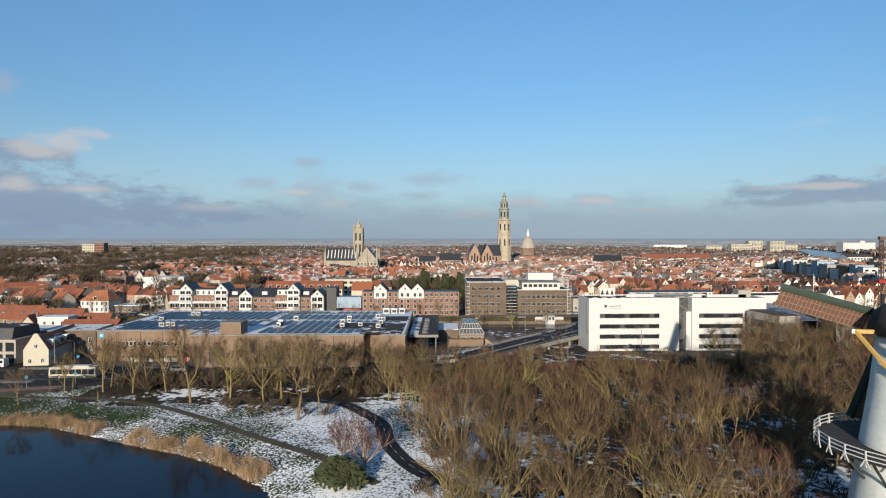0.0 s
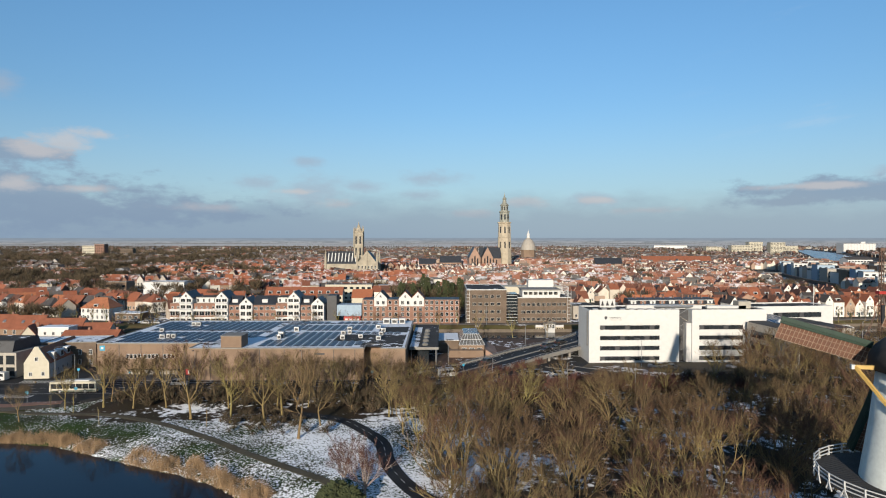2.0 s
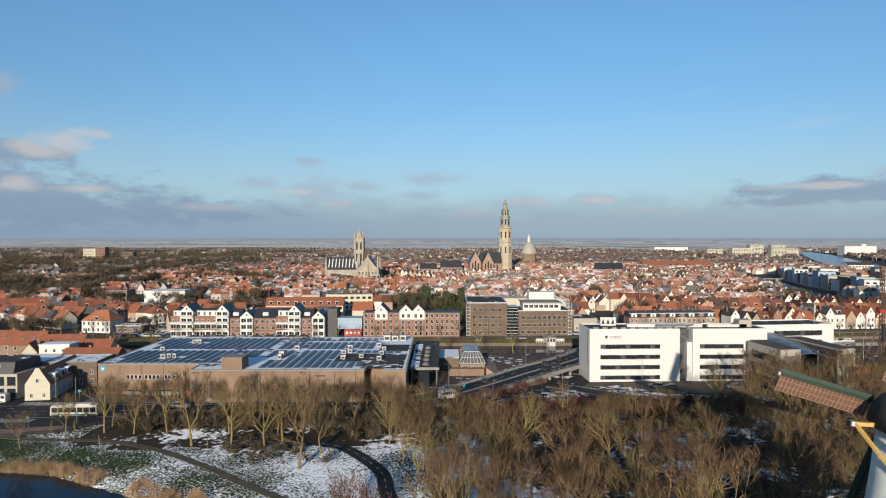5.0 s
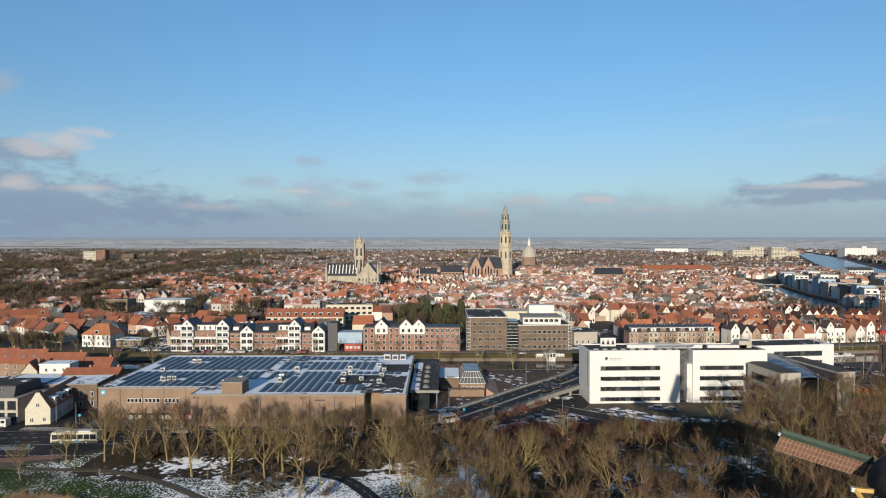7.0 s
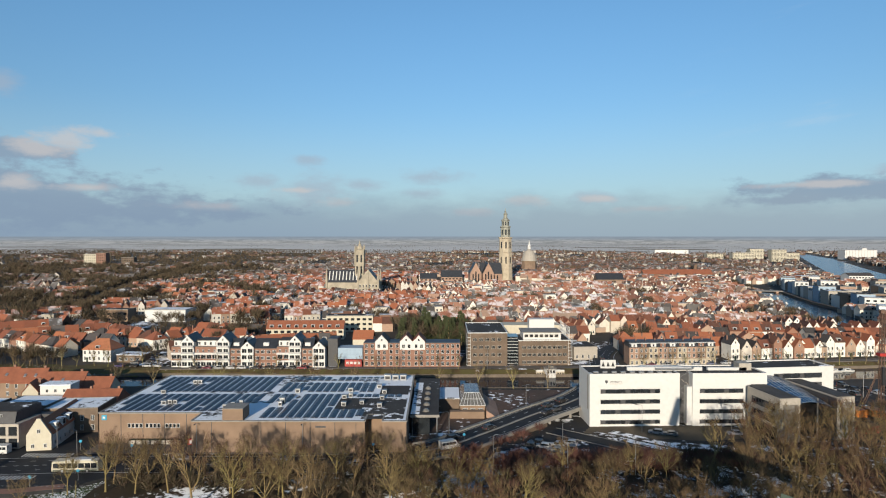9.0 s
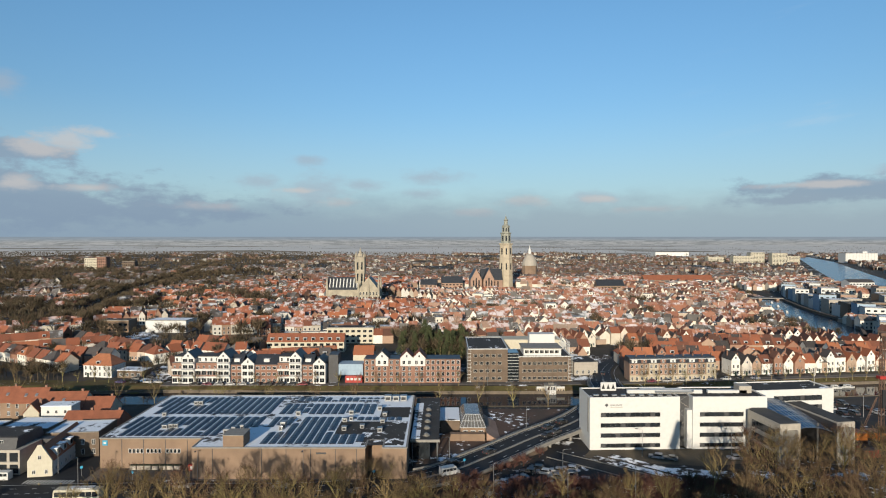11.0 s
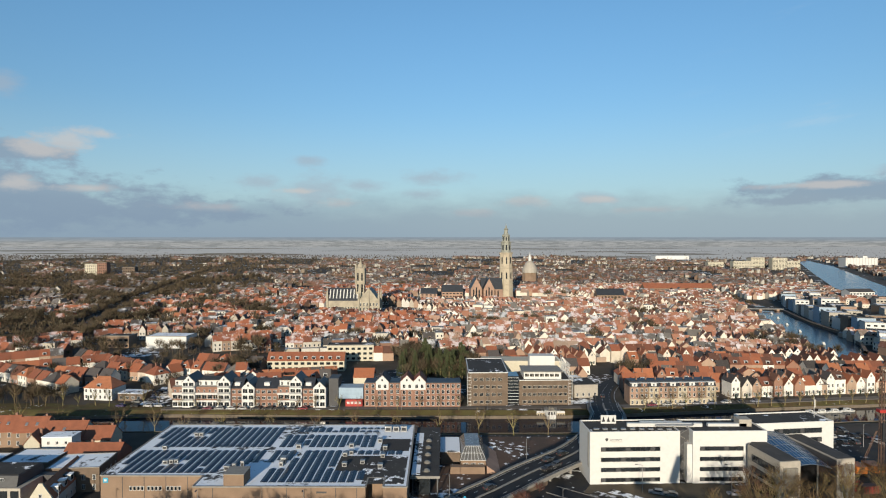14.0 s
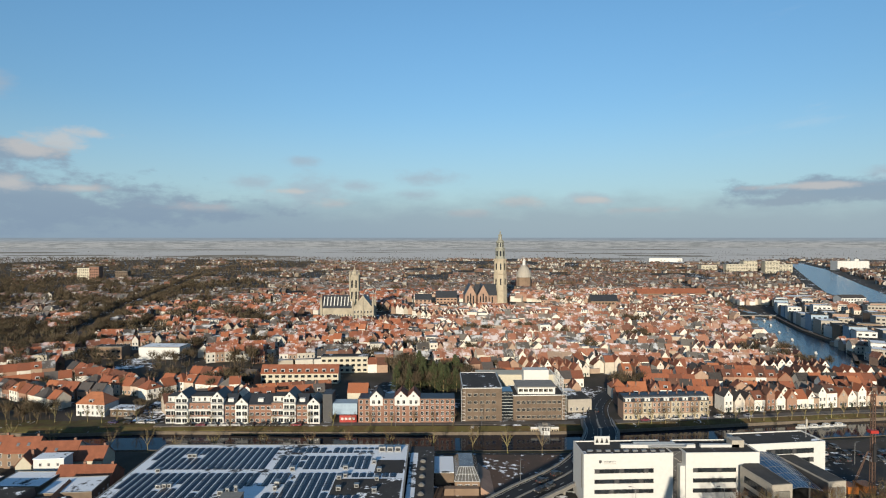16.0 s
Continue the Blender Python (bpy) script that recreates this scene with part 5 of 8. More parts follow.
# ---- town houses: a few patterns, then many copies ----
def town_house(w, d, eave, rise, style, seed, dormer=False):
    r = random.Random(seed)
    h = thing("town_house", "brick or plastered town house with a tiled pitched roof", "house", group="old town houses")
    g = Geo()
    if style == "gable":
        gable_block(g, -w / 2, w / 2, -d / 2, d / 2, -0.3, eave, eave + rise)
    elif style == "eaves":
        g.extrude_x([(-d / 2, -0.3), (d / 2, -0.3), (d / 2, eave), (0, eave + rise), (-d / 2, eave)], -w / 2, w / 2)
    else:
        g.box(-w / 2, -d / 2, -0.3, w / 2, d / 2, eave)
    part("wall", g, "wall", h)
    g = Geo()
    if style == "gable":
        gable_roof_y(g, -w / 2, w / 2, -d / 2, d / 2, eave + 0.05, eave + rise + 0.05, 0.22)
    elif style == "eaves":
        gable_roof_x(g, -w / 2, w / 2, -d / 2, d / 2, eave + 0.05, eave + rise + 0.05, 0.3)
    else:
        o, k_ = 0.35, min(w, d) * 0.42
        if w >= d:
            tops = [(-w / 2 + k_, 0), (w / 2 - k_, 0)]
        else:
            tops = [(0, -d / 2 + k_), (0, d / 2 - k_)]
        p_ = [(-w / 2 - o, -d / 2 - o, eave), (w / 2 + o, -d / 2 - o, eave), (w / 2 + o, d / 2 + o, eave), (-w / 2 - o, d / 2 + o, eave)] + [(x, y, eave + rise) for x, y in tops]
        p_ += [(x, y, eave - 0.18) for x, y, z in p_[:4]]
        if w >= d:
            f_ = [(0, 1, 5, 4), (1, 2, 5), (2, 3, 4, 5), (3, 0, 4)]
        else:
            f_ = [(0, 1, 4), (1, 2, 5, 4), (2, 3, 5), (3, 0, 4, 5)]
        g.solid(p_, f_ + [(0, 6, 7, 1), (1, 7, 8, 2), (2, 8, 9, 3), (3, 9, 6, 0), (9, 8, 7, 6)])
    part("roof", g, "tile", h)
    cx = w * 0.3 * r.choice((-1, 1))
    g = boxes((cx - 0.3, 0.6, eave + rise * 0.4, cx + 0.3, 1.2, eave + rise + 0.5), (cx - 0.2, 0.75, eave + rise + 0.5, cx, 0.95, eave + rise + 0.8))
    part("chimney", g, "red_brick", h)
    n = max(2, int(w / 2.3))
    z = 0.8
    while z + 1.9 < eave:
        for i in range(n):
            set_part("window", W_TALL, h, -w / 2 + w * (i + 0.5) / n, -d / 2, z)
        z += 2.9
    if style == "gable":
        set_part("window", W_SMALL, h, 0, -d / 2, eave + 0.4)
    set_part("door", DOOR, h, -w / 2 + w * 0.5 / n + 1.1, -d / 2, -0.1)
    if dormer and style != "gable":
        b = part("dormer", boxes((-1.0, -d / 2 + 0.5, eave + 0.3, 1.0, -d / 2 + 2.6, eave + 1.9)), "white", h)
        part("dormer_pane", boxes((-0.8, -d / 2 + 0.44, eave + 0.5, 0.8, -d / 2 + 0.49, eave + 1.7)), "glass", b)
    return h


TYPES = [town_house(w, d, e, r_, s, i, dm) for i, (w, d, e, r_, s, dm) in enumerate((
    (5.0, 8.2, 5.4, 3.4, "gable", False), (5.8, 8.0, 5.6, 3.3, "eaves", True), (4.5, 8.6, 7.8, 3.2, "gable", False), (7.0, 8.0, 5.2, 3.6, "eaves", False),
    (6.0, 8.0, 7.6, 3.2, "eaves", True), (8.4, 9.2, 5.8, 3.8, "hip", True), (5.4, 9.6, 5.6, 4.0, "gable", False), (9.6, 8.8, 5.4, 3.9, "hip", False)))]
SIZES = [(5.0, 8.2), (5.8, 8.0), (4.5, 8.6), (7.0, 8.0), (6.0, 8.0), (8.4, 9.2), (5.4, 9.6), (9.6, 8.8)]
for t_ in TYPES:
    t_.matrix_basis = Matrix.Translation((0, 0, 0))
placed_types = set()
villa = town_house(15, 10.5, 6.0, 4.8, "hip", 55, True)
villa.matrix_basis = Matrix.Translation((-169.5, 302.5, 0)) @ Matrix.Rotation(-0.13, 4, "Z")
villa["label"] = "large white plastered house with a steep orange hipped roof"
for ob in villa.children:
    if ob.name.startswith("wall") or ob.name.startswith("roof"):
        ob.data.materials[0] = M["white"] if ob.name.startswith("wall") else M["orange_tile"]
annexe = thing("brick_annexe", "low brown brick annexe with a flat roof", "annexe", (-160, 296.5, 0), -0.12)
part("wall", boxes((0, 0, -0.3, 13, 8, 3.6)), "brown_brick", annexe)
part("roof", boxes((-0.2, -0.2, 3.6, 13.2, 8.2, 3.85)), "roof_snow", annexe)
for i in range(4):
    set_part("window", W_WIDE, annexe, 2 + i * 3, 0, 0.9)


def place_house(i, x, y, turn):
    m = Matrix.Translation((x, y, 0)) @ Matrix.Rotation(turn, 4, "Z")
    if i in placed_types:
        return copy_thing(TYPES[i], m)
    placed_types.add(i)
    TYPES[i].matrix_basis = m
    return TYPES[i]


SHIP_WIDE = [(515, 710), (545, 850), (590, 975), (785, 1350), (1130, 2005), (1262, 2075), (1090, 1660), (810, 1115), (708, 915), (675, 790)]
# keep clear: landmarks, water, streets, squares
CLEAR = [(-128, 30, 284, 297), (-52, 64, 284, 336), (-40, 24, 330, 385), (84, 136, 284, 302), (-150, -30, 615, 690), (-40, 130, 735, 820), (186, 228, 752, 780), (-262, -182, 421, 462), (270, 380, 850, 885), (-108, -50, 352, 412)]
STREETS = [([(81, 314), (92, 350), (104, 380)], 6), ([(-52, 290), (-50, 330), (-40, 350)], 3), ([(-150, 300), (-166, 330)], 5), (CUT, 13)]


def free(x, y, r=6.0):
    if y < 293 + max(0, (x - 100) * 0.13) or any(a - r < x < b + r and c - r < y < d + r for a, b, c, d in CLEAR):
        return False
    if any(near_line((x, y), s)[0] < w_ + r for s, w_ in STREETS if w_):
        return False
    if x > 220:
        d, s = near_line((x, y), HARBOUR)
        if d < harbour_half(s) + 3 or near_line((x, y), MOAT)[0] < 8 + r:
            return False
        if inside((x, y), SHIP_WIDE) or (abs(x - 400) < 75 and 400 < y < 720 and x > 262 + (y - 366) * 0.33):
            return False
    return True


def far_house(g, x, y, turn, w, d, eave, rise, style, detail, r):
    g.at(x, y, 0, turn)
    tl = 5 if y + 120 * noise.noise((x * 0.004, y * 0.004, 9.0)) - 0.8 * min(0, x + 150) > 940 else 1
    wl = 0
    if tl == 1 and x + 60 * noise.noise((x * 0.006, y * 0.006, 3.0)) > -30:
        tl, wl = 7, 6
    if tl == 5:
        wl = 8
    if style == "flat":
        g.box(-w / 2, -d / 2, -0.3, w / 2, d / 2, eave, wl)
        g.box(-w / 2 + 0.2, -d / 2 + 0.2, eave, w / 2 - 0.2, d / 2 - 0.2, eave + 0.15, 4)
    elif style == "gable":
        gable_block(g, -w / 2, w / 2, -d / 2, d / 2, -0.3, eave, eave + rise, wl)
        gable_roof_y(g, -w / 2, w / 2, -d / 2, d / 2, eave + 0.05, eave + rise + 0.05, 0.2, 0.2, tl)
    else:
        g.extrude_x([(-d / 2, -0.3), (d / 2, -0.3), (d / 2, eave), (0, eave + rise), (-d / 2, eave)], -w / 2, w / 2, wl)
        gable_roof_x(g, -w / 2, w / 2, -d / 2, d / 2, eave + 0.05, eave + rise + 0.05, 0.3, 0.2, tl)
    if detail > 0:
        n = max(2, int(w / 2.6))
        for side in ((-1, 1) if detail > 1 else (-1,)):
            z = 0.9
            while z + 1.6 < eave:
                for i in range(n):
                    cx = -w / 2 + w * (i + 0.5) / n
                    yy = side * (d / 2 + 0.03)
                    q = [(cx - 0.6, yy, z), (cx + 0.6, yy, z), (cx + 0.6, yy, z + 1.7), (cx - 0.6, yy, z + 1.7)]
                    yy += side * 0.04
                    q2 = [(cx - 0.45, yy, z + 0.12), (cx + 0.45, yy, z + 0.12), (cx + 0.45, yy, z + 1.58), (cx - 0.45, yy, z + 1.58)]
                    g.poly(q if side < 0 else q[::-1], 2), g.poly(q2 if side < 0 else q2[::-1], 3)
                z += 2.9
        if style != "flat":
            cx = r.uniform(-0.35, 0.35) * w
            g.box(cx - 0.4, 0.3, eave + rise * 0.5, cx + 0.3, 0.9, eave + rise + 0.6, 0)
            if detail > 1 and style == "eaves" and r.random() < 0.4:
                g.box(-0.9, -d / 2 + 0.4, eave + 0.3, 0.9, -d / 2 + 2.4, eave + 1.8, 0)
                g.poly([(-0.7, -d / 2 + 0.36, eave + 0.5), (0.7, -d / 2 + 0.36, eave + 0.5), (0.7, -d / 2 + 0.36, eave + 1.6), (-0.7, -d / 2 + 0.36, eave + 1.6)], 3)


FAR_MATS = ("wall_far", "tile_far", "white_paint", "glass", "flat_far", "tile_suburb", "wall_plaster", "tile_old", "wall_brick")
rnd = random.Random(11)
far_geo = {}
gaps = []  # yards and street corners that get a tree
near_count = 0
slots = []
# terraces along the curved streets west of the quay blocks
TERRACES = (((-262, 350), (-188, 309), (3, 7, 3, 1, 3, 5, 3, 3, 7)), ((-246, 343), (-206, 369), (3, 3, 1, 3, 3, 1)), ((-286, 364), (-246, 388), (3, 1, 3, 3)), ((-232, 387), (-176, 351), (3, 3, 5, 1, 3, 7, 3)),
            ((-200, 349), (-164, 339), (7, 3, 5, 3)), ((-214, 335), (-182, 328), (3, 1, 3, 3)), ((-300, 410), (-250, 404), (3, 3, 3, 1, 3, 3, 3)), ((-158, 352), (-112, 340), (3, 5, 1, 3, 3, 7)), ((-165, 322), (-152, 340), (3, 5)),
            ((-138, 304), (-118, 318), (3, 1, 3)), ((-150, 372), (-112, 362), (3, 3, 5, 3, 1)))
for (ax, ay), (bx, by), kinds_ in TERRACES:
    t_, run = math.atan2(by - ay, bx - ax), 0.0
    for i in (kinds_ * 20)[:20]:
        w = SIZES[i][0]
        if run + w > math.hypot(bx - ax, by - ay) + 5:
            break
        slots.append((ax + (run + w / 2) * math.cos(t_), ay + (run + w / 2) * math.sin(t_), t_ + rnd.uniform(-0.02, 0.02), i))
        run += w + (0.02 if rnd.random() < 0.75 else 1.6)
laid = len(slots)
# gabled row facing the canal beyond the bridge
for i in range(17):
    px = 138.5 + i * 5.7
    slots.append((px, 300.5 + (px - 100) * 0.135, 0.13 + rnd.uniform(-0.03, 0.03), (0, 2, 6, 0, 1, 2, 0, 6, 3, 0, 2, 4, 6, 0, 2, 0, 6)[i]))
# rows of houses round blocks, street by street
yy = 310.0
row_i = 0
while yy < 2560:
    far_k = min(1.0, max(0.0, (yy - 800) / 500))
    depth = 25 + rnd.uniform(-2, 5)
    half = yy * 0.80 + 40
    x = -half + rnd.uniform(0, 40)
    while x < half:
        L = rnd.uniform(34, 68)
        a = 0.9 * noise.noise((x * 0.004, yy * 0.004, 1.7)) + rnd.uniform(-0.15, 0.15)
        cx, cy = x + L / 2, yy + rnd.uniform(-4, 4) + depth / 2
        suburb = min(1.0, max(0.0, (-cx - 130 - (cy - 420) * 0.12) / 160)) if cy > 430 else 0.0
        keep = max(0.12, 1.0 - 0.74 * suburb - 0.68 * far_k)
        if rnd.random() < keep * 1.05:
            for side in (-1, 1):
                s = -L / 2
                family = rnd.choice(((1, 3), (3, 3, 7), (0, 1, 2, 3, 4, 5, 6, 7), (3, 4, 4), (0, 1, 2, 3, 6, 7), (0, 1, 3, 5), (0, 2, 6)) if cx > -60 else ((1, 3), (3, 3, 7), (1, 1, 3), (3, 4, 4), (0, 1, 2, 3, 4, 5, 6, 7), (0, 1, 3, 5)))
                while s < L / 2 - 4:
                    i = rnd.choice(family)
                    w, d = SIZES[i]
                    if s + w > L / 2 + 3:
                        break
                    lx, ly = s + w / 2, side * (depth / 2 - d / 2 - 2.5)
                    px, py = cx + lx * math.cos(a) - ly * math.sin(a), cy + lx * math.sin(a) + ly * math.cos(a)
                    slots.append((px, py, a + (math.pi if side > 0 else 0) + rnd.uniform(-0.02, 0.02), i))
                    s += w + (0.02 if rnd.random() < 0.8 else rnd.uniform(1, 4))
            for side in (-1, 1):
                if rnd.random() < 0.75:
                    i = rnd.choice((1, 3, 4, 6))
                    w, d = SIZES[i]
                    lx, ly = side * (L / 2 + 2 - d / 2 + 4), 0
                    slots.append((cx + lx * math.cos(a), cy + lx * math.sin(a), a + side * math.pi / 2, i))
            for _ in range(3):
                lx, ly = rnd.uniform(-L / 2, L / 2), rnd.uniform(-2, 2)
                slots.append((cx + lx, cy + ly, a + rnd.choice((0, 1.57)), -1))
        for _ in range(1 + int(3 * suburb) + (2 if cx < 60 else 0) + (3 if cx < -90 else 0)):
            if rnd.random() < 0.38 + 0.5 * suburb + 0.35 * far_k:
                gaps.append((cx + rnd.uniform(-24, 24), cy + rnd.uniform(-14, 14)))
        x += L + rnd.uniform(5, 9)
    yy += depth + rnd.uniform(4, 7) + (14 if yy > 1200 else 0) + (26 if yy > 1900 else 0)
r_ = random.Random(4)
PARKS = []  # squares and gardens with trees
while len(PARKS) < 52:
    y_ = 330 + 800 * r_.random() ** 1.2
    PARKS.append((r_.uniform(-0.5, 0.36) * y_, y_, r_.uniform(7, 17)))
slots = [s for s in slots[:laid]] + [s for s in slots[laid:] if not any(math.hypot(s[0] - a, s[1] - b) < c + 3 for a, b, c in PARKS)]
slots = [s for k_, s in enumerate(slots) if (k_ < laid or not (-320 < s[0] < -112 and s[1] < 424)) and free(s[0], s[1], 4.5 if k_ >= laid else 0) and abs(s[0]) < s[1] * 0.78 + 25 and s[1] < town_edge(s[0])]
slots.sort(key=lambda s: s[1] + 0.1 * abs(s[0]))
g = Geo()
for px, py, a, i in slots:
    r = rnd
    if i >= 0 and near_count < 270:
        place_house(i, px, py, a)
        near_count += 1
        continue
    if i < 0:
        far_house(g, px, py, a, r.uniform(5, 12), r.uniform(4, 7), r.uniform(3, 4.2), 0, "flat", 0, r)
        continue
    w, d = SIZES[i]
    if r.random() < 0.07:
        far_house(g, px, py, a, w * 1.3, d * 1.1, r.uniform(5, 10), 0, "flat", 2 if py < 800 else 1, r)
        continue
    far_house(g, px, py, a, w, d, (5.2, 4.8, 7.4, 5.0, 7.0, 5.4, 5.6, 5.2)[i] * r.uniform(0.95, 1.08) * (1.0 if py < 900 else 0.85), (3.4, 3.5, 3.2, 3.7, 3.4, 3.8, 4.0, 3.9)[i] * r.uniform(0.95, 1.08), "gable" if i in (0, 2, 6) else "eaves", 2 if py < 560 else 1 if py < 740 else 0, r)
print("houses", len(slots))
tagged(new("far_houses", g.mesh("far_houses", FAR_MATS)), "red-roofed brick and white houses packed across the old town", "houses", kind="stuff")

# ---- low houses and flats beside the hall ----
fl = thing("corner_flats", "three-storey grey-beige corner flats with a dark zinc top floor", "flats", (-131.5, 175, 0))
part("wall", boxes((-22, 0, -0.3, 8.5, 10, 7.2)), "grey_panel", fl)
g = Geo()
g.extrude_x([(0.9, 7.2), (1.8, 10.2), (12.5, 10.2), (13.5, 7.2)], -22, 6.8)
part("upper_floor", g, "dark_panel", fl, "dark zinc-clad top floor")
part("wall", boxes((0, 10, -0.3, 15, 12.8, 7.2)), "dark_panel", fl)
part("roof", boxes((-21.5, 2.2, 10.2, 6.5, 12.2, 10.35)), "roof_dark", fl)
for z in (0.5, 3.9):
    for i in range(9):
        b = part("loggia", boxes((-20.8 + i * 3.3, -0.08, z, -18.4 + i * 3.3, 0.06, z + 2.5)), "glass", fl)
        part("loggia_frame", boxes((-20.9 + i * 3.3, -0.2, z - 0.2, -18.3 + i * 3.3, -0.09, z)), "concrete", b)
for i in range(6):
    set_part("window", W_WIDE, fl, -19 + i * 4.2, 1.45, 8.1)
cot = thing("white_cottage", "old white cottage with cream gable and long dark red roof", "cottage", (-116.2, 173.5, 0), 0.17)
g = Geo()
g.extrude_y([(-3.3, -0.3), (3.3, -0.3), (3.3, 4.6), (0.9, 8.4), (0.5, 9.2), (-0.5, 9.2), (-0.9, 8.4), (-3.3, 4.6)], 0, 0.5)
part("gable", g, "cream", cot)
part("wall", boxes((-3.25, 0.5, -0.3, 3.25, 25, 4.5)), "white", cot)
g = Geo()
gable_roof_y(g, -3.25, 3.25, 0.9, 25, 4.55, 8.2, 0.25)
part("roof", g, "tile", cot, "dark red tiled roof")
for x, z, mesh in ((-1.6, 0.8, W_SMALL), (1.7, 0.8, W_SMALL), (0.0, 5.0, W_SMALL)):
    set_part("window", mesh, cot, x, 0, z)
for i in range(7):
    set_part("window", W_SMALL, cot, 3.25, 2.5 + i * 3.2, 1.0, math.pi / 2)
for i in range(5):
    d_ = part("dormer", boxes((1.2, 3.3 + i * 4.4, 4.9, 3.2, 5.3 + i * 4.4, 6.9)), "white", cot)
    part("dormer_roof", boxes((0.9, 3.15 + i * 4.4, 6.9, 3.4, 5.45 + i * 4.4, 7.05)), "roof_snow", d_)
    part("dormer_pane", boxes((3.2, 3.6 + i * 4.4, 5.2, 3.25, 5.0 + i * 4.4, 6.6)), "glass", d_)


def flat_block(x0, y0, x1, y1, h, wall, roof, label, turn=0.0, name="flat_roofed_building"):
    b = thing(name, label, "building", (x0, y0, 0), turn)
    w, d = x1 - x0, y1 - y0
    part("wall", boxes((0, 0, -0.3, w, d, h)), wall, b)
    part("roof", boxes((0.25, 0.25, h, w - 0.25, d - 0.25, h + 0.06)), roof, b)
    for r_ in ((0, 0, h, w, 0.25, h + 0.25), (0, d - 0.25, h, w, d, h + 0.25), (0, 0.25, h, 0.25, d - 0.25, h + 0.25), (w - 0.25, 0.25, h, w, d - 0.25, h + 0.25)):
        part("parapet", boxes(r_), "concrete", b)
    n = int(w / 3)
    for z in [0.8 + 3 * i for i in range(int((h - 1) / 3))]:
        for i in range(n):
            set_part("window", W_TALL, b, w * (i + 0.5) / n, 0, z)
        for i in range(int(d / 3)):
            set_part("window", W_TALL, b, w, d * (i + 0.5) / int(d / 3), z, math.pi / 2)
    return b


flat_block(-124.5, 188.5, -108.5, 201.5, 7.6, "brown_brick", "roof_snow", "brick workshop with a snow-covered flat roof", 0.1)
flat_block(-146, 198, -130, 211, 6.0, "brown_brick", "roof_snow", "low brick annexe with a snowy flat roof")
flat_block(-166, 188.6, -147, 206, 6.4, "dark_panel", "roof_snow", "low dark building with a snowy flat roof")


def pitched(x0, y0, x1, y1, eave, ridge, wall, along, label, turn=0.0, rooflights=0):
    """A house whose ridge runs along x or y."""
    b = thing("brick_house", label, "house", (x0, y0, 0), turn)
    w, d = x1 - x0, y1 - y0
    g = Geo()
    if along == "x":
        g.extrude_x([(0, -0.3), (d, -0.3), (d, eave), (d / 2, ridge), (0, eave)], 0, w)
    else:
        gable_block(g, 0, w, 0, d, -0.3, eave, ridge)
    part("wall", g, wall, b)
    g = Geo()
    (gable_roof_x if along == "x" else gable_roof_y)(g, 0, w, 0, d, eave + 0.04, ridge + 0.04, 0.3)
    part("roof", g, M["tile_left"], b, "orange-red tiled roof")
    part("chimney", boxes((w * 0.8, d * 0.55, eave, w * 0.8 + 0.8, d * 0.55 + 0.7, ridge + 1.0)), "red_brick", b)
    k_ = (ridge - eave) / (d / 2 if along == "x" else w / 2)
    for i in range(rooflights):
        x = w * (i + 1) / (rooflights + 1)
        y = d * 0.24
        z = eave + k_ * y + 0.32
        g = Geo()
        g.solid([(x - 0.5, y - 0.5, z - 0.5 * k_), (x + 0.5, y - 0.5, z - 0.5 * k_), (x + 0.5, y + 0.5, z + 0.5 * k_), (x - 0.5, y + 0.5, z + 0.5 * k_),
                 (x - 0.5, y - 0.5, z - 0.5 * k_ + 0.1), (x + 0.5, y - 0.5, z - 0.5 * k_ + 0.1), (x + 0.5, y + 0.5, z + 0.5 * k_ + 0.1), (x - 0.5, y + 0.5, z + 0.5 * k_ + 0.1)],
                ((3, 2, 1, 0), (4, 5, 6, 7), (0, 1, 5, 4), (1, 2, 6, 5), (2, 3, 7, 6), (3, 0, 4, 7)))
        part("rooflight", g, "metal", b)
    n = max(1, int(w / 3.2))
    z = 0.9
    while z + 1.8 < eave:
        for i in range(n):
            set_part("window", W_TALL, b, w * (i + 0.5) / n, 0, z)
        z += 3.0
    return b


M["tile_left"] = plain("orange clay pantiles", (0.36, 0.125, 0.065), 0.75, vary=0.2, scale=0.4, fine=4)
pitched(-178, 229, -164, 240, 6.0, 10.5, "tan_brick", "x", "brown brick house with an orange tiled roof", 0.1, 3)
pitched(-164, 229.5, -152.6, 239.5, 5.8, 10.2, "tan_brick", "x", "brown brick house with an orange tiled roof and rooflights", 0.1, 2)
pitched(-152.0, 226.5, -136.4, 238, 4.6, 9.4, "cream", "x", "cream house under a broad orange tiled roof", 0.05, 1)
pitched(-136.2, 227.0, -125.6, 236, 4.0, 7.8, "cream", "x", "low cream house with orange pantiles", 0.03)
pitched(-131.2, 206, -122.0, 217, 4.2, 8.0, "red_brick", "x", "brick house with orange pantiles beside the hall", 0.04, 0)
pitched(-121.8, 205.5, -111.8, 216.5, 4.4, 8.2, "red_brick", "x", "brick house with orange pantiles beside the hall", 0.04, 0)
pitched(-194, 226, -180, 238, 5.2, 9.6, "wall", "x", "brick house with an orange tiled roof", 0.12, 0)
pitched(-152.5, 219, -147.5, 226, 5.0, 8.2, "cream", "y", "narrow cream gabled house", 0.3)
wd = thing("white_annexe", "white box-like house with a snowy flat roof among brick houses", "house", (-144.5, 216.8, 0), 0.06)
part("wall", boxes((0, 0, -0.3, 10.5, 6, 8.2)), "white", wd)
part("roof", boxes((-0.2, -0.2, 8.2, 10.7, 6.2, 8.4)), "roof_snow", wd)
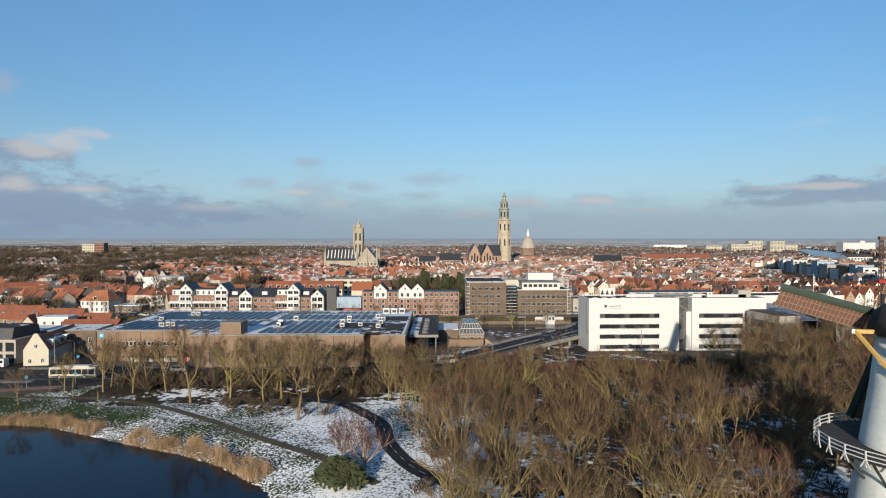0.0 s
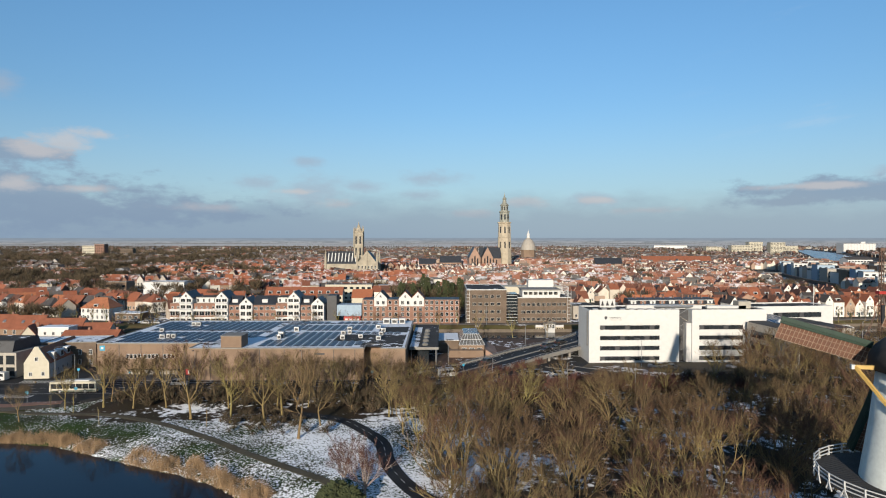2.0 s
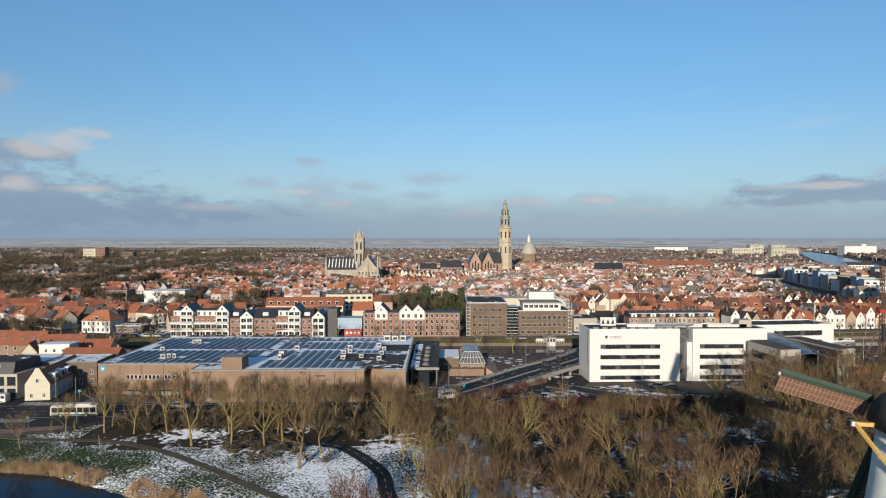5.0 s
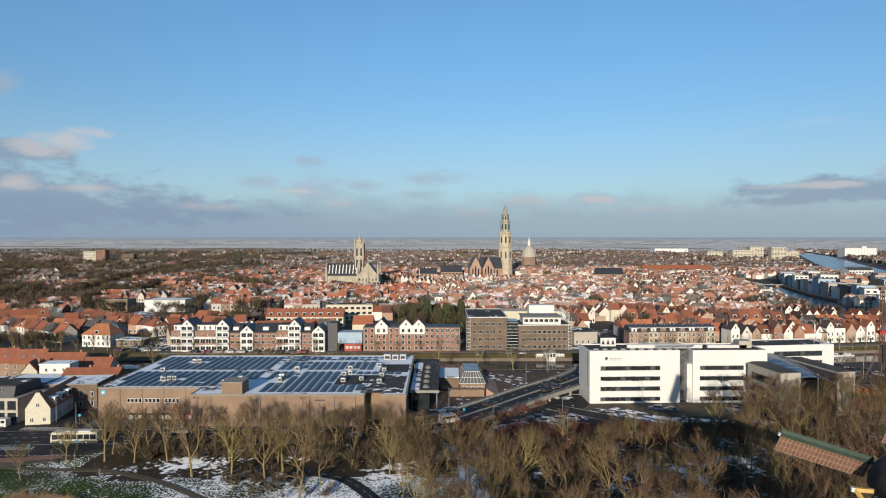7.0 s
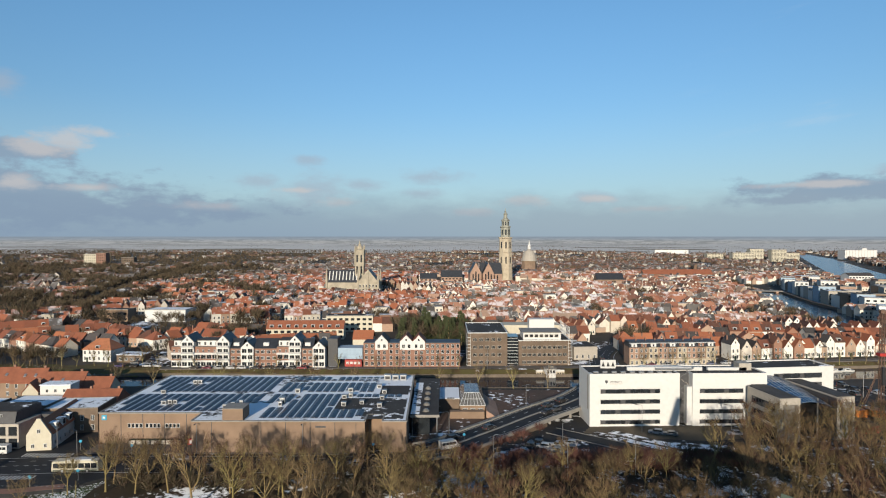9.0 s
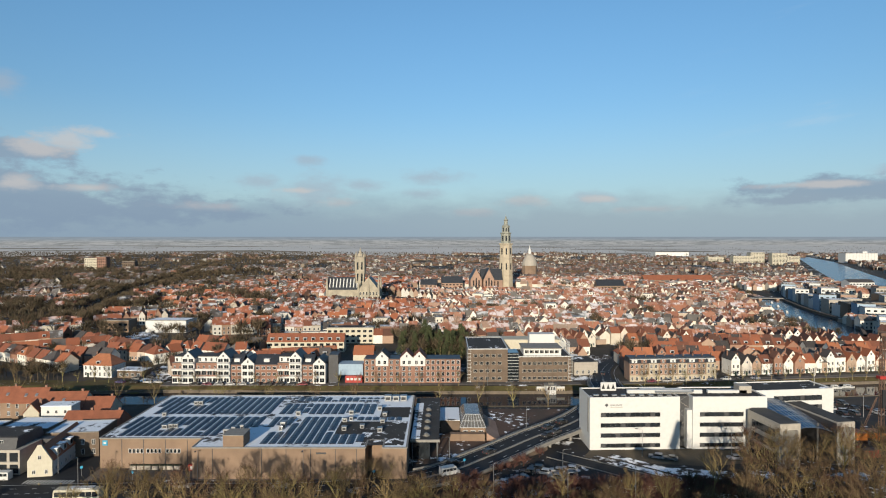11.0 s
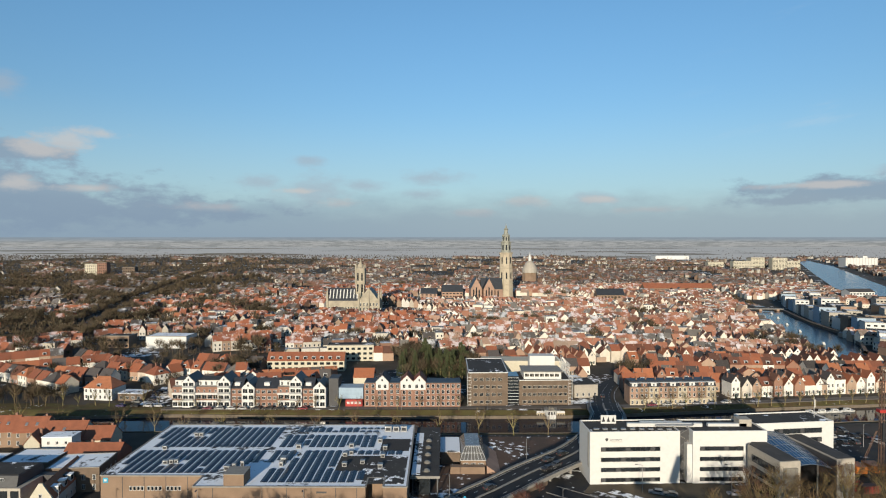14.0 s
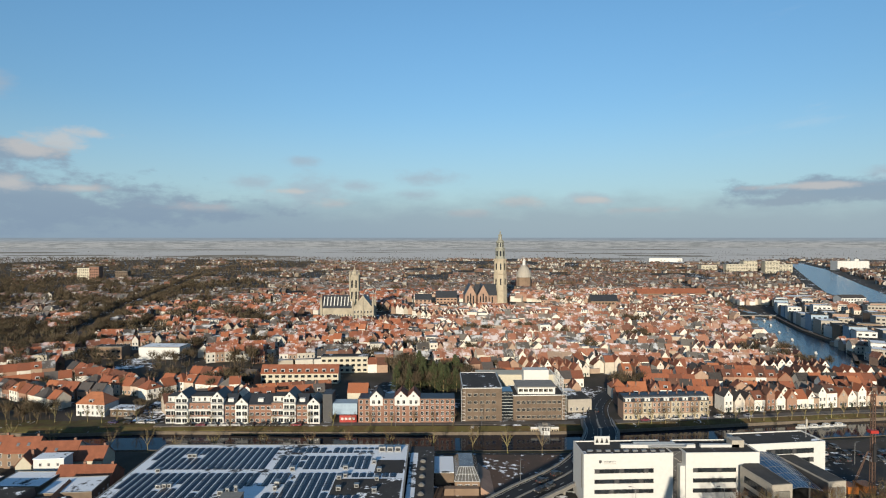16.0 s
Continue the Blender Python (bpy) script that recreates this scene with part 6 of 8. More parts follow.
for x in (2.4, 5.3, 8.4):
    set_part("window", W_SMALL, wd, x, 0, 5.6)

SERVICE = smooth_line([(34, 192, 0), (47.3, 181.5, 0), (57.5, 172.5, 0), (70, 161, 0)], 2.5)
tagged(new("road_service", ribbon([(p.x, p.y) for p in SERVICE], 2.9, 0.07, under=0.2).mesh("road_service", ("asphalt",))), "damp service road passing under the viaduct", "road", kind="structure")
for o, m_, w_, z_ in ((-3.1, "concrete", 0.2, 0.14), (3.1, "concrete", 0.2, 0.14)):
    ln_ = [(p.x + o * 0.66, p.y + o * 0.75) for p in SERVICE]
    tagged(new("kerb_service", ribbon(ln_, w_, z_, under=0.3).mesh("kerb", (m_,))), "pale kerb beside the service road", "kerb", kind="structure")
for i, (o, w_, cut_) in enumerate(((6.2, 1.5, 4), (10.6, 1.7, 5))):
    ln_ = [(p.x + o * 0.66, p.y + o * 0.75) for p in SERVICE[cut_:]]
    tagged(new("pavement_bay_" + str(i + 1), ribbon(ln_, w_, 0.05, under=0.2).mesh("bay", ("lot_snow",))), "strip of verge with thin snow", "pavement", kind="structure")
sheet("pavement_verge", [(43.5, 189.5), (58, 185), (80, 182), (98, 186), (98.5, 195), (80.7, 196.9), (77, 197), (47, 195.8)], 0.035, "earth", "bare brown earth verge in front of the white block", "verge")
sheet("pavement_snow", [(66, 181), (80, 179.5), (88, 176), (84, 171), (72, 173)], 0.045, "lot_snow", "trampled ground under patchy snow", "verge")
sheet("pavement_quay", [(-146, 289), (-131, 289), (-131, 300), (-141, 340), (-153, 340)], 0.03, "lot_snow", "paved quay parking with thin snow", "pavement")
sheet("pavement_bridge_head", [(61, 292), (76, 292), (88, 322), (100, 350), (92, 356), (61, 346)], 0.035, "lot_snow", "paved square with thin snow at the bridge head", "pavement")
flat_block(64.5, 302, 76.5, 318, 6.4, "grey_panel", "roof_dark", "low grey flat-roofed building at the bridge head", 0.1)
flat_block(60.5, 322, 74, 332, 4.5, "tan_brick", "roof_snow", "low brick shed with a snowy flat roof", 0.1)

# ---- far landmarks ----
hall_t = thing("town_hall", "gothic stone town hall with a steep slate roof and square tower", "town hall", (-100, 650, 0))
g = Geo()
g.box(-24, -8, -0.3, 10, 8, 13.5)
g.box(10, -14, -0.3, 31, 9, 13.5)
part("wall", g, "old_stone", hall_t)
g = Geo()
gable_roof_x(g, -24, 10, -8, 8, 13.5, 25.5, 0.4, 0.4)
part("roof", g, "slate", hall_t, "steep slate roof with snow streaks")
g = Geo()
gable_roof_y(g, 10, 31, -14, 9, 13.5, 26, 0.4, 0.4)
part("roof", g, "slate", hall_t)
g = Geo()
g.extrude_y([(9.6, 13.4), (31.4, 13.4), (20.5, 27.2)], -14.6, -14.0)
part("gable", g, "old_stone", hall_t)
for i in range(9):
    g = Geo()
    g.solid([(-22 + i * 3.6, -7.2, 15.75), (-21 + i * 3.6, -7.2, 15.75), (-21 + i * 3.6, -1.5, 24.35), (-22 + i * 3.6, -1.5, 24.35), (-22 + i * 3.6, -7.2, 15.4), (-21 + i * 3.6, -7.2, 15.4), (-21 + i * 3.6, -1.5, 24.0), (-22 + i * 3.6, -1.5, 24.0)],
            ((0, 1, 2, 3), (7, 6, 5, 4), (0, 4, 5, 1), (1, 5, 6, 2), (2, 6, 7, 3), (3, 7, 4, 0)))
    part("snow_strip", g, "white", hall_t)
for x, y in ((-24, -8), (-24, 8), (10, -14), (31, -14), (31, 9), (20.5, -14.3), (10, 8)):
    g = Geo()
    g.ring(x, y, ((-0.3, 1.3), (18, 1.2), (18.2, 1.5), (19, 1.1), (29 if y < 0 else 27, 0.06)), 8)
    part("turret", g, "old_stone", hall_t)
for i in range(11):
    set_part("window", window_mesh(1.4, 3.4, 1), hall_t, -22 + i * 2.9, -8.0, 3.0)
    if i < 6:
        set_part("window", window_mesh(1.4, 3.4, 1), hall_t, 12 + i * 3.4, -14.0, 3.0), set_part("window", window_mesh(1.4, 3.0, 1), hall_t, 12 + i * 3.4, -14.0, 8.2)
g = Geo()
g.box(5.5, -4.5, -0.3, 14.5, 4.5, 46)
tw = part("tower", g, "old_stone", hall_t, "square stone tower with a small spire")
g = Geo()
g.ring(10, 0, ((46, 5.0), (47.5, 5.2), (48, 3.4), (51, 2.6), (52, 1.4), (53, 1.6), (54.2, 0.7), (58, 0.05)), 8)
part("spire", g, "old_stone", tw)
for sx, sy in ((5.6, -4.4), (14.4, -4.4), (5.6, 4.4), (14.4, 4.4)):
    g = Geo()
    g.ring(sx, sy, ((30, 0.9), (48, 0.8), (53.5, 0.05)), 6)
    part("pinnacle", g, "old_stone", tw)
for z in (22, 34):
    for x in (7.8, 12.2):
        part("louvre", boxes((x - 0.9, -4.6, z, x + 0.9, -4.51, z + 8)), "glass", tw)

jan = thing("abbey_tower", "tall pale stone octagonal abbey tower with green copper crown", "tower", (78, 778, 0))
g = Geo()
g.ring(0, 0, ((-0.3, 8.2), (20, 7.9), (20.3, 8.2), (21, 7.7), (40, 7.4), (40.4, 7.8), (41, 7.2), (58, 6.9), (58.4, 7.9), (60, 7.9)), 8, turn=0.39)
part("shaft", g, "stone", jan)
g = Geo()
g.ring(0, 0, ((60, 5.6), (70, 5.4), (70.4, 6.2), (71.4, 6.2)), 8, turn=0.39)
part("lantern", g, "copper", jan, "grey-green copper lantern")
g = Geo()
g.ring(0, 0, ((71.4, 4.4), (77, 4.2), (77.4, 5.0), (78.4, 4.4), (80, 2.6), (81, 2.2), (84, 2.0), (84.3, 2.7), (85.6, 1.7), (86.6, 0.7), (87.4, 1.0), (88.4, 0.4), (91.5, 0.05)), 8, turn=0.39)
part("crown", g, "copper", jan, "green copper onion crown")
for i in range(8):
    a = 0.785 * i
    for z, hh, r_, w_ in ((46, 8, 6.5, 0.8), (27, 8, 7.0, 0.7), (62.5, 5.5, 5.05, 0.9), (72.4, 4, 3.95, 0.7)):
        q = Geo().at(0, 0, 0, a)
        q.box(r_ - 0.6, -w_, z, r_ + 0.12, w_, z + hh)
        part("louvre", q, "glass", jan)
for ob in jan.children:  # low shaft, tall crown
    for v in ob.data.vertices:
        v.co.z = v.co.z * 1.01 if v.co.z < 60.01 else 60.6 + (v.co.z - 60) * 1.2
jan.scale = (1.16, 1.16, 1.0)
ab = thing("abbey_church", "orange brick abbey church with steep gables and slate roofs", "church", (52, 760, 0), 0.06)
for x0, x1, y0, y1, e, r_ in ((-20, -6, -4, 22, 16, 29), (-4.5, 9, -8, 22, 16, 29)):
    g = Geo()
    gable_block(g, x0, x1, y0, y1, -0.3, e, r_)
    part("wall", g, "church_brick", ab)
    g = Geo()
    gable_roof_y(g, x0, x1, y0 + 0.6, y1, e, r_ - 0.2, 0.2, 0.3)
    part("roof", g, "slate", ab)
    for i in (-1, 0, 1):
        part("lancet", boxes(((x0 + x1) / 2 + i * 3.4 - 0.8, y0 - 0.1, 5, (x0 + x1) / 2 + i * 3.4 + 0.8, y0 - 0.01, 15 + 3 * (i == 0))), "glass", ab)
part("wall", boxes((-6, 4, -0.3, 21, 20, 15)), "church_brick", ab)
g = Geo()
gable_roof_x(g, -6, 21, 4, 20, 15, 28, 0.3, 0.3)
part("roof", g, "slate", ab)
for i in range(2):
    part("lancet", boxes((10 + i * 4.4, 3.88, 4, 11.6 + i * 4.4, 3.99, 13)), "glass", ab)
dm = thing("domed_church", "octagonal domed church with a small lantern", "church", (145, 1040, 0))
g = Geo()
g.ring(0, 0, ((-0.3, 12.5), (20, 12.5)), 8)
part("wall", g, "tan_brick", dm)
g = Geo()
g.ring(0, 0, ((20, 13.4), (21.5, 13.2), (29, 11.4), (36, 7.6), (40, 3.0)), 16)
part("dome", g, "grey_panel", dm, "lead-grey dome")
g = Geo()
g.ring(0, 0, ((40, 2.8), (45, 2.6), (45.4, 3.1), (49, 1.2), (55, 0.05)), 8)
part("lantern", g, "white", dm)


def big_block(name, label, category, x, y, w, d, h, wall, roof="roof_dark", turn=0.0, floors=None, bay=3.6, pitched_=0.0):
    """A larger building further off, with its storeys of windows."""
    b = thing(name, label, category, (x, y, 0), turn)
    if pitched_:
        g = Geo()
        g.extrude_x([(0, -0.3), (d, -0.3), (d, h), (d / 2, h + pitched_), (0, h)], 0, w)
        part("wall", g, wall, b)
        g = Geo()
        gable_roof_x(g, 0, w, 0, d, h, h + pitched_, 0.4, 0.3)
        part("roof", g, roof, b)
    else:
        part("wall", boxes((0, 0, -0.3, w, d, h)), wall, b)
        part("roof", boxes((0.4, 0.4, h, w - 0.4, d - 0.4, h + 0.1)), roof, b)
        for r_ in ((-0.1, -0.1, h, w + 0.1, 0.3, h + 0.5), (-0.1, 0.3, h, 0.3, d, h + 0.5), (w - 0.3, 0.3, h, w + 0.1, d, h + 0.5)):
            part("parapet", boxes(r_), "concrete", b)
    fl_ = floors if floors is not None else int(h / 3.2)
    for k_ in range(fl_):
        z = 0.9 + k_ * (h - 0.6) / fl_
        n = int(w / bay)
        if n > 9 or h > 25 or x > 240:
            g = Geo()
            for i in range(n):
                xa = w * (i + 0.5) / n
                g.box(xa - bay * 0.32, -0.1, z, xa + bay * 0.32, -0.01, z + 1.5)
            tagged(part("window_band", g, "glass", b), kind="stuff")
        else:
            for i in range(n):
                xa = w * (i + 0.5) / n
                part("window", boxes((xa - bay * 0.3, -0.1, z, xa + bay * 0.3, -0.01, z + 1.5)), "glass", b)
    return b


big_block("abbey_range", "long brick abbey range under a steep slate roof", "church", -4, 806, 28, 12, 8, "church_brick", "slate", 0.03, 2, 4.5, 8.0)
big_block("abbey_range", "low brick abbey range with a slate roof", "church", -32, 796, 22, 11, 6.5, "church_brick", "slate", -0.08, 2, 4.5, 6.5)
big_block("slate_hall", "long old hall under a dark slate roof", "hall", 190, 760, 34, 14, 8, "tan_brick", "slate", 0.0, 2, 4.0, 7.0)
big_block("apartment_block", "cream flat-roofed apartment block among red roofs", "apartments", -76, 392, 30, 12, 10, "cream", turn=0.05)
row_house = big_block("terrace", "long red-roofed terrace behind the quay houses", "terrace", -106, 362, 46, 9, 6.5, "cream", "tile_left", 0.02, pitched_=4.0)
for i in range(9):
    d_ = part("dormer", boxes((2 + i * 4.9, 0.4, 6.9, 4.2 + i * 4.9, 2.8, 8.7)), "white", row_house)
    part("dormer_pane", boxes((2.2 + i * 4.9, 0.34, 7.2, 4.0 + i * 4.9, 0.39, 8.5)), "glass", d_)
big_block("white_hall", "long white windowless hall with a snowy roof", "hall", -215.5, 437.5, 30, 17, 8.5, "white", "roof_snow", -0.05, 0)
big_block("brick_house_block", "brown brick block beside a white hall", "building", -248, 438, 20, 12, 8.5, "tan_brick")
big_block("long_building", "long orange-roofed building in the old town", "building", 282, 862, 100, 14, 8, "tan_brick", "tile_left", 0.05, pitched_=6.0)
big_block("apartment_tower", "red brick apartment tower at the edge of town", "apartments", -722, 1262, 20, 16, 27, "red_brick")
big_block("apartment_tower", "cream apartment tower at the edge of town", "apartments", -752, 1270, 28, 16, 24, "cream")
big_block("apartment_block", "brown apartment block at the edge of town", "apartments", -676, 1275, 26, 14, 17, "brown_brick")
big_block("warehouse", "long white distribution shed on the horizon", "warehouse", 760, 2200, 120, 50, 13, "white", "white", 0, 0)
for x, y, w, h in ((700, 1480, 50, 22), (752, 1500, 34, 30), (800, 1490, 36, 29), (660, 1530, 40, 18), (845, 1520, 40, 20)):
    big_block("apartment_tower", "cream-coloured flats beyond the old town", "apartments", x, y, w, 18, h, "cream")
silo = big_block("grain_silo", "big white silo block on the canal quay", "silo", 1059, 1613, 85, 30, 25, "white", "white", 0, 0)
part("tower", boxes((48, 4, 25, 60, 20, 30)), "white", silo)
for i in range(11):
    part("silo_joint", boxes((8 * i + 3.6, -0.2, 0, 8 * i + 4.0, -0.01, 25)), "concrete", silo)
for x, y, w, d, h, m_ in ((440, 520, 26, 20, 9, "grey_panel"), (470, 560, 30, 24, 8, "tan_brick"), (505, 600, 34, 20, 10, "white"), (440, 450, 30, 24, 9, "grey_panel"), (385, 440, 26, 20, 12, "tan_brick"), (520, 680, 30, 22, 9, "grey_panel"), (470, 800, 36, 20, 9, "white"), (480, 870, 36, 20, 8, "tan_brick"), (370, 410, 22, 18, 10, "cream"), (420, 480, 20, 18, 13, "white")):
    big_block("dockside_shed", "flat-roofed business building near the docks", "building", x, y, w, d, h, m_, "roof_snow", 0.3)
big_block("harbour_office", "white harbour building with a red roof", "building", 488, 735, 30, 16, 14, "white", "tile", 0.0, pitched_=3.0)
QUAY = [(295, 417), (313, 447), (333, 502), (342, 556), (354, 600), (370, 650), (395, 720), (430, 780)]
ql = smooth_line([(x, y, 0) for x, y in QUAY], 1.0)
rows_, s_at, i_ = [], 4.0, 0
r_ = random.Random(8)
while s_at < len(ql) - 14:
    w = r_.uniform(9, 17)
    p, q = ql[int(s_at)], ql[min(len(ql) - 1, int(s_at + w))]
    t = math.atan2(q.y - p.y, q.x - p.x)
    m_ = ("grey_panel", "white", "dark_panel", "cream", "white", "blue_sign", "tan_brick", "white", "grey_panel", "blue_sign", "white")[i_ % 11]
    rows_.append((p.x + 3, p.y, w, r_.uniform(12, 18), r_.uniform(9, 16), m_, t - math.pi / 2))
    if r_.random() < 0.8:
        rows_.append((p.x + 30 + r_.uniform(0, 6), p.y - 6, w * 1.2, 16, r_.uniform(8, 13), ("tan_brick", "white", "grey_panel", "church_brick")[i_ % 4], t - math.pi / 2))
    s_at += w + r_.choice((0.3, 3.0, 5.0))
    i_ += 1
for _ in range(34):
    p = ql[r_.randrange(20, len(ql) - 10)]
    rows_.append((p.x + r_.uniform(62, 190), p.y + r_.uniform(-30, 60), r_.uniform(10, 26), r_.uniform(10, 16), r_.uniform(7, 15), r_.choice(("white", "cream", "tan_brick", "grey_panel", "white", "church_brick")), r_.uniform(-0.5, 0.3)))
rows_ = [q for q in rows_ if not inside((q[0] + 10, q[1] + 8), SHIP_WIDE)]
for x, y, w, d, h, m_, tn in rows_:
    big_block("dockside_building", {"white": "white modern dockside building", "blue_sign": "pale blue dockside apartment house", "grey_panel": "grey flat-roofed dockside building", "dark_panel": "dark brown dockside block", "cream": "cream rendered dockside office", "tan_brick": "tan brick dockside building", "church_brick": "orange brick dockside block"}[m_],
              "building", x, y, w, d, h, "blue_pale" if m_ == "blue_sign" else m_, "roof_snow" if m_ in ("white", "grey_panel") else "roof_dark", tn)

# ---- bare winter trees ----
def grow_tree(seed, H, spread=0.5, fork=0.22, stems=1, limbs=8, twig_r=0.018, mats=("bark", "twig"), kids=(7, 6, 4), rise=0.2, wide=0.9, dome=0.0):
    """A tapered trunk that forks into limbs, branches and fine twigs. Returns the meshes of trunk and crown."""
    r = random.Random(seed)
    wood, fine = Geo(), Geo()
    low = 0.25 if dome < 1 else 0.42

    def turn(d, ang, roll):
        u = d.cross(Vector((0.3, 0.2, 1)) if abs(d.z) < 0.95 else Vector((1, 0, 0))).normalized()
        w = d.cross(u)
        return (d * math.cos(ang) + (u * math.cos(roll) + w * math.sin(roll)) * math.sin(ang)).normalized()

    def limb(p, d, L, rad, level, g):
        n = (3, 3, 2, 1, 1)[level]
        pts, dirs = [p], [d]
        for i in range(n):
            d = (d + Vector((r.uniform(-1, 1), r.uniform(-1, 1), r.uniform(-0.2, 1.0))) * (0.10, 0.13, 0.2 - 0.07 * dome, 0.12, 0.1)[level]).normalized()
            q = pts[-1] + d * (L / n)
            ra, rb = rad * (1 - (0.72 + 0.16 * dome) * i / n), rad * (1 - (0.72 + 0.16 * dome) * (i + 1) / n)
            g.tube(pts[-1], q, ra, rb if level < 3 else 0, (7, 5, 3, 3, 3)[level], 0, cap=False)
            pts.append(q), dirs.append(d)
        return pts, dirs

    def sprout(pts, dirs, L, rad, level):
        if level > 3:
            return
        count = kids[level - 1]
        for j in range(count):
            f = low + (1 - low) * (j + r.random()) / count
            k_ = min(len(pts) - 2, int(f * (len(pts) - 1)))
            p = pts[k_].lerp(pts[k_ + 1], f * (len(pts) - 1) - k_)
            d = turn(dirs[k_ + 1], r.uniform(0.3, wide), r.uniform(0, 6.28))
            d = (d + Vector((0, 0, rise))).normalized()
            l2 = L * r.uniform(0.34 - 0.08 * dome, 0.55 - 0.13 * dome) * (1.15 - 0.5 * f)
            r2 = max(twig_r, rad * 0.38)
            pp, dd = limb(p, d, l2, r2, level + 1, wood if level < 2 and dome < 1 else fine)
            sprout(pp, dd, l2, r2, level + 1)

    for s in range(stems):
        base = Vector((r.uniform(-0.5, 0.5), r.uniform(-0.5, 0.5), -0.4)) if stems > 1 else Vector((0, 0, -0.4))
        d0 = Vector((r.uniform(-1, 1) * (0.06 + 0.25 * (stems > 1)), r.uniform(-1, 1) * (0.06 + 0.25 * (stems > 1)), 1)).normalized()
        rad = H * 0.0145 + 0.05
        L0 = H * (fork if stems == 1 else fork * 0.6)
        pts, dirs = limb(base, d0, L0 + 0.4, rad, 0, wood)
        wood.tube(base - d0 * 0.1, base + d0 * 0.5, rad * 1.5, rad * 0.98, 7, 0, cap=False)
        m = max(3, limbs // stems)
        for j in range(m):
            a = 6.283 * (j + r.random() * 0.6) / m
            tilt = spread * r.uniform(0.12, 1.05)
            d = Vector((math.cos(a) * math.sin(tilt), math.sin(a) * math.sin(tilt), math.cos(tilt)))
            p = pts[-1].lerp(pts[-2], r.uniform(0, 0.8))
            L = (H - L0) * r.uniform(0.68 + 0.1 * dome, 0.95) * (1.05 - (0.3 - 0.22 * dome) * tilt)
            thick = rad * (0.42 - 0.14 * dome)
            pp, dd = limb(p, d, L, thick, 1, wood)
            sprout(pp, dd, L, thick, 1)
    return wood.mesh("trunk", (mats[0],)), fine.mesh("crown", (mats[1],))


def crown_tree(seed, H, R, trunk=0.2, limbs=6, shoots=9, twig_r=0.015, mats=("limb", "twig"), low=0.0):
    """A broad bare tree: limbs climb off a short stem, fork again and again and end in a rounded haze of twigs."""
    r = random.Random(seed)
    wood, fine = Geo(), Geo()
    mid_z, half = H * (0.56 - low), H * (0.44 + low)

    def room(p):
        return math.hypot(p.x, p.y) ** 2 / (R * R) + ((p.z - mid_z) / half) ** 2

    def bend(d, ang):
        u = d.orthogonal().normalized()
        u.rotate(Matrix.Rotation(r.uniform(0, 6.283), 3, d))
        return (d * math.cos(ang) + u * math.sin(ang)).normalized()

    def twigs(a, b, d, count, size):
        for _ in range(count):
            p = a.lerp(b, r.random())
            q = bend(d, r.uniform(0.2, 0.85)) + Vector((p.x / R * 0.25, p.y / R * 0.25, 0.28))
            q = p + q.normalized() * size * r.uniform(0.5, 1.25)
            fine.tube(p, q, twig_r, 0, 3)
            for _ in range(1):
                m = p.lerp(q, r.uniform(0.25, 0.75))
                fine.tube(m, m + (bend((q - p).normalized(), r.uniform(0.3, 0.7)) + Vector((0, 0, 0.15))) * size * r.uniform(0.3, 0.6), twig_r * 0.75, 0, 3)

    def grow(p, d, L, rad, level):
        if level > 5 or room(p) > 1.02:
            return
        pts = [p]
        for i in range(2):
            d = (d + Vector((r.uniform(-1, 1), r.uniform(-1, 1), r.uniform(-0.4, 1.0))) * 0.14 + Vector((0, 0, 0.10 if d.z < 0.85 else 0.0))).normalized()
            q = pts[-1] + d * L / 2
            ra, rb = rad * (1 - 0.16 * i), rad * (1 - 0.16 * (i + 1))
            wood.tube(pts[-1], q, ra, rb, 5 if level < 3 else 3, 0, cap=False)
            if level > 2:
                twigs(pts[-1], q, d, (0, 0, 0, 1, shoots // 2, shoots)[level] // 2, 1.25 if level > 3 else 1.0)
            pts.append(q)
        for j in range(3 if r.random() < 0.28 else 2):
            c = bend(d, r.uniform(0.28, 0.72))
            grow(pts[-1], c, L * r.uniform(0.68, 0.92), rad * r.uniform(0.62, 0.76), level + 1)
        if level < 4 and r.random() < 0.55:
            grow(pts[1], bend(d, r.uniform(0.5, 0.95)), L * r.uniform(0.55, 0.75), rad * 0.5, level + 2)

    rad = H * 0.0115 + 0.05
    T = H * trunk
    tip = Vector((r.uniform(-0.4, 0.4), r.uniform(-0.4, 0.4), T))
    wood.tube((0, 0, -0.5), (0, 0, 0.6), rad * 1.6, rad * 1.05, 7, 0, cap=False)
    wood.tube((0, 0, 0.5), tip, rad * 1.05, rad * 0.85, 7, 0, cap=False)
    lead = tip + Vector((r.uniform(-0.5, 0.5), r.uniform(-0.5, 0.5), H * 0.2))
    wood.tube(tip, lead, rad * 0.85, rad * 0.5, 6, 0, cap=False)
    step = (H - T) * 0.262
    grow(lead, Vector((r.uniform(-0.2, 0.2), r.uniform(-0.2, 0.2), 1)).normalized(), step * 0.85, rad * 0.48, 1)
    for j in range(limbs):
        a = 6.283 * (j + r.random() * 0.7) / limbs
        tilt = r.uniform(0.7, 1.15) if j % 2 else r.uniform(0.4, 0.8)
        d = Vector((math.cos(a) * math.sin(tilt), math.sin(a) * math.sin(tilt), math.cos(tilt)))
        grow(tip.lerp(lead, r.uniform(-0.3, 0.8)), d, step * r.uniform(0.85, 1.1), rad * r.uniform(0.42, 0.6), 1)
    return wood.mesh("trunk", (mats[0],)), fine.mesh("crown", (mats[1],))


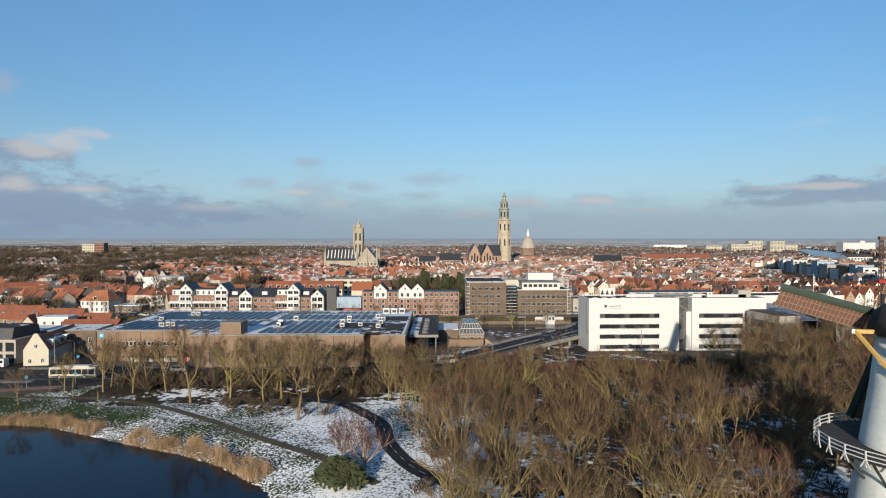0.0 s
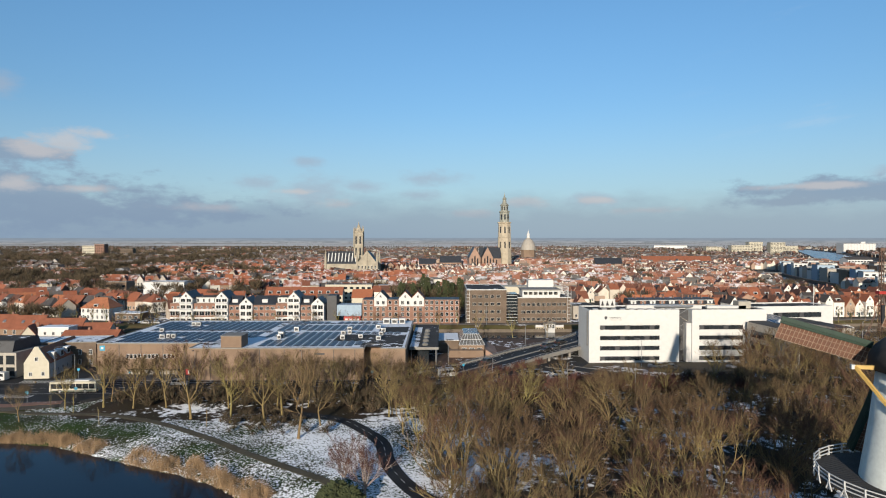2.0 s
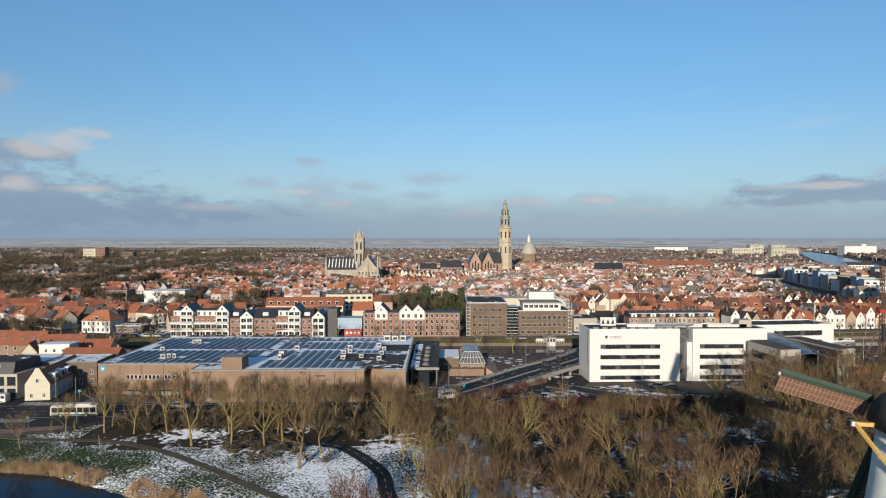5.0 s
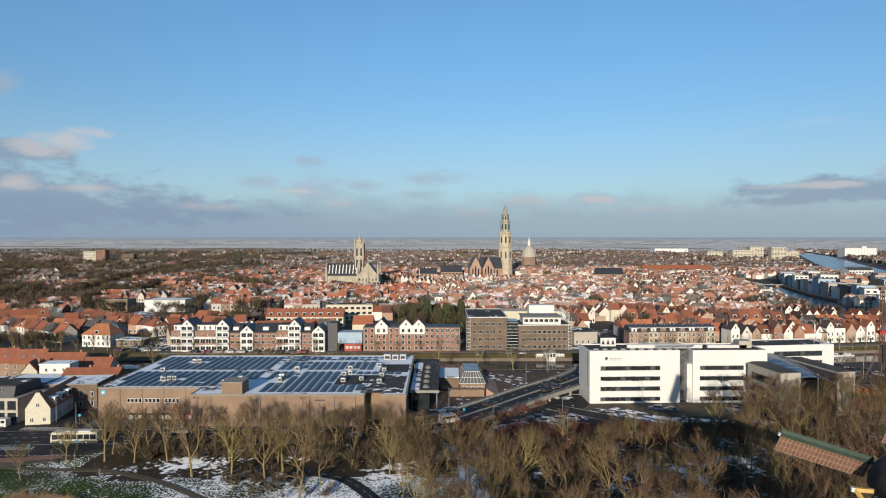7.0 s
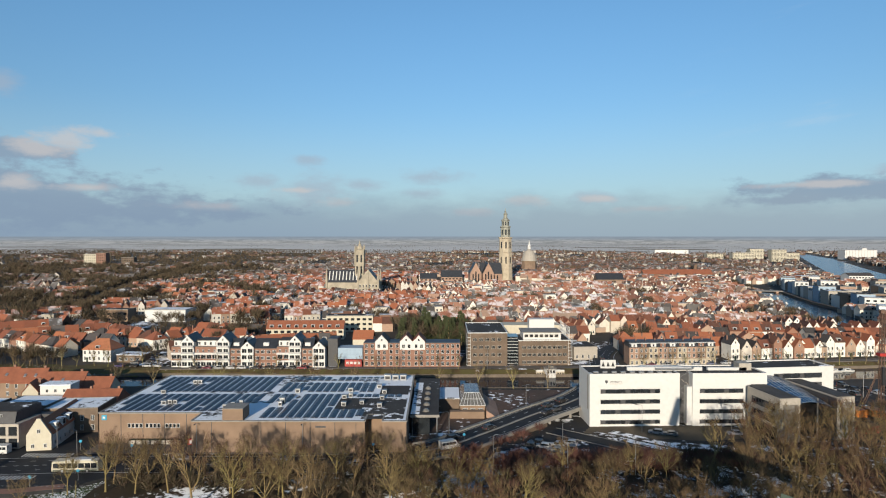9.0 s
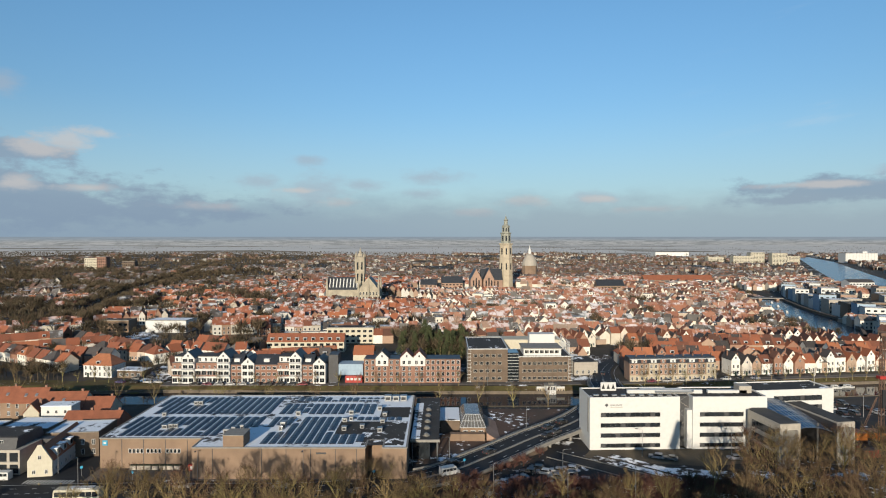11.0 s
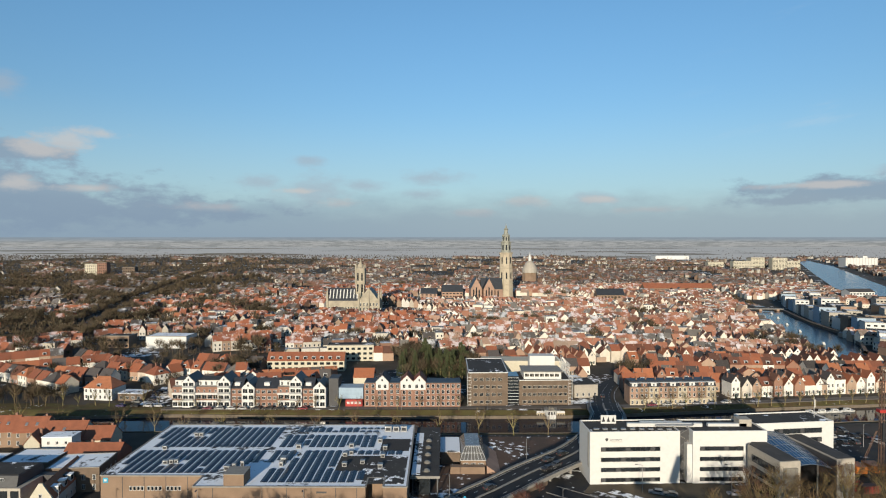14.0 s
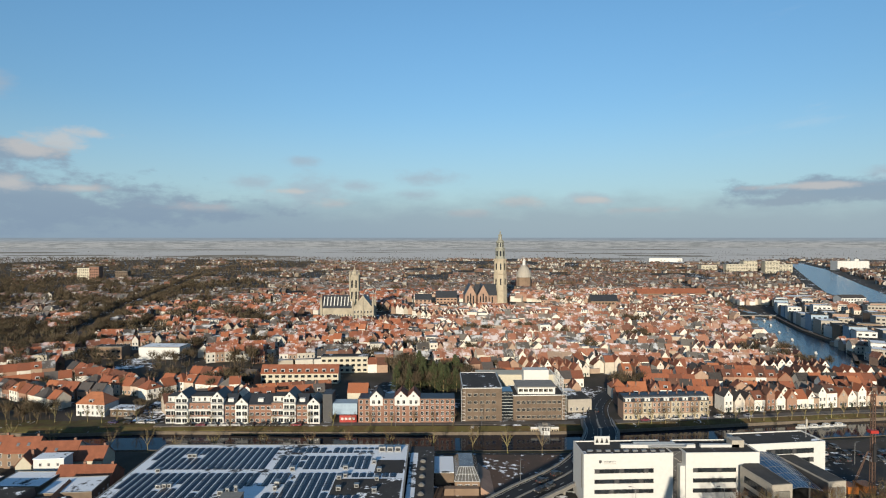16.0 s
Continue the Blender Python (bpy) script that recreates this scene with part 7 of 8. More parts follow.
def tree_pattern(label, meshes, group, name="tree", category="tree"):
    t = thing(name, label, category, group=group)
    part("trunk", meshes[0], None, t)
    part("crown", meshes[1], None, t)
    return t


used_trees = set()


def plant(pattern, x, y, z, s=1.0, turn=0.0, label=""):
    m = Matrix.Translation((x, y, z)) @ Matrix.Rotation(turn, 4, "Z")
    if pattern not in used_trees:
        used_trees.add(pattern)
        o = pattern
    else:
        o = copy_thing(pattern, m)
    o.matrix_basis = m @ Matrix.Diagonal((s, s, s * 1.0, 1))
    if label:
        o["label"] = label
    return o


AV = "bare roadside tree with mossy trunk on snowy grass"
WD = "bare winter woodland tree with brown twigs"
avenue = [tree_pattern(AV, crown_tree(20 + i, 14, 5.2, 0.26, 5, 5, 0.016), "roadside trees") for i in range(4)]
woods = [tree_pattern(WD, crown_tree(40 + i, 14, (4.9, 5.4, 4.6, 5.8, 5.0, 4.4)[i], (0.2, 0.15, 0.24, 0.13, 0.18, 0.22)[i], (5, 6, 5, 6, 6, 5)[i], 6, 0.016), "woodland trees") for i in range(6)]
thin = [tree_pattern("small bare tree along the canal bank", grow_tree(60 + i, 8.5, 0.6, 0.3, 1, 6, 0.022, kids=(5, 4, 3)), "canal trees") for i in range(3)]
rnd = random.Random(5)
for x, y, s in ((-95.5, 136.5, 0.55), (-91, 146, 0.62), (-82.6, 147.5, 0.9), (-75, 146.8, 0.8), (-67.3, 147.4, 0.85), (-57.7, 138.6, 1.12), (-47.5, 135.3, 1.0), (-39.5, 133.9, 0.95), (-29.7, 124.5, 1.25), (-48.5, 151.5, 0.85), (-37.5, 141, 0.95),
                (-79, 154.6, 0.75), (-41, 155, 0.8), (-14.4, 151.5, 0.8), (-27, 152, 0.8), (-20, 158, 0.75), (-88, 158, 0.7), (-22, 146, 0.85), (-12, 142, 0.8), (-83, 151.9, 0.75), (-52, 147, 0.8), (-33, 148.5, 0.85), (-26, 156, 0.7), (-9, 150, 0.75), (-3, 153, 0.7), (-27, 133, 0.8), (-6, 146, 0.8), (-40, 146, 0.8), (-74, 152, 0.8)):
    plant(rnd.choice(avenue), x, y, ground_z(x, y), s * rnd.uniform(1.0, 1.15), rnd.uniform(0, 6.28))
spots = [(-5, 118, 0.9), (-0.5, 108, 0.95), (-8.5, 128, 0.85), (-2, 126, 0.85), (-12.5, 140, 0.8), (3.5, 100.5, 0.95), (9, 97, 1.0), (1.2, 91, 1.22), (52.5, 92, 1.05), (36, 88, 1.2), (43, 94, 1.12), (19, 90, 1.0), (28, 84, 1.05)]
for _ in range(6000):
    x, y = rnd.uniform(-12, 150), rnd.uniform(62, 182)
    if not (inside((x, y), WOOD) or (y > 150 and x > 92)) or abs(x) > 0.745 * y + 9 or y > 176 and x < 128:
        continue
    if math.hypot(x - MX, y - MY) < 14.5 or near_line((x, y), LANE)[0] < 4.5 or y > 154 + max(0, x - 20) * 0.13 and x < 84:
        continue
    if 40 < x < 62 and 66 < y < 84:
        continue
    if any(math.hypot(x - a, y - b) < 7.3 for a, b, _ in spots):
        continue
    spots.append((x, y, rnd.uniform(0.85, 1.2) if x > 70 else rnd.uniform(0.82, 1.15) if y < 125 else rnd.uniform(0.6, 0.82)))
for x, y, s in spots:
    plant(rnd.choice(woods), x, y, ground_z(x, y), s, rnd.uniform(0, 6.28))
for i in range(15):
    x = -124 + i * 9.3
    plant(rnd.choice(thin), x + rnd.uniform(-1, 1), 281.6, 0, rnd.uniform(0.75, 1.05), rnd.uniform(0, 6.28))
for x, y in ((-133, 246), (-118, 246.5), (-158, 249), (-176, 250), (-205, 250), (-104, 241), (-90, 243), (14, 246), (28, 245), (42, 246), (-2, 245.5), (-20, 245), (-36, 246), (-52, 245.5), (-70, 244)):
    plant(rnd.choice(thin), x, y, 0, rnd.uniform(1.15, 1.5), rnd.uniform(0, 6.28))
for i in range(16):
    x = -250 + i * 7.6
    plant(rnd.choice(thin), x, 287 + rnd.uniform(-3.5, 2.5), 0, rnd.uniform(0.8, 1.2), rnd.uniform(0, 6.28))
for i in range(20):
    x = 93 + i * 7.0
    plant(rnd.choice(thin), x, 283.5 + i * 0.75 + rnd.uniform(-1, 1), 0, rnd.uniform(0.8, 1.15), rnd.uniform(0, 6.28))
# two birches and an evergreen shrub by the water
birch = tree_pattern("young birch with white trunk and reddish twigs in snow", grow_tree(81, 9.5, 0.85, 0.3, 2, 14, 0.019, ("birch", "red_twig"), kids=(7, 7, 6)), "birches")
plant(birch, -16.6, 101, ground_z(-16.6, 101), 0.95, 0.4)
plant(birch, -12.4, 96.0, ground_z(-12.4, 96), 1.05, 2.4)


def shards(V, F, spots_):
    """Many turned and scaled copies of one small form, as one mesh's arrays. spots_: x, y, z, size, turn."""
    S = np.array(spots_)
    c, s = np.cos(S[:, 4]), np.sin(S[:, 4])
    X = S[:, 0, None] + S[:, 3, None] * (c[:, None] * V[None, :, 0] - s[:, None] * V[None, :, 1])
    Y = S[:, 1, None] + S[:, 3, None] * (s[:, None] * V[None, :, 0] + c[:, None] * V[None, :, 1])
    Z = S[:, 2, None] + S[:, 3, None] * V[None, :, 2]
    W = np.stack([X, Y, Z], 2).reshape(-1, 3)
    f = (F[None] + (np.arange(len(S)) * len(V))[:, None, None]).reshape(-1, 3)
    return W, f


def joined(name, pieces, mat, label, category):
    Vs, Fs, k_ = [], [], 0
    for W, f in pieces:
        Vs.append(W), Fs.append(f + k_)
        k_ += len(W)
    me = bpy.data.meshes.new(name)
    me.from_pydata(np.concatenate(Vs).tolist(), [], np.concatenate(Fs).tolist())
    me.materials.append(M[mat])
    me.update()
    return tagged(new(name, me), label, category, kind="stuff")


def brush(seed, cones, H, R, r0, base=0.2, round_=1.0):
    """A far bare tree: a stem and many tapering sprays that fan up and out."""
    r = random.Random(seed)
    g = Geo()
    g.tube((0, 0, -0.3), (0, 0, H * 0.55), 0.018 * H, 0.006 * H, 4, 0, cap=False)
    for i in range(cones):
        a, f = r.uniform(0, 6.283), r.random()
        p = Vector((0, 0, H * (base + 0.35 * f)))
        t = r.random() ** 0.6
        q = Vector((math.cos(a) * R * t, math.sin(a) * R * t, H * (0.5 + 0.5 * (1 - t * t) ** 0.5 * r.uniform(0.75, 1.0)) * round_))
        m_ = p.lerp(q, r.uniform(0.25, 0.6))
        g.tube(m_, q, r0 * r.uniform(0.6, 1.3), 0, 3)
    return np.array(g.v), np.array([f for f in g.f if len(f) == 3] + [t for f in g.f if len(f) == 4 for t in ((f[0], f[1], f[2]), (f[0], f[2], f[3]))])


mid = [brush(90 + i, 64, 11, 4.6, 0.15) for i in range(3)]
far = [brush(95 + i, 11, 10, 4.8, 0.5) for i in range(3)]
bush = [brush(99 + i, 50, 2.4, 1.7, 0.055, 0.0) for i in range(2)]
near_list, far_list = [], []
for x, y in gaps:
    if free(x, y, 1.5):
        (near_list if y < 640 else far_list).append((x, y, 0.0, rnd.uniform(0.6, 1.0), rnd.uniform(0, 6.28)))
for a, b, c in PARKS:
    for _ in range(int(c * c / 11)):
        t, q = rnd.uniform(0, 6.28), c * rnd.random() ** 0.5
        if free(a + q * math.cos(t), b + q * math.sin(t), 1.0):
            (near_list if b < 640 else far_list).append((a + q * math.cos(t), b + q * math.sin(t), 0, rnd.uniform(0.75, 1.2), rnd.uniform(0, 6.28)))
for k_ in range(60):
    near_list.append((rnd.uniform(-262, -186), rnd.uniform(283, 301), 0, rnd.uniform(0.55, 1.0), rnd.uniform(0, 6.28)))
for k_ in range(70):
    near_list.append((rnd.uniform(-300, -196), rnd.uniform(318, 420), 0, rnd.uniform(0.55, 0.95), rnd.uniform(0, 6.28)))
for k_ in range(14):
    near_list.append((rnd.uniform(-152, -130), rnd.uniform(296, 330), 0, rnd.uniform(0.6, 0.9), rnd.uniform(0, 6.28)))
for p in smooth_line([(x, y, 0) for x, y in CUT], 7.0):  # rows of trees on both banks of the cut
    for o in (-15, -9.5, 10, 15, 20):
        q = (p.x + o + rnd.uniform(-1.5, 1.5), p.y + rnd.uniform(-3, 3), 0, rnd.uniform(0.8, 1.15), rnd.uniform(0, 6.28))
        (near_list if p.y < 1000 else far_list).append(q)
for k_ in range(1500):  # broad crowns of parks and gardens in the west
    y = 400 + 800 * rnd.random()
    x = -rnd.uniform(0.30 * y, 0.76 * y + 15)
    if noise.noise((x * 0.014, y * 0.010, 25.0)) > 0.0 and free(x, y, 1.0):
        near_list.append((x, y, 0, rnd.uniform(0.9, 1.5), rnd.uniform(0, 6.28)))
n_ = 0
while n_ < 3200:  # wooded suburbs
    y = 480 + 1900 * rnd.random() ** 1.2
    x = -rnd.uniform(0.26 * y, 0.77 * y + 20) if rnd.random() < 0.6 else rnd.uniform(-0.3 * y, 0.55 * y)
    if x > -0.26 * y and y < 950 or noise.noise((x * 0.008, y * 0.005, 5.0)) < (-0.25 if x < -0.3 * y else 0.05):
        continue
    if not free(x, y, 1.0):
        continue
    far_list.append((x, y, 0, rnd.uniform(0.6, 1.15), rnd.uniform(0, 6.28)))
    n_ += 1
for k_ in range(2000):  # close woods and gardens on the far side of the avenue
    y = 470 + 760 * rnd.random()
    x = -rnd.uniform(0.34 * y, 0.78 * y + 15)
    if noise.noise((x * 0.012, y * 0.008, 15.0)) > -0.3 and free(x, y, 0.5):
        far_list.append((x, y, 0, rnd.uniform(0.55, 1.05), rnd.uniform(0, 6.28)))
for k_ in range(2600):  # gardens and copses at the edge of town
    y = 1400 + 1200 * rnd.random() ** 1.1
    x = rnd.uniform(-0.8, 0.8) * y
    if noise.noise((x * 0.003, y * 0.0022, 8.0)) > 0.05 and y < town_edge(x) + 120 and not inside((x, y), SHIP_WIDE):
        far_list.append((x, y + rnd.uniform(-6, 6), 0, rnd.uniform(0.8, 1.4), rnd.uniform(0, 6.28)))
for k_ in range(46):  # hedgerows between the fields
    y, L = 2700 + 1500 * rnd.random() ** 1.3, rnd.uniform(150, 900)
    x0, lean = rnd.uniform(-0.85, 0.75) * y, rnd.uniform(-0.12, 0.12)
    for j in range(int(L / 15)):
        if noise.noise((j * 0.21, y * 0.37, 4.0)) > 0.0:
            far_list.append((x0 + j * 15 + rnd.uniform(-7, 7), y + lean * j * 15 + rnd.uniform(-9, 9), 0, rnd.uniform(0.3, 1.0), rnd.uniform(0, 6.28)))
for k_ in range(90):
    x, y = rnd.uniform(-26, 18), rnd.uniform(338, 380)
    near_list.append((x, y, 0, rnd.uniform(0.9, 1.35), rnd.uniform(0, 6.28)))
for k_ in range(44):
    near_list.append((rnd.uniform(224, 260), rnd.uniform(392, 470), 0, rnd.uniform(0.8, 1.2), rnd.uniform(0, 6.28)))
for k_ in range(60):
    t = rnd.random()
    near_list.append((352 + 72 * t + rnd.uniform(-4, 4), 700 + 380 * t, 0, rnd.uniform(0.5, 0.8), rnd.uniform(0, 6.28)))
joined("town_trees", [shards(*mid[i], near_list[i::3]) for i in range(3)], "twig_far", "bare brown trees standing between the roofs", "trees")
joined("far_woods", [shards(*far[i], far_list[i::3]) for i in range(3)], "twig_far", "bare brown woods and tree rows of the outskirts", "woods")
scrub = []
while len(scrub) < 620:
    x, y = rnd.uniform(-60, 130), rnd.uniform(70, 176)
    if inside((x, y), WOOD) or (148 < y < 160 and x < 0) or (140 < y < 150 and -30 < x < -8):
        if near_line((x, y), LANE)[0] > 3.5 and abs(x) < 0.75 * y + 8 and math.hypot(x - MX, y - MY) > 9:
            scrub.append((x, y, ground_z(x, y) - 0.1, rnd.uniform(0.9, 2.3) if y > 140 else rnd.uniform(0.7, 1.7), rnd.uniform(0, 6.28)))
for _ in range(70):
    x, y = rnd.uniform(-50, -24), rnd.uniform(126, 143)
    if near_line((x, y), TRACK)[0] > 4 and near_line((x, y), LANE)[0] > 3.5:
        scrub.append((x, y, ground_z(x, y) - 0.1, rnd.uniform(0.5, 1.2), rnd.uniform(0, 6.28)))
for _ in range(60):
    x, y = rnd.uniform(-4, 12), rnd.uniform(86, 116)
    if near_line((x, y), LANE)[0] > 3.2:
        scrub.append((x, y, ground_z(x, y) - 0.1, rnd.uniform(0.6, 1.3), rnd.uniform(0, 6.28)))
for _ in range(190):
    x, y = rnd.uniform(-80, 0), rnd.uniform(147, 157.5)
    scrub.append((x, y, ground_z(x, y) - 0.1, rnd.uniform(0.8, 1.9), rnd.uniform(0, 6.28)))
belt = []
while len(belt) < 330:
    x = rnd.uniform(2, 84)
    y = (160 + 0.09 * x + rnd.uniform(-7, 4)) if rnd.random() < 0.65 else 166 + x * 0.78 + rnd.uniform(-2.5, 2.5)
    if x > 34 and y > 168.5 or near_line((x, y), [p[:2] for p in ROAD])[0] < 8.5:
        continue
    belt.append((x, y, ground_z(x, y) - 0.1, rnd.uniform(0.9, 1.9), rnd.uniform(0, 6.28)))
joined("shrub_belt", [shards(*bush[i], belt[i::2]) for i in range(2)], "red_twig", "belt of maroon-twigged shrubs below the road ramp", "shrubs")
joined("undergrowth", [shards(*bush[i], scrub[i::2]) for i in range(2)], "twig_far", "low reddish-brown undergrowth between the trees", "shrubs")
# reeds along the pond
blade = np.array([(0.035, 0, 0), (-0.02, 0.03, 0), (-0.02, -0.03, 0), (0.45, 0.1, 1.9)])
blade_f = np.array([(0, 1, 3), (1, 2, 3), (2, 0, 3)])
reeds = []
shore_line = smooth_line([(x, y, 0) for x, y in SHORE[1:]], 0.25)
for p in shore_line:
    f = noise.noise((p.x * 0.11, p.y * 0.11, 2.0))
    if -69 < p.x < -61.5 or p.x > -29:
        continue
    for _ in range(52):
        o = rnd.uniform(-0.6, 3.4 + 1.6 * f)
        x, y = p.x + o * 0.42 + rnd.uniform(-0.3, 0.3), p.y + o * 0.9 + rnd.uniform(-0.3, 0.3)
        hgt = 0.72 + 0.75 * noise.noise((x * 0.3, y * 0.3, 4.0)) + 0.5 * noise.noise((x * 0.9, y * 0.9, 6.0))
        if hgt < 0.2 or rnd.random() > 0.35 + hgt:
            continue
        reeds.append((x, y, -2.55 + max(0, o) * 0.2, hgt * rnd.uniform(0.6, 1.3), rnd.uniform(0, 6.28)))
joined("reeds", [shards(blade, blade_f, reeds)], "reed", "band of dry tan reeds along the pond edge", "reeds")

# ---- roads: junction, ramp, bridge ----
def slab(name, pts, z, t, mat, label, category):
    g = Geo()
    g.prism(pts, z - t, z)
    return tagged(new(name, g.mesh(name, (mat,))), label, category, kind="structure")


slab("road_junction", [(-260, 145), (-104, 144), (-92, 148), (-84, 156), (-84, 171), (-103, 177), (-108, 206), (-109, 232), (-112.5, 232), (-112.5, 206), (-113, 178), (-260, 174)], 0.03, 0.9, "asphalt", "wide damp asphalt junction", "road")
slab("pavement_hall", [(-102, 171), (-73, 171.2), (-11, 171.2), (-8, 176), (-22, 171.9), (-72, 171.9), (-72, 179.9), (-102.4, 179.9)], 0.12, 0.4, "paving", "grey paved strip along the hall", "pavement")
slab("pavement_quay", [(-132, 281.2), (64, 283.4), (64, 288), (-132, 285)], 0.1, 0.5, "paving", "brick-paved quay street in front of the houses", "pavement")
slab("pavement_quay_east", [(84, 284.5), (240, 304.5), (240, 309), (84, 290)], 0.1, 0.5, "paving", "brick-paved quay street", "pavement")
slab("pavement_plaza", [(-11, 184), (1, 184), (13, 196), (36, 216), (56, 243), (-11, 243)], 0.05, 0.4, "forecourt", "brown forecourt with snow patches beside the canal", "pavement")
def beside(line, off, dz=0.0):
    """The same line moved sideways and up."""
    out = []
    for i, p in enumerate(line):
        a, b = line[max(i - 1, 0)], line[min(i + 1, len(line) - 1)]
        d = Vector((b[0] - a[0], b[1] - a[1])).normalized()
        out.append((p[0] - d.y * off, p[1] + d.x * off, p[2] + dz))
    return out


ramp = [tuple(p) for p in road_line if 0 < p.x < 30 and p.y < 252]
tagged(new("ramp_wall", ribbon(ramp, 6.4, -0.2, under=3.2).mesh("ramp_wall", ("brown_brick",))), "dark brick side walls of the road ramp", "wall", kind="structure")
via = [tuple(p) for p in road_line if p.x > 26 and p.y < 250]
viaduct = thing("road_viaduct", "low concrete road viaduct on squat piers above a car park", "bridge")
part("deck", ribbon(via, 7.0, -0.02, under=0.55), "concrete", viaduct)
for p, q in list(zip(via, via[1:]))[2::3]:
    d = Vector((q[0] - p[0], q[1] - p[1])).normalized()
    for o in (-5.0, 0.0, 5.0):
        g = Geo()
        g.ring(p[0] - d.y * o, p[1] + d.x * o, ((-0.4, 0.45), (p[2] - 0.8, 0.45)), 10)
        part("pier", g, "concrete", viaduct)
rise = [tuple(p) for p in road_line if p.x > -8 and 168 < p.y < 286]
for sgn in (-1, 1):
    tagged(new("kerb_ramp", ribbon(beside(rise, 6.75 * sgn), 0.16, 0.6, under=0.8).mesh("kerb", ("concrete",))), "pale concrete parapet along the rising road", "parapet", kind="structure")
tagged(new("kerb_median", ribbon(beside(rise, 0.2), 0.4, 0.2, under=0.3).mesh("kerb", ("concrete",))), "narrow pale median between the lanes", "kerb", kind="structure")
edge = [(p.x, p.y) for p in canal_line]
for sgn, nm, hh in ((-1, "near", -1.0), (1, "far", -1.1)):
    ln = []
    for i, p in enumerate(edge):
        a, b = edge[max(i - 1, 0)], edge[min(i + 1, len(edge) - 1)]
        d = Vector((b[0] - a[0], b[1] - a[1])).normalized()
        ln.append((p[0] - d.y * 12.3 * sgn, p[1] + d.x * 12.3 * sgn, hh))
    tagged(new("wall_bank_" + nm, ribbon(ln, 0.2, 0.0, under=2.5).mesh("bank", ("timber",))), "weathered timber edging along the canal", "wall", kind="structure")
deck = [p for p in road_line if 246 < p.y < 284]
bridge = thing("road_bridge", "low concrete road bridge over the canal with dark railings", "bridge")
part("deck", ribbon([tuple(p) for p in deck], 7.6, -0.02, under=1.0), "concrete", bridge)
for y_ in (255, 263, 271):
    p = min(deck, key=lambda q: abs(q.y - y_))
    part("pier", boxes((p.x - 6.5, p.y - 0.6, -4, p.x + 6.5, p.y + 0.6, p.z - 1.0)), "concrete", bridge)


def railing(line, off, name="railing", mat="metal", hgt=1.0):
    r_ = thing(name, "low steel guard rail along the road", "railing", group="road railings")
    top, n = Geo(), len(line)
    pts = []
    for i, p in enumerate(line):
        a, b = line[max(i - 1, 0)], line[min(i + 1, n - 1)]
        d = Vector((b[0] - a[0], b[1] - a[1])).normalized()
        pts.append(Vector((p[0] - d.y * off, p[1] + d.x * off, p[2] + 0.05)))
    for a, b in zip(pts, pts[1:]):
        for dz in (hgt, hgt * 0.55):
            top.beam(a + Vector((0, 0, dz)), b + Vector((0, 0, dz)), 0.1, 0.14)
    part("rail", top, mat, r_)
    pm = boxes((-0.05, -0.05, -0.3, 0.05, 0.05, hgt)).mesh("post", (mat,))
    for p in pts:
        set_part("post", pm, r_, p.x, p.y, p.z)


seg = [tuple(p) for p in road_line if p.x > 8 and 178 < p.y < 286]
railing(seg, 6.4), railing(seg, -6.4)
# painted lines
g = Geo()
line_z = 0.075
for i in range(0, len(road_line) - 1):
    p, q = Vector(road_line[i]), Vector(road_line[i + 1])
    if p.x < -130 or p.y > 330:
        continue
    d = (q - p).normalized()
    s_ = Vector((-d.y, d.x, 0))
    for o, dash in ((0.0, True), (3.3, i % 2 == 0), (-3.3, i % 2 == 0), (5.9, True), (-5.9, True)):
        if not dash:
            continue
        a, b = p + s_ * o, p + (q - p) * (1.0 if abs(o) > 5 else 0.55) + s_ * o
        w_ = s_ * 0.09
        zz = Vector((0, 0, line_z))
        g.poly([tuple(a - w_ + zz), tuple(b - w_ + zz), tuple(b + w_ + zz), tuple(a + w_ + zz)])
for i in range(14):
    for y0 in (152.5, 168.5):
        g.box(-118 + i * 1.0, y0, 0.068, -117.5 + i * 1.0, y0 + 2.6, 0.075)
for i in range(30):
    g.box(-126 + i * 1.4, 148.6, 0.06, -125.2 + i * 1.4, 148.75, 0.07)
tagged(new("road_marking", g.mesh("road_marking", ("white_paint",))), "white painted road lines and crossing bars", "road marking", kind="stuff")
g = Geo()
ll = smooth_line([(x, y, 0) for x, y in LANE], 1.5)
for i in range(0, len(ll) - 1, 2):
    p, q = ll[i], ll[i + 1]
    d = (q - p).normalized()
    z = ground_z(p.x, p.y) + 0.11
    g.poly([(p.x - d.y * -0.06, p.y + d.x * -0.06, z), (q.x - d.y * -0.06, q.y + d.x * -0.06, z), (q.x - d.y * 0.06, q.y + d.x * 0.06, z), (p.x - d.y * 0.06, p.y + d.x * 0.06, z)])
tagged(new("lane_marking", g.mesh("lane_marking", ("white_paint",))), "dashed white centre line of the cycle path", "road marking", kind="stuff")
slab("path_cycle", [(-260, 145.2), (-104, 144.2), (-93, 147.6), (-94, 150.2), (-105, 147), (-260, 148)], 0.06, 0.1, "red_brick", "red asphalt cycle path at the junction", "path")

# ---- vehicles ----
def wheel_mesh(r, w):
    g = Geo()
    g.tube((-w / 2, 0, 0), (w / 2, 0, 0), r, n=12, m=0)
    g.tube((-w / 2 - 0.01, 0, 0), (w / 2 + 0.01, 0, 0), r * 0.6, n=10, m=1)
    return g.mesh("wheel", ("tyre", "metal"))


WHEEL, BIGWHEEL = wheel_mesh(0.32, 0.22), wheel_mesh(0.5, 0.3)


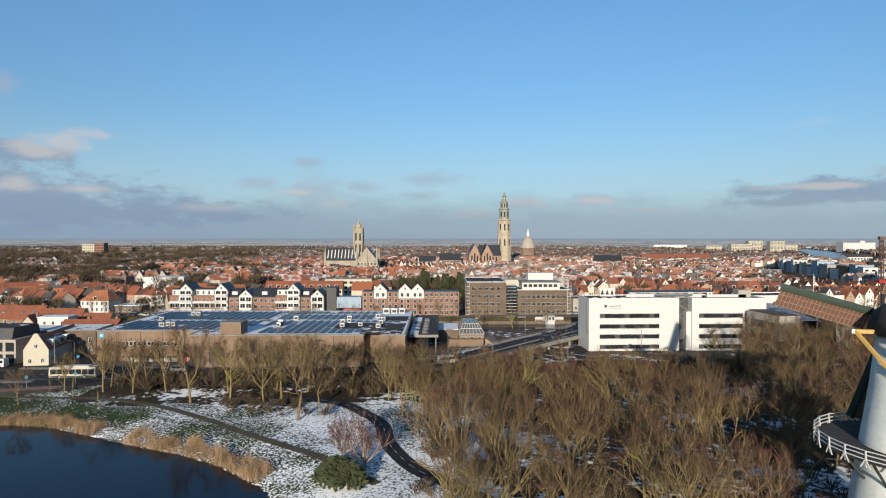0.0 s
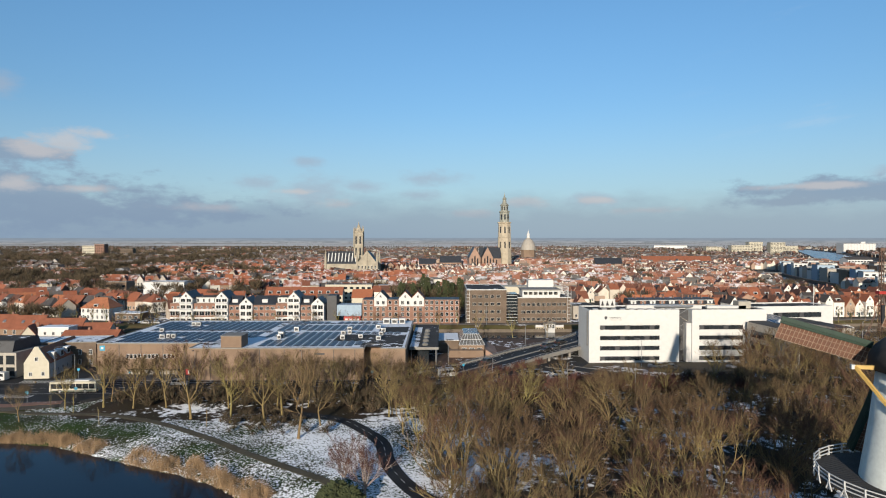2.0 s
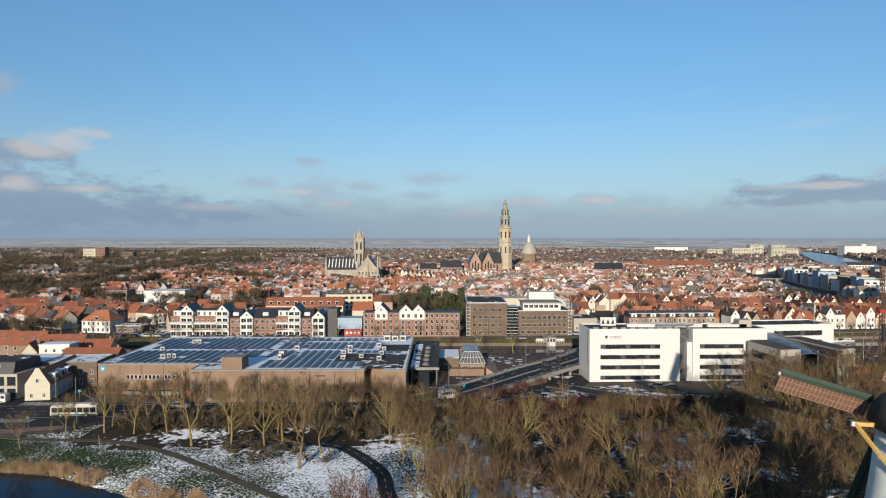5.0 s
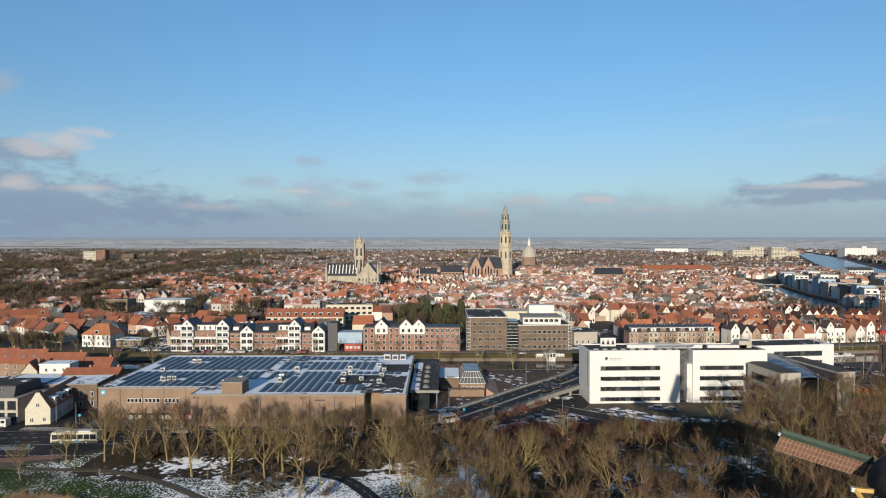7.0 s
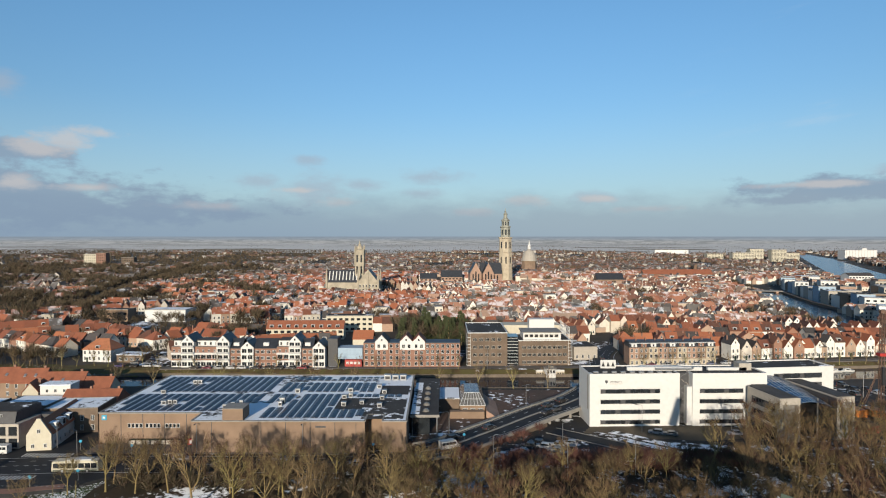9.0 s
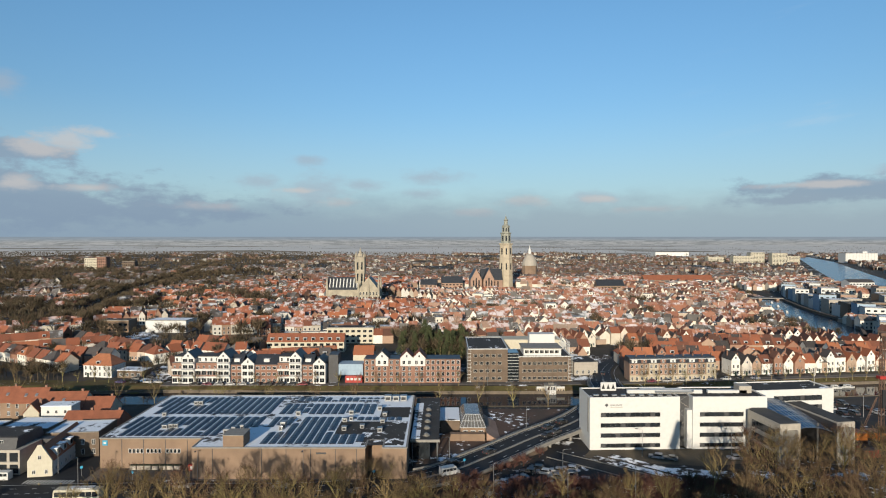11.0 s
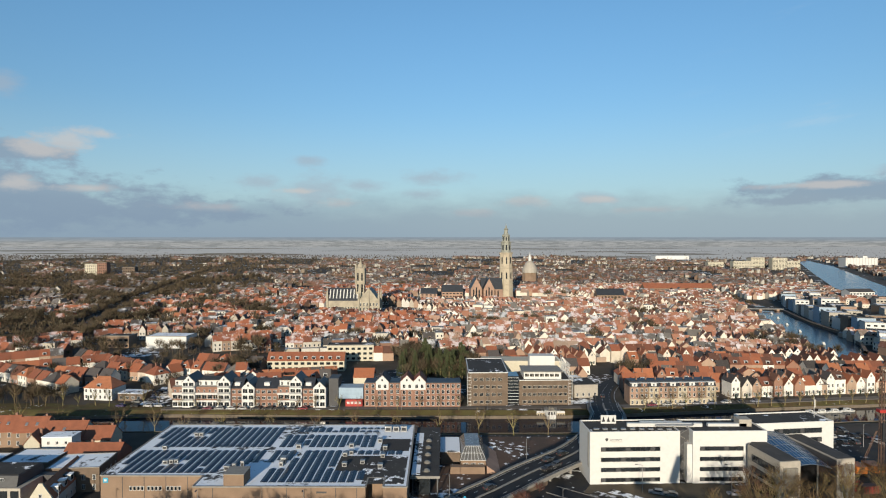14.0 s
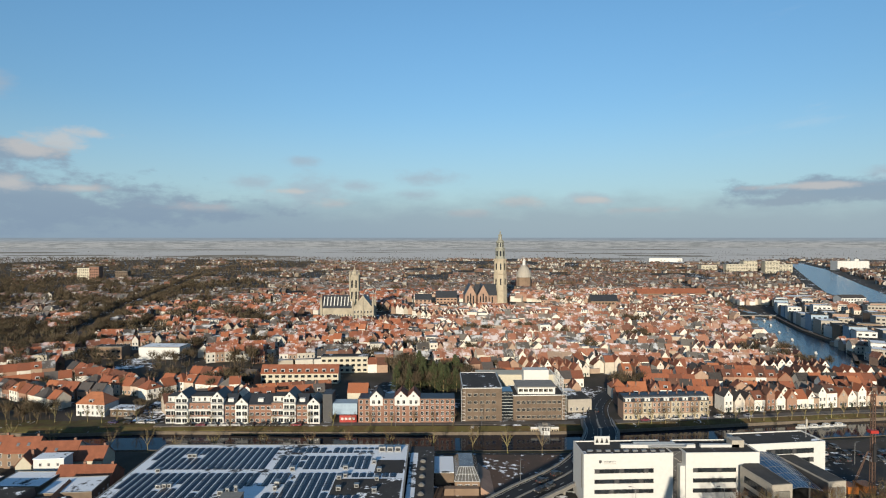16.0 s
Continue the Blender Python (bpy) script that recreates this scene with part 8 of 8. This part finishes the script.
def make_car(L=4.3, H=1.5, W=1.75, estate=False, label="parked car with dark windows"):
    c = thing("car", label, "car", group="parked cars")
    prof = [(-L / 2, 0.25), (L / 2, 0.25), (L / 2, 0.7), (L / 2 - 0.15, 0.85), (L * 0.22, 0.95), (L * 0.08, H - 0.05), (-L * (0.38 if estate else 0.25), H), (-L * 0.46, 0.95), (-L / 2, 0.8)]
    g = Geo()
    g.extrude_x([(y, z) for y, z in prof], -W / 2, W / 2)
    part("body", g, "car", c)
    g = Geo()
    gp = [(L * 0.205, 0.97), (L * 0.085, H - 0.12), (-L * (0.36 if estate else 0.24), H - 0.08), (-L * 0.42, 0.98)]
    g.extrude_x(gp, -W / 2 - 0.01, -W / 2 + 0.03), g.extrude_x(gp, W / 2 - 0.03, W / 2 + 0.01)
    part("side_window", g, "glass", c)
    for a, b, z0, z1, nm in ((L * 0.215, L * 0.09, 0.99, H - 0.1, "windscreen"), (-L * 0.47, -L * (0.385 if estate else 0.27), 0.98, H - 0.06, "rear_window")):
        s_ = 0.02 if a > 0 else -0.02
        g = Geo()
        g.solid([(-W * 0.42, a + s_, z0), (W * 0.42, a + s_, z0), (W * 0.4, b + s_, z1), (-W * 0.4, b + s_, z1), (-W * 0.42, a - s_, z0), (W * 0.42, a - s_, z0), (W * 0.4, b - s_, z1), (-W * 0.4, b - s_, z1)],
                ((0, 1, 2, 3), (7, 6, 5, 4), (0, 4, 5, 1), (1, 5, 6, 2), (2, 6, 7, 3), (3, 7, 4, 0)))
        part(nm, g, "glass", c)
    for x in (-W / 2 + 0.08, W / 2 - 0.08):
        for y in (-L * 0.3, L * 0.31):
            set_part("wheel", WHEEL, c, x, y, 0.32)
        part("headlight", boxes((x - 0.16, L / 2 - 0.02, 0.55, x + 0.16, L / 2 + 0.02, 0.7)), "white_paint", c)
        part("tail_light", boxes((x - 0.12, -L / 2 - 0.02, 0.6, x + 0.12, -L / 2 + 0.02, 0.78)), "red", c)
    return c


def make_van(L=5.9, H=2.5, W=2.0):
    c = thing("van", "white passenger van with a row of dark side windows", "van", group="parked vans")
    g = Geo()
    g.extrude_x([(-L / 2, 0.3), (L / 2, 0.3), (L / 2, 1.1), (L / 2 - 0.7, 1.35), (L / 2 - 1.3, H - 0.1), (L / 2 - 1.6, H), (-L / 2, H)], -W / 2, W / 2)
    part("body", g, "white_paint", c)
    for x in (-W / 2, W / 2):
        for i in range(4):
            part("side_window", boxes((x - 0.02, -L / 2 + 0.35 + i * 1.1, 1.35, x + 0.02, -L / 2 + 1.3 + i * 1.1, 2.1)), "glass", c)
        for y in (-L * 0.3, L * 0.32):
            set_part("wheel", WHEEL, c, x * 0.92, y, 0.32)
    g = Geo()
    g.solid([(-0.85, L / 2 - 0.68, 1.4), (0.85, L / 2 - 0.68, 1.4), (0.8, L / 2 - 1.24, 2.3), (-0.8, L / 2 - 1.24, 2.3), (-0.85, L / 2 - 0.75, 1.36), (0.85, L / 2 - 0.75, 1.36), (0.8, L / 2 - 1.3, 2.26), (-0.8, L / 2 - 1.3, 2.26)],
            ((0, 1, 2, 3), (7, 6, 5, 4), (0, 4, 5, 1), (1, 5, 6, 2), (2, 6, 7, 3), (3, 7, 4, 0)))
    part("windscreen", g, "glass", c)
    return c


def make_bus(L=11.8, H=3.0, W=2.5):
    c = thing("bus", "cream city bus with dark window band on the main road", "bus")
    g = Geo()
    g.extrude_x([(-L / 2, 0.35), (L / 2, 0.35), (L / 2 + 0.05, 1.2), (L / 2 - 0.15, H - 0.1), (L / 2 - 0.4, H), (-L / 2 + 0.2, H), (-L / 2, H - 0.2)], -W / 2, W / 2)
    part("body", g, "cream", c)
    part("roof_unit", boxes((-0.9, -4, H, 0.9, 2.5, H + 0.28)), "white_paint", c)
    for x in (-W / 2, W / 2):
        for i in range(7):
            part("side_window", boxes((x - 0.03, -L / 2 + 0.4 + i * 1.6, 1.2, x + 0.03, -L / 2 + 1.85 + i * 1.6, 2.45)), "glass", c)
        part("skirt", boxes((x - 0.025, -L / 2 + 0.2, 0.4, x + 0.025, L / 2 - 0.2, 0.75)), "green_board", c)
        for y in (-L * 0.26, L * 0.28):
            set_part("wheel", BIGWHEEL, c, x * 0.9, y, 0.5)
    part("windscreen", boxes((-1.1, L / 2 - 0.02, 1.1, 1.1, L / 2 + 0.06, 2.6)), "glass", c)
    return c


car_a, car_b = make_car(), make_car(4.5, 1.6, 1.8, True, "parked estate car with dark windows")
used = []


def park(pattern, x, y, z, turn):
    m = Matrix.Translation((x, y, z)) @ Matrix.Rotation(turn, 4, "Z")
    if pattern.name not in used:
        used.append(pattern.name)
        pattern.matrix_basis = m
        return pattern
    return copy_thing(pattern, m)


rnd = random.Random(21)
for x, y, z, t in [(28.8, 176.2, 0, 1.2), (31.8, 172.9, 0, 1.2), (27.3, 179.2, 0, 1.2), (16, 168.6, 0, 1.2), (19, 170.2, 0, 1.2), (22, 172.2, 0, 1.2), (36, 174, 0, 1.2), (24, 166.5, 0, 1.2), (29, 167.5, 0, 1.2), (34, 168.5, 0, 1.2), (39, 170, 0, 1.2),
                    (14.1, 189.4, 1.35, -0.82), (2.8, 181.2, 0.75, -0.85), (35.7, 209.4, 2.7, -0.82), (41.6, 214.6, 3.0, -0.82), (34.0, 201.6, 2.6, 2.3), (37.5, 204.6, 2.75, 2.3), (51.5, 226.5, 3.4, -0.6), (-8, 166.2, 0.15, -1.5), (-24, 162.0, 0.1, 1.57), (-60, 161.4, 0.1, 1.6), (-72, 166, 0.1, -1.55), (-45, 166, 0.1, -1.57), (78, 300, 1.1, -0.2),
                    (66, 189, 0, 1.2), (70, 187.5, 0, 1.2), (90, 188, 0, 1.5)] + [(-116 + i * 5.6 + rnd.uniform(-0.5, 0.5), 281.4, 0.1, 1.57) for i in range(10)] + [(-152 + i * 6 + rnd.uniform(-1, 1), 286, 0.0, 1.4) for i in range(4)] + \
                   [(150 + (i % 9) * 4.6, 236 + (i // 9) * 7, 0, rnd.choice((0.1, 3.2))) for i in range(22) if i not in (3, 11, 14)] + [(98 + i * 7.5, 287.9 + i * 0.95, 0.1, 1.7) for i in range(8)] + \
                   [(-140, 170.5, 0.05, 1.57), (-133, 170.6, 0.05, 1.57), (-121, 160, 0.05, 1.57), (-146, 160, 0.05, 1.57)]:
    park(rnd.choice((car_a, car_b)), x, y, z, t + rnd.uniform(-0.04, 0.04))
van = make_van()
for x, y, z, t in ((1.5, 174.6, 0.4, -1.1), (-126, 171.2, 0.05, 1.57)):
    park(van, x, y, z, t)
park(make_bus(), -96, 158.4, 0.06, 1.62)

# ---- street lamps, signs, poles ----
for x, y in ((13.0, 164.2), (20.2, 164.6), (33.0, 177.2), (37.0, 178.6), (24.5, 176.5)):
    park(rnd.choice((car_a, car_b)), x, y, 0.035, 1.2 + rnd.uniform(-0.06, 0.06))
for i in range(9):
    park(rnd.choice((car_a, car_b)), -149 + i * 1.1 + 4 * (i % 2), 293 + i * 4.6, 0.03, 1.4 + rnd.uniform(-0.1, 0.1))


def make_lamp(h):
    l_ = thing("street_lamp", "slender grey street lamp with an outreach arm", "street lamp", group="street lamps")
    g = Geo()
    g.ring(0, 0, ((-0.3, 0.11), (1.2, 0.1), (h, 0.06)), 8)
    part("pole", g, "metal", l_)
    g = Geo()
    g.tube((0, 0, h - 0.05), (0.6, 0, h + 0.25), 0.05, n=6), g.tube((0.6, 0, h + 0.25), (1.5, 0, h + 0.3), 0.05, n=6)
    part("arm", g, "metal", l_)
    part("lamp_head", boxes((1.3, -0.16, h + 0.2, 2.2, 0.16, h + 0.36)), "dark_metal", l_)
    return l_


lamp = make_lamp(8.5)
for x, y, z, t in ((1.5, 182.5, 0.05, 3.6), (33.6, 171.8, 0, 0), (13.1, 161.2, 0, 0), (28.4, 210.3, 1.6, -0.8), (49.6, 156.9, 0, 2), (31.6, 154.8, 0, 0), (-9.6, 182.5, 0, 0), (-100.4, 165.5, 0, -1.5), (-70, 171.3, 0, -1.5), (-40, 171.3, 0, -1.5), (-112.5, 176, 0, 0), (62, 190, 0, 3), (90, 190, 0, 3), (-60, 280.8, 0, 1.5), (-90, 280.6, 0, 1.5),
                   (-20, 281, 0, 1.5), (20, 281.5, 0, 1.5), (63, 240, 3.2, 0), (105, 286, 0, 1.5), (150, 292, 0, 1.5), (-135, 171.5, 0, -1.5), (160, 232, 0, 0), (180, 240, 0, 0)):
    park(lamp, x, y, z, t)


def make_sign(h=3.0):
    s_ = thing("traffic_sign", "blue round traffic sign on a thin pole", "sign", group="traffic signs")
    g = Geo()
    g.ring(0, 0, ((-0.3, 0.04), (h, 0.04)), 6)
    part("pole", g, "metal", s_)
    g = Geo()
    g.tube((0, -0.07, h - 0.4), (0, -0.04, h - 0.4), 0.4, n=14)
    part("sign_plate", g, "blue_sign", s_)
    return s_


sgn_ = make_sign()
for x, y in ((-101.5, 148), (-92, 152), (-104.5, 174), (-88, 170.5), (-118, 149), (-20, 171.4), (6, 180.2)):
    park(sgn_, x, y, 0, rnd.uniform(-0.4, 0.4))
bol = thing("bollard", "black and white traffic bollard", "bollard", group="traffic bollards")
g = Geo()
g.ring(0, 0, ((-0.2, 0.14), (0.9, 0.14), (1.1, 0.05)), 8)
part("post", g, "dark_metal", bol)
part("band", boxes((-0.15, -0.15, 0.6, 0.15, 0.15, 0.8)), "yellow", bol)
for x, y in ((-112, 150), (-108.5, 150.2), (-112, 166.8), (-120, 153), (-125, 153), (-106, 167), (-90, 158)):
    park(bol, x, y, 0.03, 0)
fp = thing("flagpole", "tall white flagpole beside the university", "flagpole", (129.5, 213, 0))
g = Geo()
g.ring(0, 0, ((-0.3, 0.16), (24, 0.06)), 8)
part("pole", g, "white_paint", fp)
part("flag", boxes((0.1, -0.02, 20.4, 0.6, 0.02, 23.2)), "grey_panel", fp, "hanging pale flag")

# ---- building site: pile driver, crane, containers ----
rig = thing("pile_driver", "tall rusty piling mast with a red collar", "construction machine", (146, 203, 0))
mg = Geo()
for sx, sy in ((-0.55, -0.55), (0.55, -0.55), (0.55, 0.55), (-0.55, 0.55)):
    mg.beam((sx, sy, 0), (sx * 0.8, sy * 0.8, 36), 0.2, 0.2)
part("mast", mg, "rust", rig)
for i in range(24):
    z = i * 1.5
    mg = Geo()
    s_ = 0.55 * (1 - 0.2 * z / 36)
    for (ax, ay), (bx, by) in (((-s_, -s_), (s_, -s_)), ((s_, -s_), (s_, s_)), ((s_, s_), (-s_, s_)), ((-s_, s_), (-s_, -s_))):
        mg.beam((ax, ay, z), (bx, by, z + 1.5), 0.1, 0.1)
    part("lattice", mg, "rust", rig)
part("collar", boxes((-1.3, -1.0, 21.6, 1.3, 1.0, 22.6)), "red", rig)
part("hammer", boxes((-0.5, -1.2, 12, 0.5, -0.5, 18)), "dark_metal", rig)
part("head", boxes((-0.9, -0.6, 36, 0.9, 0.6, 37)), "rust", rig)
part("chassis", boxes((-2.2, 1.0, 0.6, 2.2, 6.5, 3.0)), "orange", rig)
for x in (-2.0, 2.0):
    part("crawler", boxes((x - 0.45, -0.5, -0.2, x + 0.45, 6.8, 0.9)), "dark_metal", rig)
cr = thing("crawler_crane", "orange crawler crane with an inclined lattice boom", "crane", (139, 204, 0))
part("cab", boxes((-1.8, -2.0, 1.2, 1.8, 3.0, 3.6)), "orange", cr)
for x in (-1.8, 1.8):
    part("crawler", boxes((x - 0.4, -2.8, -0.2, x + 0.4, 2.8, 1.1)), "dark_metal", cr)
g = Geo()
for o in (-0.4, 0.4):
    g.beam((o, -1, 2.5), (4 + o * 0.4, -3, 16), 0.16, 0.16)
for i in range(10):
    t_ = i / 10
    g.beam((-0.4 + 4 * t_, -1 - 2 * t_, 2.5 + 13.5 * t_), (0.4 + 4 * (t_ + 0.1), -1 - 2 * (t_ + 0.1), 2.5 + 13.5 * (t_ + 0.1)), 0.08, 0.08)
part("boom", g, "rust", cr)
for x, y, t in ((126, 191, 0.1), (133, 190, 0.2), (129.5, 194.5, 0.1)):
    c = thing("site_container", "rust-red shipping container on the building site", "container", (x, y, 0), t, group="site containers")
    part("box", boxes((-3, -1.2, -0.1, 3, 1.2, 2.5)), "rust", c)
    for i in range(11):
        part("rib", boxes((-2.9 + i * 0.56, -1.26, 0.1, -2.7 + i * 0.56, -1.2, 2.4)), "red", c)
# ---- low glazed pavilion and boats ----
pv = thing("glazed_pavilion", "tan brick pavilion with a sloping glazed roof beside the forecourt", "pavilion")
part("wall", boxes((5.5, 207, -0.3, 14, 230, 3.8)), "tan_brick", pv)
part("terrace_wall", boxes((1.9, 204.4, -0.3, 13.6, 206.9, 2.4)), "tan_brick", pv)
part("side_wing", boxes((-1.4, 213.5, -0.3, 5.4, 229, 4.3)), "brown_brick", pv)
part("side_roof", boxes((-1.6, 213.3, 4.3, 5.45, 229.2, 4.5)), "roof_snow", pv, "flat roof under snow")
g = Geo()
g.solid([(5.3, 206.8, 3.8), (14.2, 206.8, 3.8), (14.2, 230.2, 3.8), (5.3, 230.2, 3.8), (7.2, 213, 6.6), (12.4, 213, 6.6), (12.4, 227, 6.6), (7.2, 227, 6.6)], ((3, 2, 1, 0), (0, 1, 5, 4), (1, 2, 6, 5), (2, 3, 7, 6), (3, 0, 4, 7), (4, 5, 6, 7)))
ln_ = part("glazed_roof", g, "glass_pale", pv, "sloping glass roof")
for i in range(8):
    t_ = i / 7
    g = Geo()
    g.beam((5.3 + 8.9 * t_, 206.75, 3.86), (7.2 + 5.2 * t_, 212.95, 6.68), 0.14, 0.14)
    part("glazing_bar", g, "white_paint", ln_)
for t_ in (0.0, 0.5, 1.0):
    g = Geo()
    g.beam((5.3 + 1.9 * t_, 206.75 + 6.2 * t_, 3.88 + 2.8 * t_), (14.2 - 1.8 * t_, 206.75 + 6.2 * t_, 3.88 + 2.8 * t_), 0.14, 0.14)
    part("glazing_bar", g, "white_paint", ln_)
g = Geo()
g.solid([(14.3, 205, -0.2), (19.5, 203, -0.2), (19.5, 226, -0.2), (14.3, 228, -0.2), (14.3, 205, 2.6), (14.3, 228, 2.6)], ((3, 2, 1, 0), (0, 1, 4), (1, 2, 5, 4), (2, 3, 5), (3, 0, 4, 5)))
part("brick_slope", g, "church_brick", pv, "sloping pinkish brick apron")
for i in range(3):
    set_part("window", W_WIDE, pv, 7.2 + i * 2.6, 207.0, 1.4)


def make_boat(L=6.5):
    b = thing("boat", "small white motor boat moored on the canal", "boat", group="moored boats")
    g = Geo()
    ring_ = [(-1.0, -L / 2), (1.0, -L / 2), (1.15, 0), (0.8, L * 0.32), (0, L / 2), (-0.8, L * 0.32), (-1.15, 0)]
    n = len(ring_)
    g.solid([(x * 0.7, y * 0.92, -0.3) for x, y in ring_] + [(x, y, 0.7) for x, y in ring_], [(i, (i + 1) % n, n + (i + 1) % n, n + i) for i in range(n)] + [list(range(n - 1, -1, -1)), list(range(n, 2 * n))])
    part("hull", g, "white_paint", b)
    part("cabin", boxes((-0.75, -1.2, 0.7, 0.75, 1.6, 1.6)), "white", b)
    part("cabin_window", boxes((-0.78, -0.8, 1.0, 0.78, 1.2, 1.4)), "glass", b)
    return b


boat = make_boat()
for x, y, t in ((170.9, 284.6, 1.7), (177.5, 285.6, 1.7), (184, 286.6, 1.7), (190.7, 287.8, 1.7), (312, 556, -0.3), (300, 515, -0.3), (283, 455, -0.4), (328, 600, -0.3), (340, 634, -0.3)):
    park(boat, x, y, WATER_Z if y < 320 else 0.05, t)

# ---- quays and bridge of the far dock ----
db = thing("dock_bridge", "low stone bridge closing the dock", "bridge", (318, 664, 0), -0.08)
part("deck", boxes((0, -3, 2.0, 48, 3, 2.8)), "concrete", db)
for x in (6, 24, 42):
    part("pier", boxes((x - 1.5, -3, -0.2, x + 1.5, 3, 2.0)), "church_brick", db)
qf = [(287, 417), (305, 447), (325, 502), (334, 556), (346, 600), (361, 650)]
tagged(new("wall_dock_far", ribbon([(x + 1.2, y, 2.2) for x, y in qf], 1.2, 0.0, under=2.4).mesh("q", ("brown_brick",))), "dark brick quay wall of the dock", "wall", kind="structure")
qn = [(326, 640), (299.5, 557), (279, 503), (266, 458), (262, 421)]
tagged(new("wall_dock_near", ribbon([(x - 1.2, y, 1.2) for x, y in qn], 1.2, 0.0, under=1.4).mesh("q2", ("concrete",))), "stone quay wall of the dock", "wall", kind="structure")

# ---- dark conifers by the office ----
def conifer(seed, H, R):
    r = random.Random(seed)
    g, t = Geo(), Geo()
    t.ring(0, 0, ((-0.4, 0.3), (H * 0.9, 0.05)), 6)
    for i in range(420):
        f = r.random() ** 0.8
        z = H * (0.12 + 0.86 * f)
        rad = R * (1 - f) ** 0.75 * r.uniform(0.35, 1.0) + 0.15
        a = r.uniform(0, 6.283)
        p = Vector((rad * math.cos(a), rad * math.sin(a), z))
        q = p + Vector((math.cos(a) * r.uniform(0.3, 0.9), math.sin(a) * r.uniform(0.3, 0.9), r.uniform(-0.1, 0.7)))
        g.tube(p, q, r.uniform(0.2, 0.42), 0, 4)
    return t.mesh("trunk", ("bark",)), g.mesh("crown", ("needle",))


cons = [tree_pattern("dark green conifer behind the quay houses", conifer(i, 15, 3.6), "conifers", "conifer") for i in range(2)]
for i in range(26):
    x, y = rnd.uniform(-24, 16), rnd.uniform(336, 372)
    plant(rnd.choice(cons), x, y, 0, rnd.uniform(0.8, 1.25), rnd.uniform(0, 6.28))
shrub = tree_pattern("rounded dark evergreen shrub at the pond edge", (conifer(7, 3.2, 2.4)[0], conifer(8, 3.0, 2.6)[1]), "evergreen shrubs", "shrub", "shrub")
shrub.children[1].data.materials[0] = M["evergreen"]
for x, y, s in ((-16.2, 92.6, 1.25), (-14.2, 91.4, 1.15), (-17.9, 94.0, 0.9)):
    plant(shrub, x, y, ground_z(x, y), s, rnd.uniform(0, 6.28))
# lawn stakes and saplings
sap = tree_pattern("thin young tree tied to a stake", grow_tree(71, 5.0, 0.3, 0.5, 1, 4, 0.02, kids=(3, 2, 2)), "young trees")
for x, y in ((-76.1, 134.2), (-87.3, 143.0), (-94.2, 145.1), (-52, 133), (-60, 150)):
    plant(sap, x, y, ground_z(x, y), rnd.uniform(0.8, 1.1), rnd.uniform(0, 6.28))
# bins and skips beside the hall
bn = thing("waste_container", "grey-green waste container against the hall", "container", group="waste containers")
part("box", boxes((-0.9, -0.6, 0.1, 0.9, 0.6, 1.3)), "grey_panel", bn)
part("lid", boxes((-0.95, -0.65, 1.3, 0.95, 0.65, 1.4)), "green_board", bn)
for i in range(7):
    park(bn, -92 + i * 2.2, 178.9, 0.12, 0)
sk = thing("red_skip", "small red refuse container by the hall", "container", (-74.5, 178.8, 0.12))
part("box", boxes((-1.1, -0.6, 0.0, 1.1, 0.6, 1.6)), "red", sk)
part("door", boxes((-0.4, -0.64, 0.3, 0.4, -0.605, 1.3)), "white_paint", sk)
